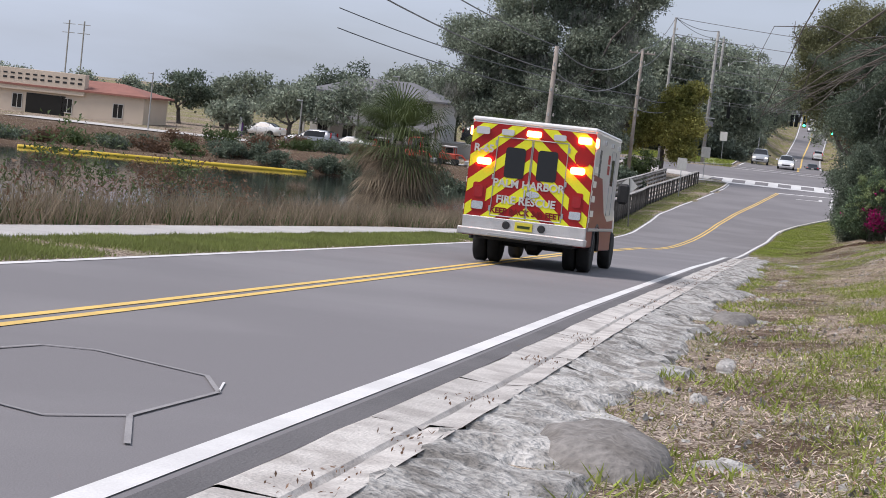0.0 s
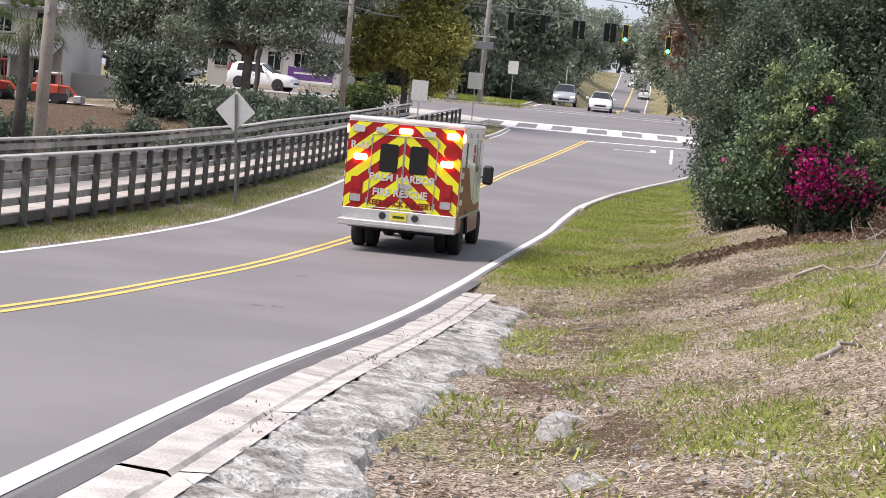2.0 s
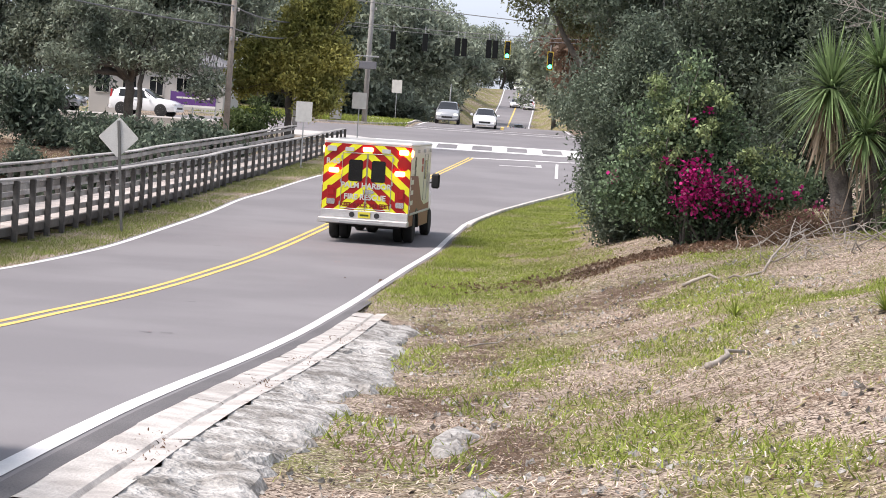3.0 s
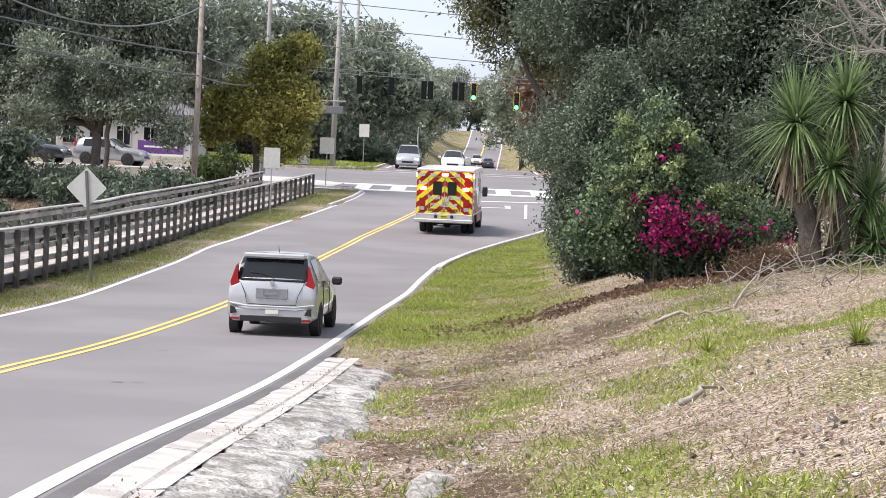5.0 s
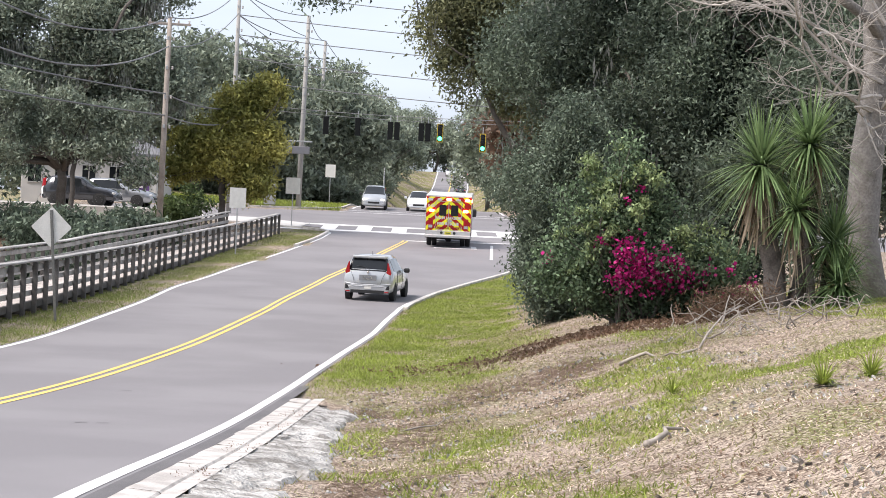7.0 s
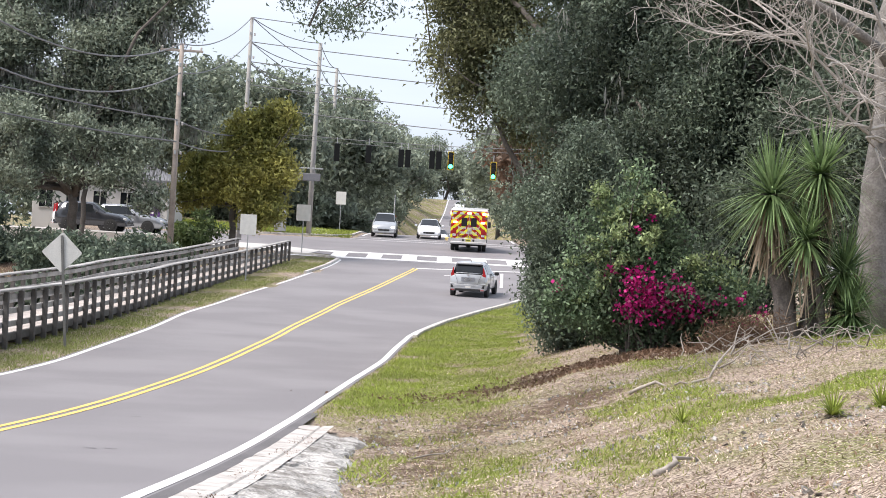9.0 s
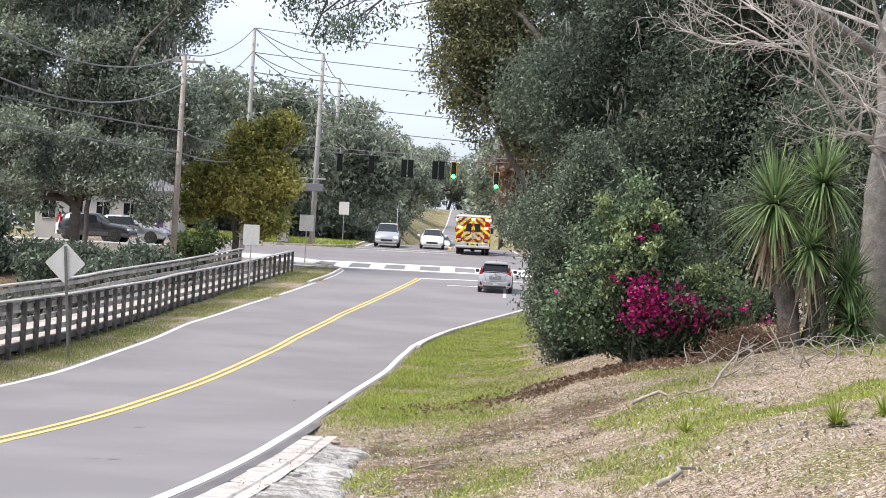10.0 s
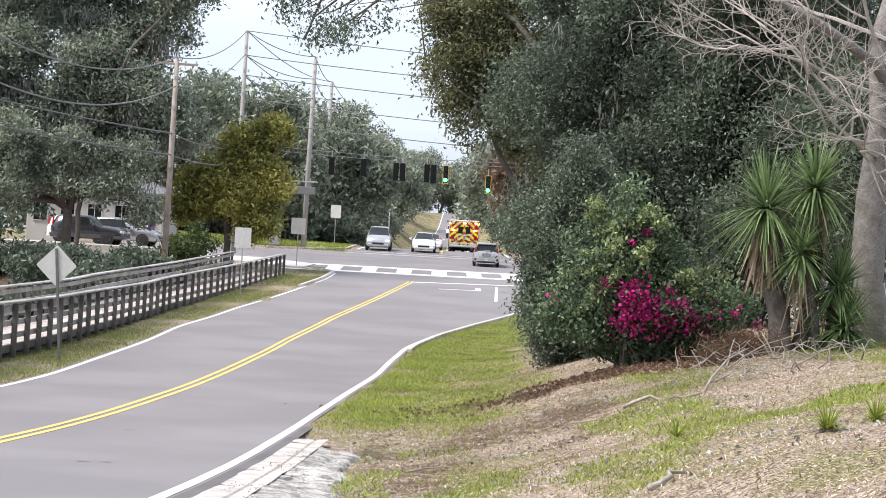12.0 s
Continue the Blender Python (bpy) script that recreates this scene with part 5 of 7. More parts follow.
def build_signals():
    y = 120.0
    sp = holder("signal_span", "traffic signals hung on a wire span above the junction", "traffic signals", Matrix.Translation((0, y, 0)))
    part("span_wire", Shape().tube([(-11.5 + i * 1.3, 0, 9.30 + 0.004 * (i - 9) ** 2) for i in range(22)], 0.02, 5), MAT["wire"], sp)
    part("span_wire", Shape().tube([(-11.5 + i * 1.3, 0, 9.05 + 0.004 * (i - 9) ** 2) for i in range(22)], 0.015, 5), MAT["wire"], sp)
    for x, lit in ((0.28, "green_glow"), (2.98, "green_glow")):
        signal_head(sp, x, 8.40 if x < 1 else 7.9, True, lit)
    for x in (-0.9, -2.85):
        signal_head(sp, x, 8.40, False, "")
        signal_head(sp, x + 0.42, 8.40, False, "")
    for x in (-4.9, -6.9):
        signal_head(sp, x, 8.55, False, "")


def street_lamp(x, y, h, arm, label="tall grey street lamp with a curved arm"):
    z = float(land(x, y))
    p = holder("street_lamp", label, "street lamp", Matrix.Translation((x, y, z - 0.2)))
    part("mast", Shape().tube([(0, 0, 0), (0, 0, h)], [0.10, 0.06], 10), MAT["galv"], p, "", True)
    part("arm", Shape().tube([(0, 0, h - 0.4), (arm * 0.4, 0, h + 0.25), (arm, 0, h + 0.3)], 0.04, 6), MAT["galv"], p)
    part("head", Shape().box(min(arm, arm * 1.35), -0.12, h + 0.22, max(arm, arm * 1.35), 0.12, h + 0.36, 0.04), MAT["galv"], p)


def build_poles():
    _, a = utility_pole(-13.95, 98, 11.7, 0.17, "pole_wood", "leaning brown wooden utility pole with cable brackets", 0.5, (-0.35,))
    _, b = utility_pole(-13.3, 125, 15.0, 0.17, "pole_grey", "tall grey utility pole behind trees", 0.4)
    _, c = utility_pole(-9.6, 137, 14.2, 0.20, "pole_grey", "tall grey utility pole with a sign box on its side", 0.6)
    _, d = utility_pole(-10.3, 170, 14.4, 0.20, "pole_grey", "tall grey utility pole by the far road", 0.6)
    _, e = utility_pole(-15.2, 50, 11.5, 0.19, "pole_wood", "tall bare wooden utility pole standing by the pond", 0.8, base=-1.2)
    _, g = utility_pole(-7.0, 230, 13.0, 0.18, "pole_grey", "distant grey utility pole", 0.5)
    _, f = utility_pole(-15.5, -45, 13.0, 0.19, "pole_wood", "wooden utility pole beside the pond", 0.0, base=0.5)
    for o, s in ((0.0, 1.2), (-1.5, 1.3)):
        k = Vector((0, 0, o))
        wire(f + k, e + k, 1.0, 0.03)
        wire(e + k, a + k, 1.6, 0.035)
        wire(a + k, b + k, 0.7)
    for o in (0.0, -1.6, -3.0):
        k = Vector((0, 0, o))
        wire(b + k, d + k, 0.7)
        wire(b + k, c + k, 0.4)
        wire(c + k, d + k, 0.5)
        wire(d + k, g + k, 0.8)
    # lines crossing the street to the right
    for z0, z1 in ((0.0, -0.6), (-1.6, -2.0), (-2.9, -3.4), (-4.4, -5.0), (-5.8, -6.4)):
        wire(b + Vector((0, 0, z0)), Vector((26, 128, 16.8 + z1)), 0.5)
    # low slack service cables in front of the trees
    for z0, z1, z2 in ((12.2, 8.8, 9.6), (10.8, 7.7, 8.9)):
        wire(Vector((-33, 68, z0)), Vector((-13.9, 97.8, z1)), 0.7, 0.04)
        wire(Vector((-13.9, 97.8, z1)), Vector((-10.6, 116, z2)), 0.6, 0.04)
    # name board on the pole beyond the junction
    nb = holder("street_name_board", "blue-grey street name board with plain bars on a bracket", "street sign", Matrix.Translation((-9.8, 135.5, 0)))
    part("board", Shape().box(-1.0, -0.05, 7.1, 0.95, 0.05, 7.65, 0.03), MAT["roof_grey"], nb)
    part("bracket", Shape().box(-1.5, -0.04, 7.95, 1.1, 0.04, 8.05, 0.015), MAT["galv"], nb)
    part("hanger", Shape().tube([(-0.6, 0, 7.6), (-0.6, 0, 8.0)], 0.02, 5), MAT["galv"], nb)
    part("hanger", Shape().tube([(0.6, 0, 7.6), (0.6, 0, 8.0)], 0.02, 5), MAT["galv"], nb)
    street_lamp(-9.3, 172, 11.5, 1.6)
    street_lamp(-4.9, 190, 5.2, -0.8, "small street lamp by the far road")
    # red signal for the side street
    z = float(land(-13.5, 140))
    sg = holder("signal_post", "side-street signal showing red on a grey cabinet post", "traffic signal", Matrix.Translation((-11.6, 137, z)))
    part("post", Shape().tube([(0, 0, -0.2), (0, 0, 3.0)], 0.07, 8), MAT["galv"], sg)
    part("head", Shape().box(-0.20, -0.15, 2.55, 0.20, 0.15, 3.55, 0.03), MAT["signal_black"], sg)
    part("lens", Shape().lathe([(0.14, -0.15), (0.14, -0.17), (0.05, -0.185)], (0, 0, 3.30), "y", 14), MAT["stop_glow"], sg)
    part("cabinet", Shape().box(-0.45, -0.3, 0, 0.35, 0.3, 1.5, 0.03), MAT["galv"], sg)
    w = Shape().box(-0.8, -0.5, -0.3, 0.0, 0.5, 4.4, 0.03)
    thing("concrete_pillar", w, MAT["stucco_tan"], "square tan concrete pillar at the corner", "pillar", m=Matrix.Translation((-13.2, 137.5, z)))


build_boardwalk()
build_signs()
build_signals()
build_poles()
# ---------- trees and shrubs ----------
def limb_path(a, b, rng, bend=0.12, n=6):
    a, b = Vector(a), Vector(b)
    L = (b - a).length
    k = Vector(rng.normal(size=3)) * L * bend
    return [a.lerp(b, t) + k * math.sin(math.pi * t) + Vector(rng.normal(size=3)) * L * 0.015 for t in np.linspace(0, 1, n)]


def crown_points(lobes, clumps, per, spread, rng, hollow=0.45):
    """Leaf places: small clumps scattered through uneven lobes, thicker towards the outside."""
    out = []
    vol = np.array([l[3] * l[4] * l[5] for l in lobes]) ** 0.66
    cnt = np.maximum(1, (clumps * vol / vol.sum()).astype(int))
    for (x, y, z, a, b, c), k in zip(lobes, cnt):
        # uneven sub-masses on each lobe, some thin and some thick
        m = 11
        d = unit(rng.normal(size=(m, 3)))
        sub = d * rng.uniform(0.45, 1.0, (m, 1)) * np.array([a, b, c]) + np.array([x, y, z])
        rad = rng.uniform(0.26, 0.52, m)
        wgt = rad ** 2 * rng.uniform(0.5, 1.3, m)
        pick = rng.choice(m, k, p=wgt / wgt.sum())
        e = unit(rng.normal(size=(k, 3))) * (rng.uniform(hollow, 1.0, (k, 1)) ** 0.6)
        out.append(sub[pick] + e * rad[pick][:, None] * np.array([a, b, c]))
    P = np.concatenate(out)
    Q = np.repeat(P, per, 0) + rng.normal(size=(len(P) * per, 3)) * spread * np.array([1, 1, 0.8])
    return Q


def build_tree(name, label, x, y, h, lobes, mat, seed, clumps=900, per=26, spread=0.32, leaf=0.13, trunk=0.3, bark="bark", base=None, fork=0.35, droop=0.3, moss=0, hollow=0.45, category="tree"):
    """lobes: offsets (dx, dy, z above base, rx, ry, rz)."""
    rng = np.random.default_rng(seed)
    z0 = float(land(x, y)) if base is None else base
    t = holder(name, label, category, Matrix.Translation((x, y, z0)))
    s = Shape()
    top = Vector((rng.normal() * 0.2, rng.normal() * 0.2, h * fork))
    s.tube(limb_path((0, 0, -0.3), top, rng, 0.04), [trunk * q for q in (1.35, 1.08, 1.0, 0.94, 0.9, 0.85)], 10)
    part("trunk", s, MAT[bark], t, "", True)
    for l in lobes:
        s = Shape()
        tip = Vector(l[:3])
        s.tube(limb_path(top, tip, rng, 0.12), [trunk * q for q in (0.62, 0.5, 0.4, 0.3, 0.2, 0.1)], 7)
        for _ in range(4):
            e = tip + Vector(rng.normal(size=3) * np.array(l[3:]) * 0.45)
            s.tube(limb_path(top.lerp(tip, rng.uniform(0.45, 0.9)), e, rng, 0.15, 5), [trunk * q for q in (0.25, 0.18, 0.13, 0.08, 0.04)], 5)
        part("limb", s, MAT[bark], t, "", True)
    Q = crown_points(lobes, clumps, per, spread, rng, hollow)
    part("crown", quads("crown", leaves(Q, leaf * 1.12, rng, 0.8, droop)[:, :3], MAT[mat], 3), None, t)
    if moss:
        M = crown_points([(l[0], l[1], l[2] - l[5] * 0.5, l[3], l[4], l[5] * 0.4) for l in lobes], moss, 8, 0.12, rng)
        M[:, 2] -= rng.uniform(0, 1.0, len(M))
        part("moss", quads("moss", leaves(M, 0.22, rng, 0.14, 5.0), MAT["moss"]), None, t, "grey hanging moss")["kind"] = "stuff"
    return t


def blades(base, n, length, width, rng, out=0.5, up=1.0, sag=0.35, seg=3, low=-0.5):
    """Long sword leaves from a point: strips of quads."""
    Q = []
    for _ in range(n):
        a = rng.uniform(0, 2 * math.pi)
        el = rng.uniform(low, 1.4) * up
        d = np.array([math.cos(a) * math.cos(el), math.sin(a) * math.cos(el), math.sin(el)])
        side = np.array([-math.sin(a), math.cos(a), 0]) * width
        L = length * rng.uniform(0.75, 1.15)
        prev, wp = np.array(base, float), 1.0
        for i in range(1, seg + 1):
            t = i / seg
            p = np.array(base) + d * L * t - np.array([0, 0, sag * L * t * t * max(0.1, math.cos(el))])
            wn_ = 1.0 - t * 0.92
            Q.append([prev - side * wp, prev + side * wp, p + side * wn_, p - side * wn_])
            prev, wp = p, wn_
    return Q


def build_yucca():
    rng = np.random.default_rng(21)
    z = float(land(6.9, 37))
    t = holder("yucca", "many-headed yucca with stout grey trunks and a skirt of dead leaves", "yucca", Matrix.Translation((6.9, 37, z)))
    heads = [((-0.05, 0, 0), (-0.55, 0.1, 2.75), 0.26, 1.15), ((0.15, 0.2, 0), (0.42, 0.3, 3.2), 0.20, 1.05), ((0.55, -0.1, 0), (0.12, -0.15, 1.9), 0.10, 0.85), ((0.7, 0.2, 0), (0.95, 0.2, 1.3), 0.09, 0.95), ((0.75, 0.0, 0), (1.05, -0.1, 0.5), 0.09, 0.95)]
    tr = Shape()
    for a, b, r, L in heads:
        lv, dead = [], []
        p = limb_path((a[0], a[1], -0.3), b, rng, 0.04)
        tr.tube(p, [r * q for q in (1.15, 0.92, 0.85, 0.8, 0.76, 0.6)], 10)
        lv += blades(b, 300, L * 1.15, 0.036, rng, sag=0.30, low=-0.75)
        for k in range(110 if L > 1 else 24):
            q = np.array(b) + np.array([rng.normal() * 0.10, rng.normal() * 0.10, -rng.uniform(0.0, 0.4)])
            ang = rng.uniform(0, 2 * math.pi)
            o = np.array([math.cos(ang), math.sin(ang), 0])
            tip = q + o * rng.uniform(0.12, 0.55) - np.array([0, 0, rng.uniform(0.6, 1.5)])
            sd = np.array([-o[1], o[0], 0]) * 0.028
            dead.append([q - sd, q + sd, tip + sd * 0.4, tip - sd * 0.4])
        part("leaf_head", quads("leaf_head", lv, MAT["leaf_yucca"]), None, t, "green sword-shaped leaves")
        part("dead_skirt", quads("dead_skirt", dead, MAT["leaf_dead"]), None, t, "tan dead hanging leaves")["kind"] = "stuff"
    part("trunk", tr, MAT["bark_yucca"], t, "", True)


def build_bougainvillea():
    rng = np.random.default_rng(31)
    x, y = 4.35, 40.0
    z = float(land(x, y))
    t = holder("bougainvillea", "sprawling green vine shrub with a mass of magenta blossom", "shrub", Matrix.Translation((x, y, z)))
    s = Shape()
    tips = []
    for i in range(60):
        a = rng.uniform(0, 2 * math.pi)
        e = Vector((math.cos(a) * rng.uniform(0.3, 1.9), math.sin(a) * rng.uniform(0.2, 1.2), rng.uniform(0.6, 2.5)))
        if i < 10:
            e = Vector((rng.normal(-0.45, 0.35), rng.normal(0, 0.4), rng.uniform(2.8, 3.9)))
        if 10 <= i < 16:
            e = Vector((rng.uniform(-1.9, -1.2), rng.normal(0, 0.4), rng.uniform(1.8, 2.9)))
        p = limb_path((rng.normal() * 0.2, rng.normal() * 0.2, -0.1), e, rng, 0.12)
        part("stem", Shape().tube(p, [0.035, 0.03, 0.024, 0.018, 0.012, 0.006], 5), MAT["bark"], t)
        tips += [q for q in p[2:]]
    tips = np.array([list(q) for q in tips])
    Q = np.repeat(tips, 70, 0) + rng.normal(size=(len(tips) * 70, 3)) * 0.17
    B = crown_points([(0.1, 0.1, 1.1, 1.9, 1.2, 1.1), (-0.4, 0.2, 2.3, 0.9, 0.8, 1.0), (1.0, 0.2, 1.2, 1.2, 0.9, 1.0)], 620, 44, 0.16, rng, 0.5)
    Q = np.concatenate([Q, B])
    Q = Q[Q[:, 2] > 0.02]
    part("foliage", quads("foliage", leaves(Q, 0.046, rng, 0.6, 0.4), MAT["leaf_vine"]), None, t, "light green leaves")
    for i in range(14):
        a = rng.uniform(math.pi, 2 * math.pi)
        o = np.array([math.cos(a) * 1.5 + 0.1, math.sin(a) * 0.9, rng.uniform(0.9, 2.6)])
        d = np.array([math.cos(a) * rng.uniform(0.4, 0.8), math.sin(a) * 0.5, rng.uniform(0.1, 0.7)])
        P = [o * 0.7 + d * k - np.array([0, 0, 0.35 * k * k]) + np.array([0, 0, 0.3]) for k in np.linspace(0, 1.2, 9)]
        shoot = part("shoot", Shape().tube([Vector(q) for q in P], [0.012 - 0.001 * k for k in range(9)], 4), MAT["bark"], t, "arching young shoot")
        L = np.repeat(np.array(P[2:]), 16, 0) + rng.normal(size=(7 * 16, 3)) * 0.06
        part("shoot_leaves", quads("shoot_leaves", leaves(L, 0.05, rng, 0.5, 0.6), MAT["leaf_shoot"]), None, shoot)
    for i in range(18):
        a = rng.uniform(0, 2 * math.pi)
        o = np.array([-0.45 + rng.normal() * 0.3, -0.5 + rng.normal() * 0.25, rng.uniform(2.0, 3.3)])
        d = np.array([math.cos(a) * rng.uniform(0.2, 0.6), math.sin(a) * 0.3, rng.uniform(0.5, 1.0)])
        P = [o + d * k - np.array([0, 0, 0.45 * k * k]) for k in np.linspace(0, 1.1, 9)]
        shoot = part("shoot", Shape().tube([Vector(q) for q in P], [0.012 - 0.001 * k for k in range(9)], 4), MAT["bark"], t, "arching young shoot")
        L = np.repeat(np.array(P[1:]), 18, 0) + rng.normal(size=(8 * 18, 3)) * 0.07
        part("shoot_leaves", quads("shoot_leaves", leaves(L, 0.05, rng, 0.5, 0.6), MAT["leaf_shoot"]), None, shoot)
    F = []
    for i in range(44):
        a, b = rng.normal(0, 0.60), rng.normal(0, 0.27)
        c = np.array([0.0 + a * 0.85, -1.26 + 0.12 * abs(a) + rng.normal() * 0.08, 1.30 + b - 0.10 * a])
        F.append(c + rng.normal(size=(22, 3)) * np.array([0.10, 0.09, 0.09]))
    for i in range(6):
        c = np.array([1.9 + rng.normal() * 0.2, -0.8, 1.10 + rng.normal() * 0.25])
        F.append(c + rng.normal(size=(16, 3)) * 0.09)
    for c in ((-1.9, -0.6, 1.25), (-0.05, -0.7, 2.8), (-0.3, -0.6, 2.55)):
        F.append(np.array(c) + rng.normal(size=(12, 3)) * 0.07)
    part("blossom", quads("blossom", leaves(np.concatenate(F), 0.042, rng, 0.9), MAT["flower"]), None, t, "magenta blossom")


def bare_tree(x, y, h, seed, r=0.34):
    """A grey trunk with bare, pale, arching branches."""
    rng = np.random.default_rng(seed)
    z = float(land(x, y))
    t = holder("bare_tree", "grey-barked tree with pale bare arching branches", "tree", Matrix.Translation((x, y, z)))
    s = Shape()
    top = Vector((0.35, 0.3, h))
    s.tube(limb_path((0, 0, -0.3), top, rng, 0.02), [r * q for q in (1.3, 1.05, 1.0, 0.95, 0.9, 0.8)], 12)
    part("trunk", s, MAT["bark_grey"], t, "", True)
    def grow(br, p, d, L, rad, depth):
        d = d.normalized()
        pts, q = [p], p
        for i in range(5):
            d = (d + Vector(rng.normal(size=3)) * 0.16 + Vector((0, 0, 0.02))).normalized()
            q = q + d * L / 5
            pts.append(q)
        br.tube(pts, [rad * k for k in (1, 0.88, 0.76, 0.64, 0.52, 0.4)], 5)
        if depth:
            for i in (2, 3, 4, 5):
                for _ in range(1 if depth > 1 else 2):
                    nd = (d + Vector(rng.normal(size=3)) * 0.75).normalized()
                    grow(br, pts[i], nd, L * rng.uniform(0.45, 0.68), rad * 0.5, depth - 1)

    limb = Shape()
    limb.tube(limb_path((0.3, 0.2, 5.4), (-3.4, -1.0, 7.6), rng, 0.06), [0.13, 0.12, 0.105, 0.09, 0.07, 0.05], 8)
    part("limb", limb, MAT["bark_grey"], t, "stout pale limb", True)
    for zz, d, L in ((5.2, (-1, -0.35, 0.40), 3.7), (4.6, (-1, -0.6, 0.12), 3.5), (3.9, (-1.0, -0.6, 0.30), 2.9), (5.8, (-0.8, -0.2, 0.9), 3.0), (4.0, (0.3, -1, 0.5), 2.0), (6.4, (-0.9, 0.2, 0.5), 3.4), (3.2, (-0.8, -0.8, 0.5), 2.2), (4.3, (-1, -0.9, 0.0), 2.6)):
        br = Shape()
        grow(br, Vector((0.15, 0, zz)), Vector(d), L, 0.055, 3)
        part("branch", br, MAT["twig"], t, "pale bare branch with fine twigs")


def palm(x, y, h, seed, skirt=True, name="palm", base=None, n=46, frond=1.7, scale=1.0):
    rng = np.random.default_rng(seed)
    z = float(land(x, y)) if base is None else base
    t = holder(name, "shaggy cabbage palm with a grey skirt of dead fronds" if skirt else "slender green palm with arching fronds", "palm", Matrix.Translation((x, y, z)))
    part("trunk", Shape().tube([(0, 0, -0.3), (0.05, 0, h * 0.5), (0, 0, h)], [0.24, 0.2, 0.17], 10), MAT["bark"], t, "", True)
    G, D = [], []

    def fan(c, a, el, L, out, spread):
        d = np.array([math.cos(a) * math.cos(el), math.sin(a) * math.cos(el), math.sin(el)])
        side = np.array([-math.sin(a), math.cos(a), 0])
        upv = np.cross(side, d)
        hub = np.array(c) + d * L * 0.45
        G_ = []
        st = side * 0.012
        G_.append([np.array(c) - st, np.array(c) + st, hub + st, hub - st])
        for k in range(15):
            f = (k / 14 - 0.5) * spread
            dd = d * math.cos(f) + side * math.sin(f)
            tip = hub + dd * L * 0.62 * (1 - 0.25 * abs(f)) - np.array([0, 0, 0.22 * L * rng.uniform(0.5, 1.3)])
            mid = hub + dd * L * 0.34
            w = (side * math.cos(f) - d * math.sin(f)) * 0.022
            G_.append([hub - w * 0.4, hub + w * 0.4, mid + w, mid - w])
            G_.append([mid - w, mid + w, tip + w * 0.15, tip - w * 0.15])
        out.extend(G_)

    for i in range(n):
        fan((0, 0, h - 0.1 + rng.uniform(-0.2, 0.2)), rng.uniform(0, 6.28), rng.uniform(-0.5, 1.35), frond * rng.uniform(0.8, 1.1), G, 2.2)
    part("fronds", quads("fronds", G, MAT["leaf_palm"]), None, t, "green fan fronds")
    if skirt:
        for i in range(int(n * 2.4)):
            fan((rng.normal() * 0.1, rng.normal() * 0.1, h - rng.uniform(0.1, h * 0.62)), rng.uniform(0, 6.28), rng.uniform(-1.35, 0.0), frond * rng.uniform(0.55, 0.95), D, 1.9)
        part("dead_skirt", quads("dead_skirt", D, MAT["reed"]), None, t, "grey-brown dead hanging fronds")


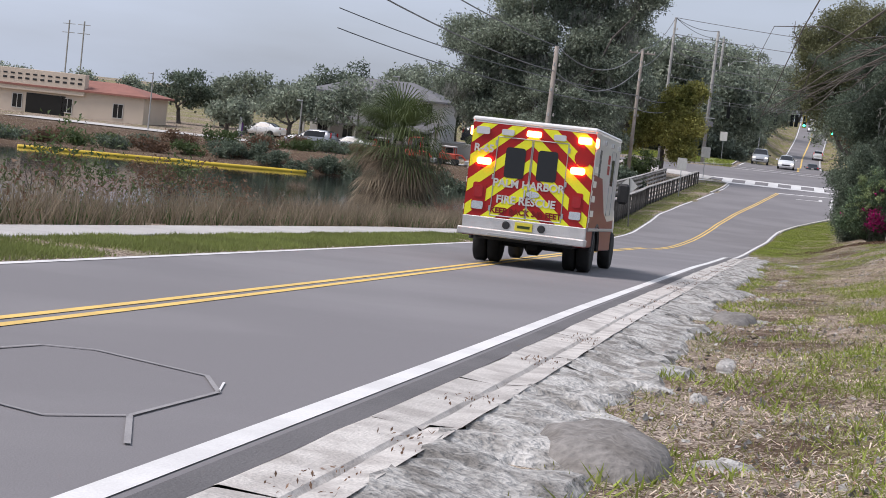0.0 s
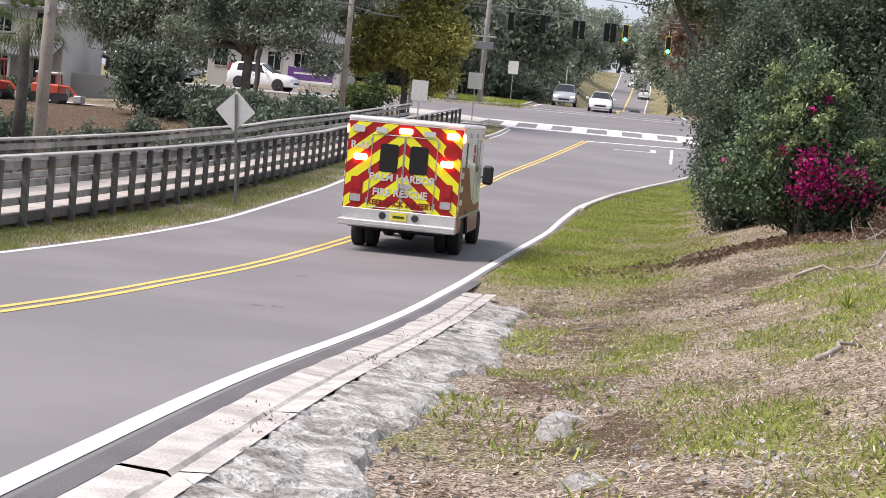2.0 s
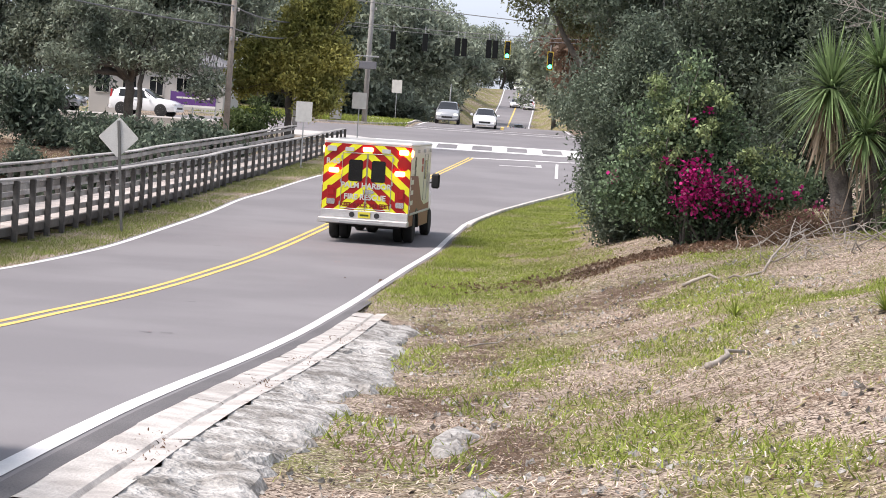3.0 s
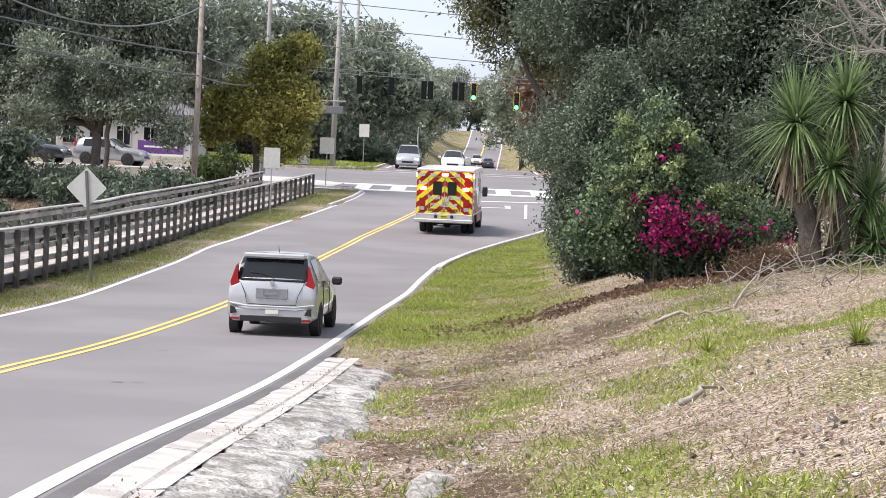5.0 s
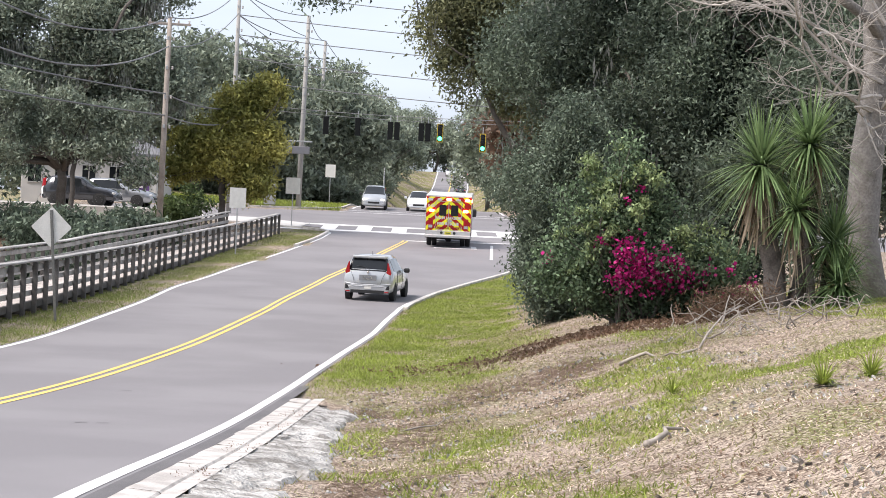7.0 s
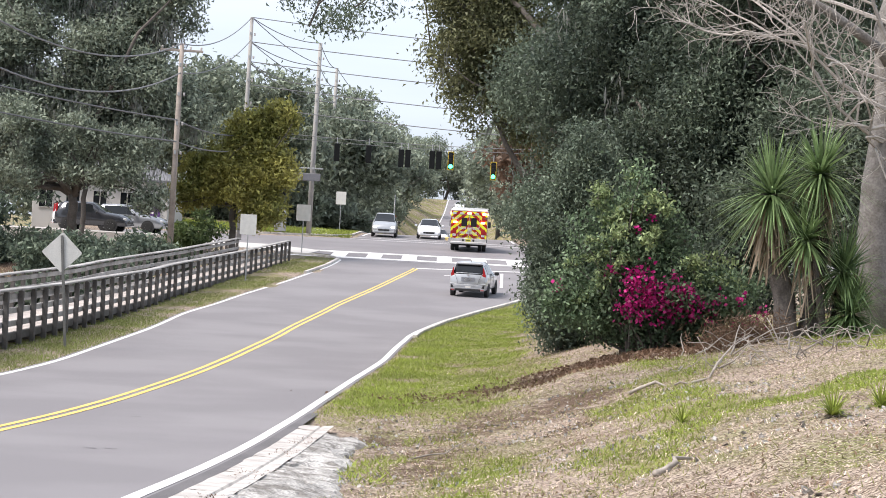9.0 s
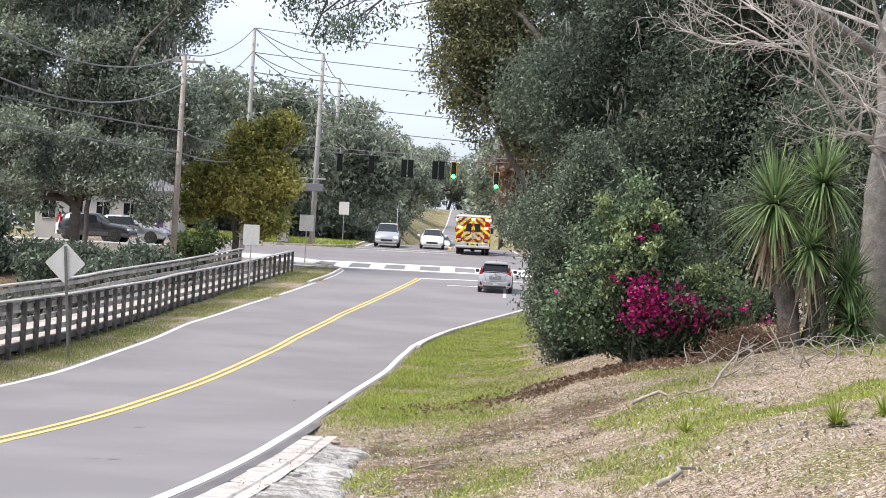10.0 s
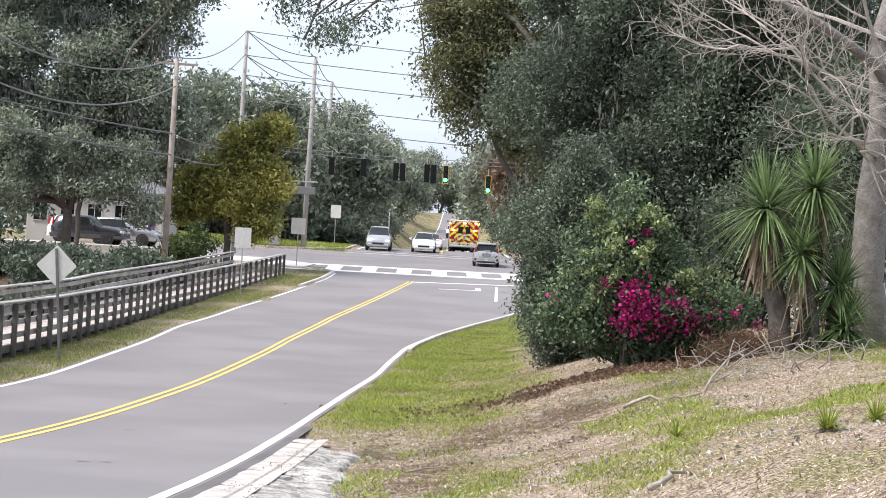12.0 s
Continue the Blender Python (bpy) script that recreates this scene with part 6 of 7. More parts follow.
def build_trees():
    # the great dark oaks beside the road on the right, a wall of leaves down to the ground
    build_tree("live_oak", "massive dark green live oak with foliage to the ground", 8.7, 57, 13.0,
               [(-4.4, -1.0, 2.6, 2.3, 2.2, 2.6), (-4.6, -0.5, 6.0, 2.3, 2.4, 2.6), (-2.2, -2.2, 4.4, 2.6, 2.2, 3.0), (-1.8, -2.0, 8.4, 3.0, 2.8, 2.6), (1.5, -2.5, 6.0, 3.0, 2.5, 3.4), (1.0, -1.5, 10.5, 3.6, 3.0, 2.4),
                (-3.6, 0.0, 9.6, 2.6, 2.6, 2.0), (4.6, -2.5, 5.0, 2.6, 2.4, 3.6), (-1.0, -3.0, 1.6, 2.4, 1.6, 1.5), (-2.0, -4.4, 5.2, 1.8, 1.4, 2.4), (-1.2, -4.2, 8.4, 1.8, 1.4, 1.8), (0.4, -4.6, 3.6, 1.7, 1.3, 2.0), (1.4, -4.4, 6.6, 1.6, 1.3, 1.6)],
               "leaf_oak", 41, 6800, 60, 0.32, 0.064, 0.55, moss=160)
    build_tree("live_oak", "massive dark green live oak with foliage to the ground", 13.5, 50, 14.0,
               [(-2.4, -1.0, 5.0, 2.6, 2.2, 3.2), (-1.5, 0, 9.5, 3.2, 3.0, 2.8), (2.0, -1.0, 6.0, 3.0, 2.6, 4.0), (-4.8, 0.8, 2.0, 1.8, 1.5, 1.8), (-5.6, 1.2, 1.4, 1.6, 1.2, 1.5), (-3.0, 0.4, 1.6, 1.6, 1.2, 1.6)],
               "leaf_oak", 42, 1700, 60, 0.34, 0.066, 0.5, bark="bark_grey")
    build_tree("roadside_oak", "tall oak with a thinner yellowish outer crown leaning over the road", 6.8, 70, 15.0,
               [(-6.0, 0, 12.6, 1.7, 2.0, 1.5), (-5.6, 0.5, 9.9, 0.9, 1.2, 1.0), (-4.2, 0, 13.8, 2.2, 2.2, 1.8), (-2.0, 0, 11.0, 3.0, 2.6, 2.6), (-2.6, 0.2, 7.0, 1.6, 1.6, 1.8), (0.5, 0, 8.0, 3.0, 2.6, 3.6),
                (-7.0, 0, 10.4, 1.1, 1.2, 1.1), (-6.3, 0.3, 8.9, 1.1, 1.2, 1.0), (-5.2, 0, 7.8, 1.2, 1.2, 1.1), (-6.2, 0.2, 11.8, 1.5, 1.5, 1.1), (-4.6, 0, 10.2, 1.7, 1.6, 1.6), (-3.8, 0, 8.2, 1.5, 1.5, 1.5)],
               "leaf_olive", 43, 3400, 44, 0.32, 0.075, 0.45, droop=0.6, moss=90)
    build_tree("oak_thicket", "dense dark green oak shoots growing from the ground", 3.0, 46.5, 5.5,
               [(-0.25, 0, 1.2, 0.8, 0.9, 1.2), (-0.2, 0, 2.9, 0.95, 0.9, 1.3), (0.45, 0.2, 4.2, 1.0, 1.0, 1.2), (0.7, 0, 2.0, 1.0, 0.9, 1.6), (0.3, -0.4, 0.7, 0.9, 0.8, 0.7)],
               "leaf_oak", 48, 1300, 48, 0.2, 0.048, 0.1, fork=0.2, hollow=0.35, category="shrub")
    # a bough that hangs into the top of the view over the road
    build_tree("overhanging_bough_tree", "oak with a long bough hanging over the road", 9.5, 33, 12.5,
               [(-11.0, -1.0, 5.15, 0.6, 0.7, 0.35), (-11.6, -1.0, 4.98, 0.45, 0.5, 0.35), (-12.0, -1.0, 5.3, 0.4, 0.4, 0.3), (-10.3, -0.8, 6.1, 0.8, 0.8, 0.4), (-8.4, -0.6, 8.2, 1.2, 1.0, 0.5), (-4, 0, 10.4, 2.4, 1.6, 1.0), (0, 0, 10.6, 3, 3, 1.4)],
               "leaf_oak", 44, 1000, 22, 0.16, 0.038, 0.16, fork=0.98, droop=1.0)
    build_bougainvillea()
    build_yucca()
    bare_tree(9.15, 40.0, 8.0, 51)
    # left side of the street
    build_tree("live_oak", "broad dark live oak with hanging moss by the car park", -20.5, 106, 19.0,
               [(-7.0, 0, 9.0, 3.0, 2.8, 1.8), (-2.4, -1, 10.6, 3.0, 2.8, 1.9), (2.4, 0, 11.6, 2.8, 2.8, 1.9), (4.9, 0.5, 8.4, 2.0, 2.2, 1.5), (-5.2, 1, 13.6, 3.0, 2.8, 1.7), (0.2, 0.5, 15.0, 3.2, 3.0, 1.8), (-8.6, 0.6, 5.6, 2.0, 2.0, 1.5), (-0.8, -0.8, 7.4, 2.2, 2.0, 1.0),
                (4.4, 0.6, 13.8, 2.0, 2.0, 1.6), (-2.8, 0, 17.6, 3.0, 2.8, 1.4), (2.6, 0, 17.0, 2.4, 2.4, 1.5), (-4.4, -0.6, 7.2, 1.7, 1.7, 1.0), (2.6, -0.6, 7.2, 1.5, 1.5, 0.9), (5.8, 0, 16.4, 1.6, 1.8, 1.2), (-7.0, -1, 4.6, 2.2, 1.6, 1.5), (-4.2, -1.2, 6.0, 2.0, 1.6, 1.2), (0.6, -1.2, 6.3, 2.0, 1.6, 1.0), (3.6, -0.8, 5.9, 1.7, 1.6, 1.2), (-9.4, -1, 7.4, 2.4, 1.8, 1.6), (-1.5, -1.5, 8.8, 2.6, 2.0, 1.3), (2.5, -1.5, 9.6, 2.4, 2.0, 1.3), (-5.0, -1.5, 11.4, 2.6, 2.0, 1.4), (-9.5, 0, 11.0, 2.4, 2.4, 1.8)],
               "leaf_oak_haze", 45, 7600, 28, 0.46, 0.125, 0.28, moss=1800, hollow=0.35, fork=0.18)
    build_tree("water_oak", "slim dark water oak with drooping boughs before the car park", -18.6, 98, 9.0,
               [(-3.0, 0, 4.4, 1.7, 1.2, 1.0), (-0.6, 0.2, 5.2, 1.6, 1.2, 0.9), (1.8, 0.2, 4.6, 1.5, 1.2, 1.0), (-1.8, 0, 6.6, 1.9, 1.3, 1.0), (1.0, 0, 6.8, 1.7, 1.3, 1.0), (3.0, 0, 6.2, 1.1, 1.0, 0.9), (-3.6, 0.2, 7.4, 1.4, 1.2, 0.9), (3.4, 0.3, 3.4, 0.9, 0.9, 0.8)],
               "leaf_oak_haze", 49, 560, 34, 0.26, 0.10, 0.14, fork=0.45)
    build_tree("golden_tree", "bushy yellow-green tree at the roadside", -11.8, 108, 8.2,
               [(2.4, 0, 7.9, 0.9, 1.0, 0.7), (0.9, 0, 6.6, 1.5, 1.5, 1.3), (-1.3, 0, 4.9, 1.7, 1.6, 1.3), (1.9, 0, 5.2, 1.3, 1.4, 1.2), (0.2, 0, 3.9, 1.6, 1.5, 1.2), (1.7, 0.2, 7.2, 0.9, 1.0, 0.8), (-2.2, 0, 3.4, 1.2, 1.2, 1.0), (1.3, -0.2, 2.8, 1.2, 1.2, 0.9)],
               "leaf_gold", 46, 1900, 26, 0.30, 0.12, 0.2)
    build_tree("roadside_shrub", "low bright green shrub by the boardwalk end", -13.2, 103, 2.6,
               [(0, 0, 1.2, 1.0, 1.0, 1.0), (-0.9, 0, 1.0, 0.9, 0.8, 0.9)], "leaf_mid", 47, 200, 22, 0.22, 0.11, 0.08, category="shrub")
    for k, (x, y, w, h) in enumerate(((-14.5, 92, 2.4, 1.7), (-17.5, 90, 3.0, 1.85), (-20.5, 94, 3.0, 2.0), (-22.8, 92, 2.4, 4.6), (-14.6, 84, 2.0, 1.6), (-15.2, 76, 2.2, 1.7), (-14.8, 70, 2.0, 1.5))):
        build_tree("undergrowth", "dark tangled shrubs along the bank", x, y, h, [(0, 0, h * 0.4, w * 0.7, 1.4, h * 0.5), (w * 0.5, 0, h * 0.3, w * 0.5, 1.2, h * 0.4)], "leaf_oak", 60 + k, 260, 22, 0.28, 0.14, 0.08, category="shrub")
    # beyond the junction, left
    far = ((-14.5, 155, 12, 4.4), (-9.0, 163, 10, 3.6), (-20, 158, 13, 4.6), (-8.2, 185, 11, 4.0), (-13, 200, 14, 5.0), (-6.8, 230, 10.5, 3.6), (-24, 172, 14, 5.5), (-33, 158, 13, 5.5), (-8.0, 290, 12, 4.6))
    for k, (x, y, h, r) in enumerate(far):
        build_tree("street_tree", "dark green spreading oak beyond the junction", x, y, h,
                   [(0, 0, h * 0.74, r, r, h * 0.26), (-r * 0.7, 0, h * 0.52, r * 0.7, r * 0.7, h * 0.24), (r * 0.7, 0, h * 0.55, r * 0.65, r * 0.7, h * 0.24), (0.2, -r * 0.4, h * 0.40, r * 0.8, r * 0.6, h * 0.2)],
                   "leaf_oak_haze", 80 + k, 620, 22, 0.50, 0.24, 0.35, fork=0.25)
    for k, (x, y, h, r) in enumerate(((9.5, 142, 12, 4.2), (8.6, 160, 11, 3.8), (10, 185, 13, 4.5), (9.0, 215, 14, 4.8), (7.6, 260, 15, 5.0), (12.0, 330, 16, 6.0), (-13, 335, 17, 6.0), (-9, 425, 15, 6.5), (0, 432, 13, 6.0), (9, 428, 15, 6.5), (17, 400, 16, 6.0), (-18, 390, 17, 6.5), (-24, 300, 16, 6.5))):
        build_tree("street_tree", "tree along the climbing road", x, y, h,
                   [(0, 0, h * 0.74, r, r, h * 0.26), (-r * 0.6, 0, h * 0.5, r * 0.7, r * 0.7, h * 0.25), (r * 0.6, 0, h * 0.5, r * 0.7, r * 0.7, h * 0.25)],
                   "leaf_oak_haze" if k != 0 else "leaf_brown", 100 + k, 460, 22, 0.55, 0.26, 0.3)
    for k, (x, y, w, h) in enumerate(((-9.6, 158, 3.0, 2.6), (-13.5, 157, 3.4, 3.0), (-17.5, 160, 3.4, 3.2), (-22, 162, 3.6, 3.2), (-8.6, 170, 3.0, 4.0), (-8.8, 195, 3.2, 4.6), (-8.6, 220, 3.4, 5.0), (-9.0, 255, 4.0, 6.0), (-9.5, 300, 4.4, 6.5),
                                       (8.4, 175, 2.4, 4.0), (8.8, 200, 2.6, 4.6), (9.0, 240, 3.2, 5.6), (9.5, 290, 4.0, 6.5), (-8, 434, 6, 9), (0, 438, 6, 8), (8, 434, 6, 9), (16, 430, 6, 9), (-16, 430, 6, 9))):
        build_tree("hedge_shrub", "dark green shrub mass beside the far road", x, y, h, [(0, 0, h * 0.4, w * 0.7, 1.8, h * 0.5), (w * 0.5, 0, h * 0.32, w * 0.6, 1.6, h * 0.4), (-w * 0.4, 0, h * 0.55, w * 0.5, 1.6, h * 0.45)], "leaf_oak_haze", 260 + k, 300, 20, 0.40, 0.22, 0.1, category="shrub")
    palm(-7.6, 205, 3.6, 120, False, "palm", n=24, frond=1.8)


build_trees()
# ---------- the far side of the pond, car park and houses ----------
def window_set(parent, x, y, z, w, h, name="window"):
    fr = Shape()
    for a, b, c, d in ((x - w / 2 - 0.06, z - 0.06, x + w / 2 + 0.06, z), (x - w / 2 - 0.06, z + h, x + w / 2 + 0.06, z + h + 0.06), (x - w / 2 - 0.06, z, x - w / 2, z + h), (x + w / 2, z, x + w / 2 + 0.06, z + h), (x - 0.025, z, x + 0.025, z + h)):
        fr.box(a, y - 0.06, b, c, y, d, 0.005)
    q = part(name, fr, MAT["stucco"], parent, "white window frame")
    part("pane", Shape().box(x - w / 2, y - 0.02, z, x + w / 2, y + 0.02, z + h, 0.003), MAT["glass_dark"], q)


def house(name, label, x0, x1, y, z, h, depth, wall, roof, floors, n, porch=False, pitch=1.6):
    b = holder(name, label, "house", Matrix.Translation((0, y, z)))
    part("wall", Shape().box(x0, 0, -1.0, x1, depth, h, 0.03), MAT[wall], b)
    o = 0.5
    xm = (x0 + x1) / 2
    r = Shape()
    inset = min(depth / 2, (x1 - x0) * 0.3)
    v = [(x0 - o, -o, h), (x1 + o, -o, h), (x1 + o, depth + o, h), (x0 - o, depth + o, h), (x0 + inset, depth / 2, h + pitch), (x1 - inset, depth / 2, h + pitch)]
    v += [(p[0], p[1], p[2] - 0.18) for p in v[:4]]
    r.add(v, [(0, 1, 5, 4), (1, 2, 5), (2, 3, 4, 5), (3, 0, 4), (0, 6, 7, 1), (1, 7, 8, 2), (2, 8, 9, 3), (3, 9, 6, 0), (6, 9, 8, 7)])
    part("roof", r, MAT[roof], b, "hipped shingle roof")
    for f in range(floors):
        for i in range(n):
            window_set(b, x0 + (i + 0.5) * (x1 - x0) / n, -0.02, f * 2.7 + 0.9, 0.95, 1.3)
    if porch:
        s = Shape()
        s.add([(x0, -2.6, 2.25), (x1, -2.6, 2.25), (x1, 0.0, 3.1), (x0, 0.0, 3.1), (x0, -2.6, 2.10), (x1, -2.6, 2.10), (x1, 0.0, 2.95), (x0, 0.0, 2.95)], [(0, 1, 2, 3), (4, 7, 6, 5), (0, 4, 5, 1), (1, 5, 6, 2), (0, 3, 7, 4)])
        part("porch_roof", s, MAT["roof_grey"], b, "grey metal porch roof")
        k = int((x1 - x0) / 2.4)
        for i in range(k + 1):
            part("porch_post", Shape().box(x0 + i * (x1 - x0) / k - 0.08, -2.5, -0.5, x0 + i * (x1 - x0) / k + 0.08, -2.34, 2.12, 0.01), MAT["stucco"], b)
    return b


def machine(x, y, label, tall):
    """A small red compact loader: tracks, body, cage and arm."""
    z = float(land(x, y))
    m = holder("loader", label, "machine", Matrix.Translation((x, y, z)))
    for s in (-0.6, 0.6):
        t = Shape()
        t.tube([(s, -0.7, 0.28), (s, 0.7, 0.28)], 0.28, 12)
        part("track", t, MAT["black"], m)
    part("body", Shape().box(-0.75, -0.7, 0.45, 0.75, 0.7, 1.0, 0.08), MAT["machine_red"], m)
    for a in (-0.55, 0.55):
        for b in (-0.5, 0.5):
            part("cage_post", Shape().tube([(a, b, 0.9), (a * 0.9, b * 0.9, tall)], 0.05, 6), MAT["machine_red"], m)
    part("canopy", Shape().box(-0.62, -0.6, tall, 0.62, 0.6, tall + 0.12, 0.04), MAT["stucco" if tall < 1.8 else "machine_red"], m)
    part("seat", Shape().box(-0.3, -0.1, 0.95, 0.3, 0.4, 1.45, 0.06), MAT["black"], m)
    part("arm", Shape().tube([(0.7, -0.5, 0.9), (1.2, -0.5, 0.9), (1.7, -0.5, 0.4)], 0.08, 6), MAT["machine_red"], m)
    part("bucket", Shape().box(1.55, -0.8, 0.1, 2.0, 0.0, 0.5, 0.05), MAT["galv"], m)


def build_far_side():
    house("white_house", "white two-storey house with grey porch roof behind the pond", -46, -33.5, 114, float(land(-38, 114)), 5.2, 9, "stucco", "roof_grey", 2, 5, True)
    house("white_house", "pale house with tall windows seen under the oak", -29.5, -19.8, 137, 3.4, 3.2, 8, "stucco", "roof_grey", 1, 5, False, 1.6)
    h = house("tan_building", "tan flat-fronted building with square openings and a red roof", -77.5, -62, 112, float(land(-66, 112)) - 0.5, 3.2, 7, "stucco_tan", "roof_red", 1, 3, False, 1.0)
    par = part("parapet", Shape().box(-77.6, -0.4, 2.6, -68.0, 0.6, 4.7, 0.03), MAT["stucco_tan"], h)
    for i in range(12):
        for j in range(2):
            part("opening", Shape().box(-77.2 + i * 0.77, -0.43, 3.65 + 0.46 * j, -76.78 + i * 0.77, -0.38, 3.85 + 0.42 * j, 0.005), MAT["black"], par)
    part("shopfront", Shape().box(-74.0, -0.08, 0.4, -70.0, 0.05, 2.4, 0.02), MAT["glass_dark"], h)
    # banner beside the car park
    bz = 2.75
    bn = holder("banner", "purple banner with pale plain bars along a fence", "banner", Matrix.Translation((-20.2, 126, bz + 0.95)))
    part("cloth", Shape().box(-1.5, -0.02, 0.0, 1.5, 0.02, 0.85, 0.005), MAT["purple"], bn)
    part("bar", Shape().box(-1.1, -0.03, 0.40, 1.1, -0.021, 0.52, 0.001), MAT["sign_face"], bn)
    for x in (-1.5, 0, 1.5):
        part("post", Shape().box(x - 0.04, 0.03, -2.2, x + 0.04, 0.10, 0.95, 0.01), MAT["galv"], bn)
    part("hem", Shape().box(-1.5, -0.02, -0.14, 1.5, 0.02, 0.0, 0.004), MAT["sign_face"], bn)
    # loaders and cars on the far bank
    machine(-35.2, 97, "small red tracked loader with a pale canopy", 1.6)
    machine(-32.2, 97, "small red tracked loader with a tall red cage", 2.0)
    machine(-29.4, 98, "small red tracked loader beside the pond", 1.5)
    pz = float(land(-45, 100)) + 0.05
    slab("car_park", [[(-70, 97.5, pz), (-70, 107, pz)], [(-27, 98.5, pz), (-27, 107, pz)]], MAT["walkway"], "pale paved car park on the far bank", category="car park")
    thing("car_lot", Shape().box(-34, 116.2, 1.2, -15.8, 127.5, 2.85, 0.05), MAT["walkway"], "raised pale paved parking lot under the oak", "car park", kind="structure")
    for x, y, r, kind, paint, lab in ((-37.5, 100, 80, "sedan", "silver", "silver saloon parked on the far bank"), (-40.5, 98.5, 80, "suv", "car_grey", "grey estate parked on the far bank"),
                                   (-24.4, 125, 258, "suv", "car_white", "white car parked behind the others"), (-50.0, 116, 80, "sedan", "car_white", "white saloon parked by the trees")):
        c = build_car(kind, paint, lab)
        c.matrix_basis = pose(x, y, 2.86 if 117 < y < 130 else float(land(x, y)) + 0.02, rz=r)
    # floating boom along the far shore
    bm = Shape().tube([(-58.5 + i * 1.3, 74.0 + i * 0.85 + 0.3 * math.sin(i), POND_Z + 0.06) for i in range(16)], 0.17, 8)
    thing("floating_boom", bm, MAT["boom_yellow"], "long yellow floating boom along the far shore", "boom", smooth=True)
    # blue and white stand
    bl = holder("feather_flag", "blue and white feather flag stuck in the ground", "flag", Matrix.Translation((-51.5, 109, float(land(-51.5, 109)))))
    part("pole", Shape().tube([(0, 0, -0.2), (0, 0, 1.9)], 0.02, 5), MAT["galv"], bl)
    part("cloth", Shape().prism([(0.02, 0.15), (0.35, 0.1), (0.40, 1.2), (0.2, 1.8), (0.02, 1.9)], 0.01, rear_pose(0)), MAT["car_white"], bl)
    part("blue_band", Shape().prism([(0.22, 0.12), (0.36, 0.1), (0.41, 1.2), (0.24, 1.6)], 0.012, rear_pose(-0.004)), MAT["purple"], bl)
    # trees behind the far bank
    row = [(-90, 130, 4.6), (-83, 128, 4.4), (-76, 131, 4.2), (-69, 128, 4.4), (-64, 129, 5.4), (-60, 132, 5.2), (-56, 128, 6.0), (-51, 131, 6.8), (-46, 128, 8.0), (-42, 132, 8.4), (-38, 128, 9.2), (-34.5, 131, 8.6), (-31, 128, 8.0), (-40, 108, 6.6), (-46.5, 108, 6.0), (-53, 110, 3.4)]
    for k, (x, y, h) in enumerate(row):
        r = h * 0.42
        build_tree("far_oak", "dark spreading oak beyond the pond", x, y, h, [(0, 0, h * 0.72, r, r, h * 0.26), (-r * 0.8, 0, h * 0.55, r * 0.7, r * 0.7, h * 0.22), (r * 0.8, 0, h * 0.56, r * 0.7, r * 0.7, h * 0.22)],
                   "leaf_oak_haze" if k % 4 else "leaf_oak", 140 + k, 300, 20, 0.34, 0.16, 0.22, fork=0.28)
    # lamp posts and masts
    for x, y, h in ((-33.0, 91, 7.4), (-43.6, 101, 4.4), (-57.6, 101, 5.4)):
        p = holder("lamp_post", "slim grey lamp post by the pond", "lamp post", Matrix.Translation((x, y, max(float(land(x, y)), POND_Z) - 0.2)))
        part("mast", Shape().tube([(0, 0, -0.8), (0, 0, h)], [0.08, 0.05], 8), MAT["pole_grey"], p)
        part("head", Shape().box(-0.5, -0.06, h - 0.15, 0.06, 0.06, h - 0.05, 0.02), MAT["galv"], p)
    for x in (-91.3, -89.3):
        t = holder("lattice_mast", "slender power mast above distant trees", "mast", Matrix.Translation((x, 165, 0)))
        part("mast", Shape().tube([(0, 0, 0), (0, 0, 12.2)], 0.10, 6), MAT["pole_grey"], t)
        for z in (10.6, 11.7):
            part("crossarm", Shape().box(-0.8, -0.05, z, 0.8, 0.05, z + 0.08, 0.01), MAT["pole_grey"], t)
    palm(-17.2, 17.0, 4.3, 121, True, "palm", base=-0.1, n=84, frond=2.9)
    palm(-20.8, 66, 4.2, 122, False, "palm", base=0.4, n=40, frond=2.2)
    # far bank undergrowth along the water
    for k in range(26):
        u = (k // 2) / 12
        o = (k % 2) * 2.6
        x, y = -62 + u * 32 - 0.52 * o, 79 + u * 19 + 0.85 * o
        build_tree("bank_shrub", "low shrub on the pond bank", x - 1.0, y + 0.8, 1.3, [(0, 0, 0.5, 1.5, 1.0, 0.55), (0.9, 0.2, 0.45, 0.9, 0.8, 0.5)], ("leaf_oak", "leaf_mid", "leaf_brown")[k % 3], 160 + k, 80, 18, 0.18, 0.10, 0.05, category="shrub")
    for k in range(16):
        x, y = -46 + k * 1.95, 88.0 + 0.9 * math.sin(k * 1.7)
        build_tree("bank_shrub", "low dark shrub on the pond bank", x, y, 1.5, [(0, 0, 0.5, 1.3, 0.9, 0.6), (0.5, 0.3, 0.8, 0.7, 0.7, 0.5)], "leaf_oak", 360 + k, 110, 18, 0.16, 0.10, 0.05, category="shrub")


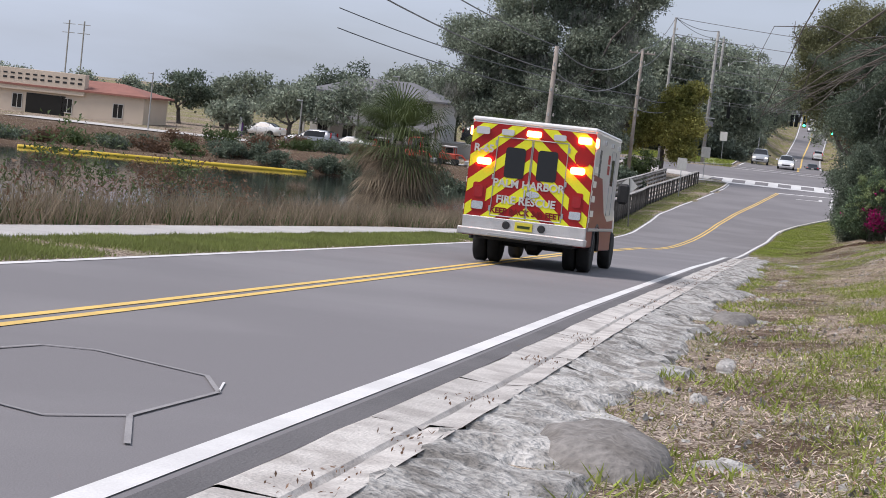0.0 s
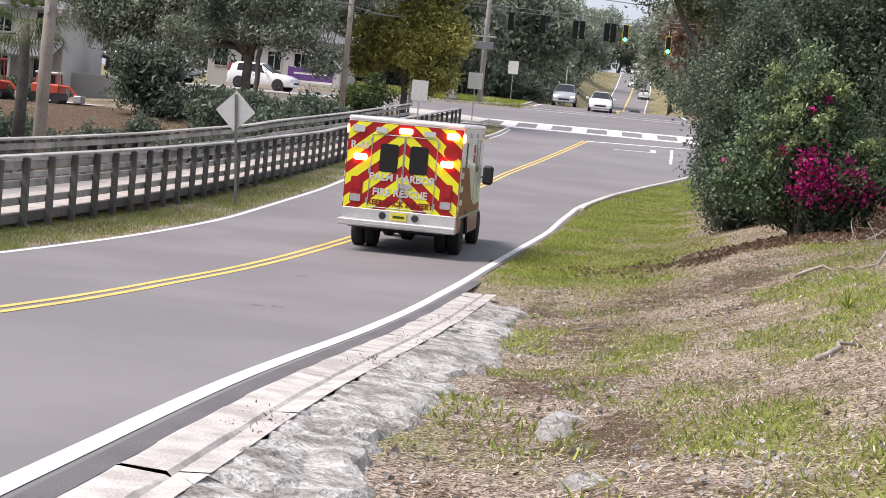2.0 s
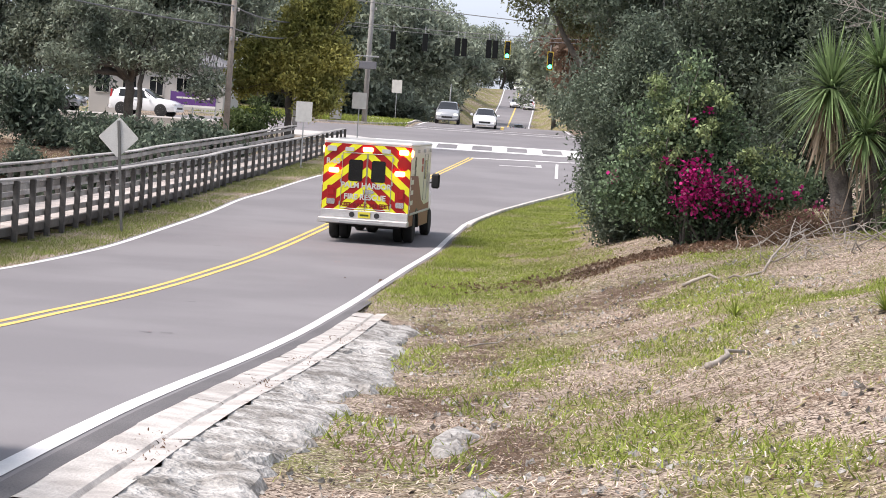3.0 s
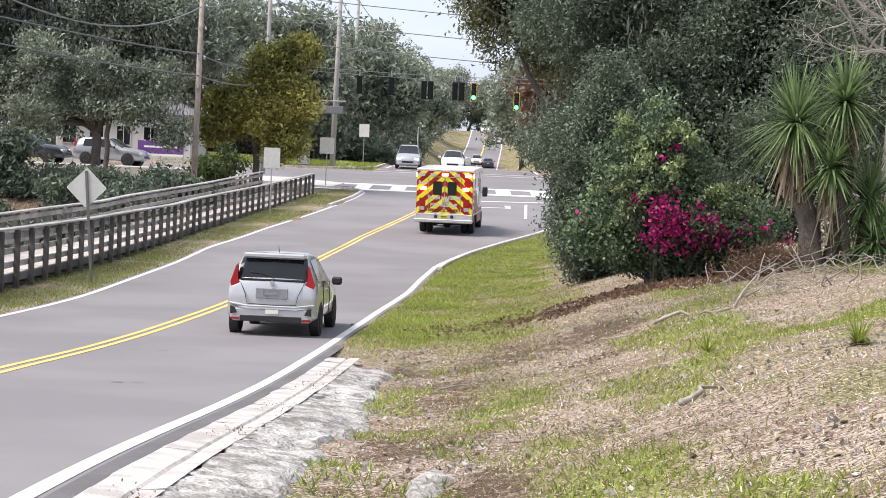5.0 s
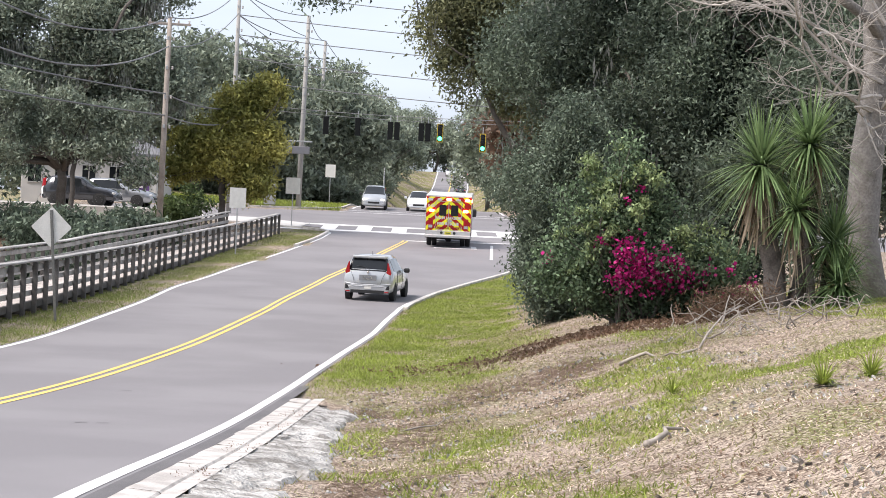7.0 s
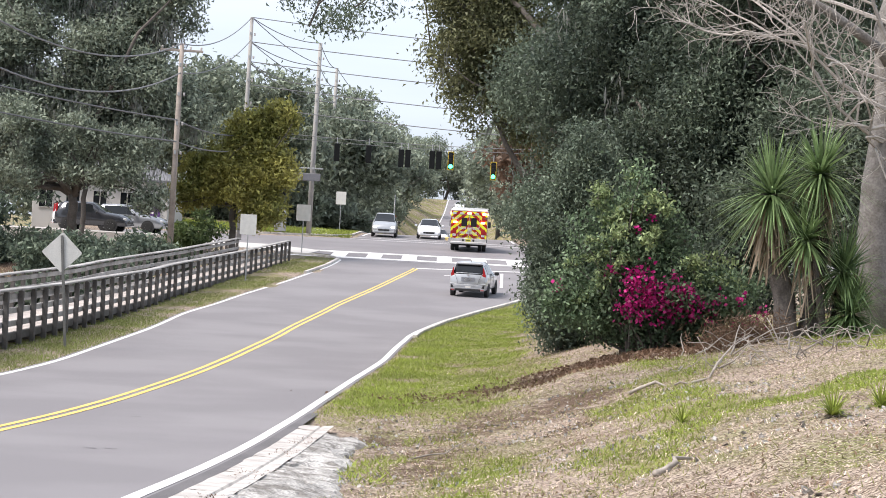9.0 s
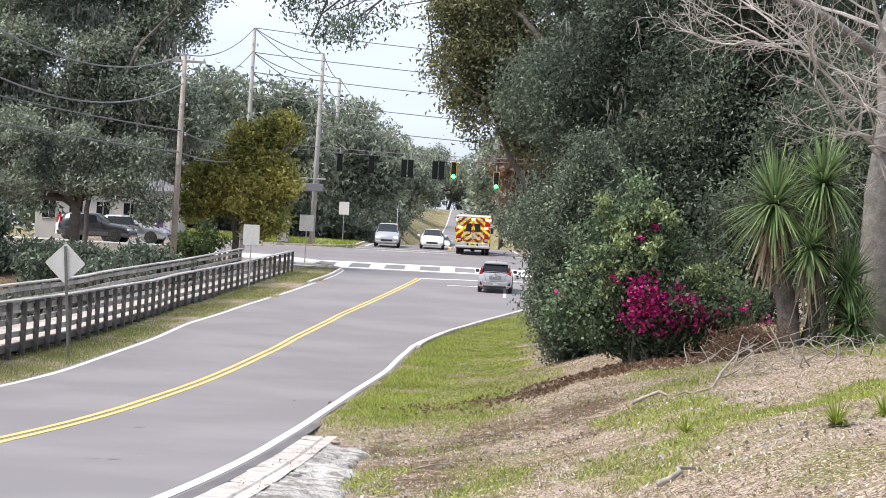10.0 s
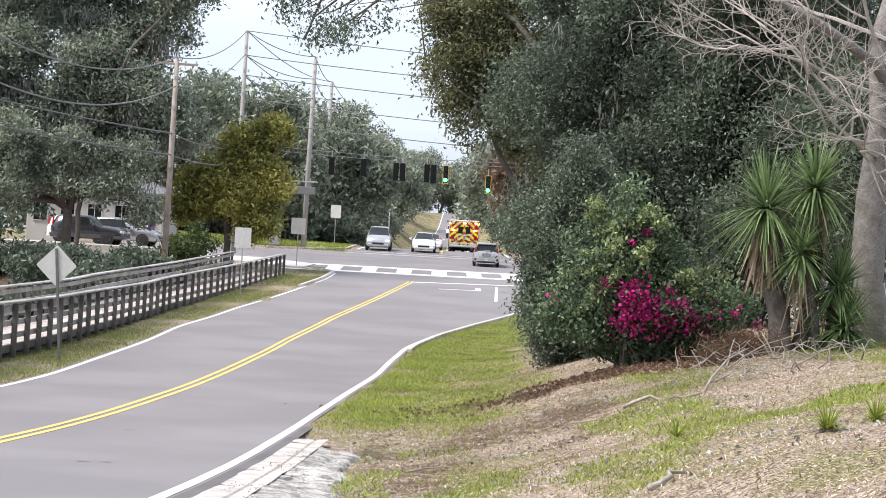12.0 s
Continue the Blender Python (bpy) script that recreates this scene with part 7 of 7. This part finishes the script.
# ---------- traffic beyond the junction ----------
build_far_side()
suv_far = build_car("suv", "silver", "silver sport utility car waiting at the junction", True, name="suv")
sedan_far = build_car("sedan", "car_white", "white saloon waiting at the junction", True, name="saloon")
queue_car = build_car("sedan", "car_white", "white saloon rolling up behind the waiting cars", True, name="saloon")
far_van = build_car("suv", "car_white", "white car coming down the far hill", True, name="suv")
lead_car = build_car("suv", "car_white", "white car driving away up the far road", False, True, name="suv")
side_suv = build_car("suv", "car_grey", "grey sport utility car pulling up beside the banner", name="suv")
side_car = build_car("suv", "car_dark", "dark grey estate car pulling up beside the oak", name="estate_car")
dark_car = build_car("sedan", "car_dark", "dark saloon driving away ahead of the ambulance", False, True, name="saloon")


def build_corner():
    """Kerbs, ramp and grass corner where the boardwalk meets the junction."""
    pts = [(float(edge_l(y)) - 0.16, y) for y in np.arange(96, 109.1, 1.0)] + [(-6.15, 110.3), (-6.9, 111.3), (-8.2, 112.0), (-9.8, 112.3)]
    s = Shape()
    for a, b in zip(pts, pts[1:]):
        beam(s, (*a, float(road_z(a[1])) + 0.05), (*b, float(road_z(b[1])) + 0.05), 0.16, 0.16)
    thing("kerb", s, MAT["concrete"], "pale concrete kerb round the grassy corner", "kerb", kind="structure")
    pts = [(float(edge_r(y)) + 0.22, y) for y in np.arange(62, 108.1, 1.0)]
    s = Shape()
    for a, b in zip(pts, pts[1:]):
        beam(s, (*a, float(road_z(a[1])) + 0.02), (*b, float(road_z(b[1])) + 0.02), 0.16, 0.14)
    thing("kerb", s, MAT["concrete"], "pale concrete kerb beside the turning lane", "kerb", kind="structure")
    v = []
    for x, y in ((-7.9, 112.6), (-7.4, 117.0), (-11.0, 121.0), (-16, 121.5), (-16, 117.5), (-11.5, 115.5)):
        v.append((x, y, float(road_z(y)) + 0.05))
    thing("pavement_ramp", Shape().add(v + [(a, b, c - 0.1) for a, b, c in v], [tuple(range(6)), *[(i, (i + 1) % 6, 6 + (i + 1) % 6, 6 + i) for i in range(6)]]), MAT["walkway"], "pale concrete ramp and footpath at the corner", "pavement", kind="structure")
    # far corner kerb and path
    pts = [(-22, 135.4), (-12, 135.6), (-8.0, 136.8), (-6.6, 140), (-6.4, 150), (-5.3, 170)]
    s = Shape()
    for a, b in zip(pts, pts[1:]):
        beam(s, (*a, float(road_z(a[1])) + 0.06), (*b, float(road_z(b[1])) + 0.06), 0.2, 0.18)
    thing("kerb", s, MAT["concrete"], "concrete kerb along the far corner", "kerb", kind="structure")
    v = [(-9.4, 136.3), (-8.0, 137.2), (-8.6, 150), (-10.2, 150)]
    v = [(x, y, max(float(land(x, y)), float(road_z(y))) + 0.06) for x, y in v]
    thing("footpath", Shape().add(v + [(a, b, c - 0.1) for a, b, c in v], [(0, 1, 2, 3), (0, 4, 5, 1), (1, 5, 6, 2), (2, 6, 7, 3), (3, 7, 4, 0)]), MAT["walkway"], "narrow pale footpath across the far corner", "pavement", kind="structure")
    # timber guard fence far right and orange work sign
    z = float(land(6.4, 150))
    sg = holder("work_sign", "small orange work sign by the far road", "road sign", Matrix.Translation((6.3, 150, z)))
    part("post", Shape().tube([(0, 0, -0.2), (0, 0, 1.0)], 0.03, 6), MAT["galv"], sg)
    part("panel", Shape().prism(rounded(-0.35, 0.8, 0.35, 1.6, 0.05), 0.02, rear_pose(-0.03)), MAT["machine_red"], sg)


build_corner()
# ---------- grass, litter, reeds, sticks ----------
def tufts(name, label, mat, rng, P, h, w, lean=0.5, category="grass"):
    n = len(P)
    a = rng.uniform(0, 6.28, n)
    side = np.stack([np.cos(a), np.sin(a), np.zeros(n)], 1) * w
    tip = P + np.stack([rng.normal(0, lean, n), rng.normal(0, lean, n), np.ones(n)], 1) * (h * rng.uniform(0.5, 1.3, n))[:, None]
    V = np.stack([P - side, P + side, tip], 1)
    ob = new(name, quads(name, V, MAT[mat], 3))
    return tagged(ob, label, category, kind="stuff")


def scatter(rng, n, y0, y1, o0, o1, side="r", near=1.0):
    """Places on the verge: o metres off the road's edge; denser near the eye."""
    y = y0 + (y1 - y0) * rng.uniform(0, 1, n) ** near
    o = rng.uniform(o0, o1, n)
    x = edge_r(y) + o if side == "r" else edge_l(y) - o
    return np.stack([x, y, land(x, y)], 1)


def build_grass():
    rng = np.random.default_rng(71)
    P = scatter(rng, 860000, -58, 84, 0.2, 12, near=1.2)
    P = P[(P[:, 1] > 32) | (P[:, 0] - edge_r(P[:, 1]) > 1.3)]
    g = 0.85 * turf(P[:, 0], P[:, 1]) + 0.12 * patch(P[:, 0], P[:, 1], 1)
    keep = g > rng.uniform(0, 1, len(P)) ** 1.4
    P = P[keep]
    a = turf(P[:, 0], P[:, 1]) > 0.42 + 0.16 * rng.normal(size=len(P))
    tufts("grass", "short patchy green grass on the verge", "grass", rng, P[a], 0.06, 0.009, 0.6)
    tufts("grass", "short olive weeds on the verge", "grass_olive", rng, P[~a], 0.05, 0.007, 0.9)
    D = scatter(rng, 330000, -58, 55, 1.8, 13, near=1.2)
    D = D[patch(D[:, 0], D[:, 1], 5) > 0.30 + 0.3 * rng.uniform(-1, 1, len(D))]
    n = len(D)
    a = rng.uniform(0, 6.28, n)
    d = np.stack([np.cos(a), np.sin(a), rng.normal(0, 0.25, n)], 1) * rng.uniform(0.012, 0.042, n)[:, None]
    s = np.stack([-np.sin(a), np.cos(a), np.zeros(n)], 1) * 0.0045
    c = D + np.array([0, 0, 0.02])
    tagged(new("thatch", quads("thatch", np.stack([c - d - s, c - d + s, c + d + s, c + d - s], 1), MAT["grass_dry"])), "dry straw-coloured thatch on the verge", "dry grass", kind="stuff")
    L = scatter(rng, 70000, -58, 50, 1.8, 13, near=1.2)
    L = L[patch(L[:, 0], L[:, 1], 8) + litter(L[:, 0], L[:, 1]) > 0.25 + 0.6 * rng.uniform(0, 1, len(L))]
    L[:, 2] += 0.02
    tagged(new("leaf_litter", quads("leaf_litter", leaves(L, 0.017, rng, 0.5, 0, 3.0), MAT["leaf_fallen"])), "brown fallen leaves on bare soil", "leaf litter", kind="stuff")
    u = rng.normal(size=(3500, 2)) * np.array([1.6, 0.9]) + np.array([3.2, 38.2])
    L = np.stack([u[:, 0], u[:, 1], land(u[:, 0], u[:, 1]) + 0.03], 1)
    tagged(new("leaf_litter", quads("leaf_litter", leaves(L, 0.05, rng, 0.5, 0, 1.5), MAT["leaf_brown"])), "rust-brown fallen leaves under the shrub", "leaf litter", kind="stuff")
    L = scatter(rng, 4200, -62, 31, 0.45, 0.8)
    L[:, 2] = road_z(L[:, 1]) + 0.02 + 0.06 * (L[:, 0] - edge_r(L[:, 1]) > 1.07)
    L = L[patch(L[:, 0], L[:, 1], 37, 0.4) > 0.6]
    tagged(new("leaf_litter", quads("leaf_litter", leaves(L, 0.014, rng, 0.4, 0, 3.0), MAT["leaf_brown"])), "dry leaf crumbs in the concrete gutter", "leaf litter", kind="stuff")
    W = scatter(rng, 16000, -58, 31, 1.5, 3.0)
    W = W[patch(W[:, 0] * 2, W[:, 1], 41, 0.7) > 0.62]
    tufts("weeds", "small green weeds beside the gutter", "grass", rng, W, 0.08, 0.012, 0.8, "weeds")
    S = scatter(rng, 16000, -58, 34, 1.1, 8)
    S = S[patch(S[:, 0], S[:, 1], 11) > 0.5]
    S[:, 2] += 0.01
    tagged(new("gravel", quads("gravel", leaves(S, 0.03, rng, 0.8, 0, 1.0), MAT["concrete_old"])), "pale stone chips in sandy soil", "gravel", kind="stuff")
    # strip on the left between road and path
    P = scatter(rng, 150000, -58, 31, 0.12, 1.75, "l")
    Q = scatter(rng, 60000, 31, 110, 0.12, 3.0, "l")
    Q = Q[Q[:, 0] > np.interp(Q[:, 1], [31, 50, 75, 90, 105, 111], [-11.4, -10.9, -10.7, -9.7, -8.5, -7.6])]
    P = np.concatenate([P, Q])
    P = P[patch(P[:, 0], P[:, 1], 13) > 0.55 * rng.uniform(0, 1, len(P))]
    tufts("grass", "short green grass strip beside the road", "grass_dull", rng, P, 0.07, 0.009, 0.5)
    F = np.stack([rng.uniform(-22, -6.6, 14000), rng.uniform(136, 152, 14000), np.zeros(14000)], 1)
    F[:, 2] = land(F[:, 0], F[:, 1])
    tufts("grass", "mown grass on the far corner", "grass", rng, F, 0.16, 0.03, 0.4)
    F = np.stack([rng.uniform(5.8, 12, 9000), rng.uniform(138, 210, 9000), np.zeros(9000)], 1)
    F[:, 2] = land(F[:, 0], F[:, 1])
    tufts("grass", "dry grass beside the far road", "grass_dry", rng, F, 0.2, 0.04, 0.4)


def build_reeds():
    rng = np.random.default_rng(72)
    n = 62000
    y = rng.uniform(-54, 30, n)
    o = rng.uniform(3.2, 8.2, n)
    x = edge_l(y) - o
    P = np.stack([x, y, np.maximum(land(x, y), POND_Z) - 0.05], 1)
    P = P[patch(x, y, 15) > 0.28]
    tufts("reeds", "dry brown reeds and weeds on the pond bank", "reed", rng, P, 0.72, 0.013, 0.32, "reeds")
    tufts("reeds", "green weeds among the reeds", "leaf_mid", rng, P[::3], 0.42, 0.014, 0.3, "reeds")
    for k, (xx, yy, h) in enumerate(((-13.6, -31, 2.2), (-14.6, -27, 2.6), (-13.6, -23.5, 2.2), (-14.8, -20, 2.4), (-14.9, -12, 1.6), (-15.2, -3, 1.3), (-14.8, 8, 1.2), (-13.6, -37, 2.2), (-16.0, -25, 2.6), (-15.6, -16, 2.0))):
        build_tree("bank_scrub", "brown half-bare scrub on the pond bank", xx, yy, h, [(0, 0, h * 0.62, 0.9, 0.9, h * 0.34), (0.6, 0.5, h * 0.45, 0.8, 0.8, h * 0.3), (-0.5, -0.6, h * 0.5, 0.7, 0.8, h * 0.3)],
                   "leaf_brown" if k % 3 else "leaf_mid", 200 + k, 130, 9, 0.14, 0.045, 0.05, bark="bark", fork=0.2, category="shrub")


def build_sticks():
    rng = np.random.default_rng(73)

    def stick(pts, r, label):
        p = [Vector((x, y, float(land(x, y)) + z)) for x, y, z in pts]
        p = [q for a, b in zip(p, p[1:]) for q in (a, a.lerp(b, 0.5) + Vector(rng.normal(size=3)) * 0.05)] + [p[-1]]
        r *= 0.75
        thing("fallen_branch", Shape().tube(p, [r * (1 - 0.8 * i / len(p)) for i in range(len(p))], 7), MAT["dead_wood"], label, "branch", group="fallen branches", smooth=True)

    stick([(3.2, 31.3, 0.05), (3.6, 31.1, 0.07), (3.95, 30.7, 0.06), (4.3, 30.6, 0.04)], 0.045, "bleached fallen branch lying on the verge")
    stick([(4.1, 30.4, 0.05), (4.6, 31.2, 0.2), (5.4, 32.6, 0.5)], 0.035, "bleached fallen branch lying on the verge")
    stick([(2.0, 16.9, 0.04), (2.2, 17.1, 0.05), (2.38, 17.4, 0.04)], 0.05, "grey broken log piece lying on the verge")
    stick([(-0.3, 26.0, 0.03), (0.2, 26.6, 0.05), (0.5, 27.4, 0.12)], 0.018, "thin dry stick on bare soil")
    for k in range(56):
        x, y = rng.uniform(4.6, 7.4), rng.uniform(31.0, 36.5)
        a, L = rng.uniform(0, 6.28), rng.uniform(0.4, 1.3)
        e = (x + math.cos(a) * L, y + math.sin(a) * L * 0.5)
        stick([(x, y, 0.04), ((x + e[0]) / 2, (y + e[1]) / 2, rng.uniform(0.08, 0.4)), (e[0], e[1], rng.uniform(0.03, 0.5))], rng.uniform(0.008, 0.024), "bleached dead branch in a brush pile below the yucca")
    pile = rng.normal(size=(2600, 3)) * np.array([0.42, 0.25, 0.17]) + np.array([5.75, 36.6, 0.22])
    pile[:, 2] += land(pile[:, 0], pile[:, 1])
    tagged(new("brush_heap", quads("brush_heap", leaves(pile, 0.09, rng, 0.09), MAT["leaf_brown"])), "reddish-brown heap of dead twigs beside the shrub", "brush heap", kind="stuff")
    for k, (x, y, n) in enumerate(((3.83, 18.3, 90), (4.5, 19.2, 90), (3.0, 23.0, 30))):
        V = blades((0, 0, 0), n, 0.42, 0.012, rng, up=0.9, sag=0.5, low=0.3)
        ob = new("lily_clump", quads("lily_clump", V, MAT["grass"]))
        ob.location = (x, y, float(land(x, y)))
        tagged(ob, "bright green clump of strap-leaved lilies", "plant", "lily clumps")


build_grass()
build_reeds()
build_sticks()


# ---------- what moves ----------
def on_road(x, y, ahead):
    """The pose of a vehicle whose rear axle is at x, y and which looks towards the point ahead."""
    s = 3.0 if ahead[1] > y else -3.0
    z0, z1 = float(road_z(y)), float(road_z(y + s))
    yaw = math.atan2(-(ahead[0] - x), ahead[1] - y)
    return Matrix.Translation((x, y, z0 + 0.006)) @ Euler((math.atan2(z1 - z0, 3.0), 0, yaw)).to_matrix().to_4x4()


def drive(ob, stations, facing=0):
    """facing: +1 or -1 for cars that keep straight along the far road."""
    rows = []
    for i, (t, x, y) in enumerate(stations):
        a, b = stations[max(i - 1, 0)], stations[min(i + 1, len(stations) - 1)]
        rows.append((t, on_road(x, y, (x, y + 10 * facing) if facing else (x + b[1] - a[1], y + b[2] - a[2]))))
    walk(ob, rows)


def spin(ob, stations):
    """Turn each wheel by the way that its vehicle has gone."""
    for w in ob.children:
        if w.name.split(".")[0] == "wheel":
            r, loc = w.location.z, w.location.copy()
            rows, fine = [], np.arange(361) / 30.0
            ys = np.interp(fine, [s[0] for s in stations], [s[2] for s in stations])
            for t, y in zip(fine, ys):
                rows.append((float(t), Matrix.Translation(loc) @ Euler((-(y - ys[0]) / r, 0, 0)).to_matrix().to_4x4()))
            walk(w, rows)


AMBULANCE_WAY = [(0, -5.38, -26.6), (0.5, -4.95, -5.2), (1.0, -4.60, 10.0), (1.5, -4.35, 28.4), (2.0, -4.12, 40.6), (2.5, -3.75, 47.0), (3.0, -3.30, 53.0), (5.0, -0.70, 82.0), (5.5, -0.16, 87.0),
                 (6.0, 0.28, 91.8), (6.5, 0.65, 96.6), (7.0, 0.95, 102.5), (9.0, 1.75, 126.5), (9.5, 1.80, 131.6), (10.0, 1.95, 136.0), (10.5, 2.10, 141.0), (11.0, 2.20, 146.0), (11.5, 2.25, 153.0), (12.0, 2.15, 160.0)]
HATCHBACK_WAY = [(0, -4.4, -80.0), (0.5, -4.4, -62.0), (1.0, -4.3, -45.0), (1.5, -4.1, -27.5), (2.0, -4.0, -8.5), (3.2, -3.95, 10.3), (4.8, -3.58, 33.4), (5.0, -3.50, 36.4), (5.5, -3.20, 43.9), (6.0, -2.85, 51.0), (6.5, -2.48, 58.7), (7.0, -1.97, 66.0), (9.0, 1.38, 86.4), (9.5, 2.10, 91.3), (10.5, 2.95, 103.0), (12.0, 3.25, 125.5)]


FAR_WAYS = {
    "suv": [(0, -3.9, 153.0), (2.5, -3.9, 151.5), (5.0, -4.3, 144.2), (5.5, -4.3, 144.0), (12.0, -4.35, 143.9)],
    "saloon": [(0, -1.0, 146.0), (2.5, -1.0, 144.8), (12.0, -1.0, 144.8)],
    "queue": [(0, 3.3, 382.0), (2.5, 3.0, 350.0), (5.0, 1.6, 300.0), (7.0, 0.6, 235.0), (9.5, -0.4, 172.0), (12.0, -0.5, 158.0)],
    "van": [(0, 3.9, 428.0), (5.0, 3.7, 416.0), (9.0, 3.0, 370.0), (12.0, 2.3, 330.0)],
    "lead": [(0, 4.2, 290.0), (2.5, 4.97, 330.0), (5.0, 5.7, 360.0), (9.0, 6.0, 400.0), (12.0, 6.2, 426.0)],
    "dark": [(0, 2.4, 195.0), (2.5, 2.7, 250.0), (5.0, 3.3, 290.0), (6.5, 4.4, 318.0), (9.0, 5.5, 362.0), (12.0, 5.9, 415.0)],
}


SIDE_SUV_WAY = [(0, -30.6), (3.2, -30.2), (4.2, -27.6), (4.8, -25.3), (5.0, -24.1), (5.2, -22.9), (5.4, -22.3), (5.6, -22.0), (6.0, -21.3), (12.0, -21.3)]
SIDE_CAR_WAY = [(0, -31.0), (3.2, -31.0), (4.8, -29.0), (5.2, -27.6), (5.6, -25.4), (6.0, -23.9), (7.0, -23.1), (12.0, -22.95)]


def motions():
    # cars that pull up from the side street
    for ob, way, y in ((side_suv, SIDE_SUV_WAY, 122.4), (side_car, SIDE_CAR_WAY, 119.0)):
        walk(ob, [(t, pose(x, y, 2.86, rz=262)) for t, x in way])
        spin(ob, [(t, 0, x) for t, x in way])
    for ob, way, facing in ((suv_far, "suv", -1), (sedan_far, "saloon", -1), (queue_car, "queue", -1), (far_van, "van", -1), (lead_car, "lead", 1), (dark_car, "dark", 1)):
        drive(ob, FAR_WAYS[way], facing)
    drive(ambulance, AMBULANCE_WAY)
    drive(hatchback, HATCHBACK_WAY)
    spin(ambulance, AMBULANCE_WAY)
    spin(hatchback, HATCHBACK_WAY)


motions()
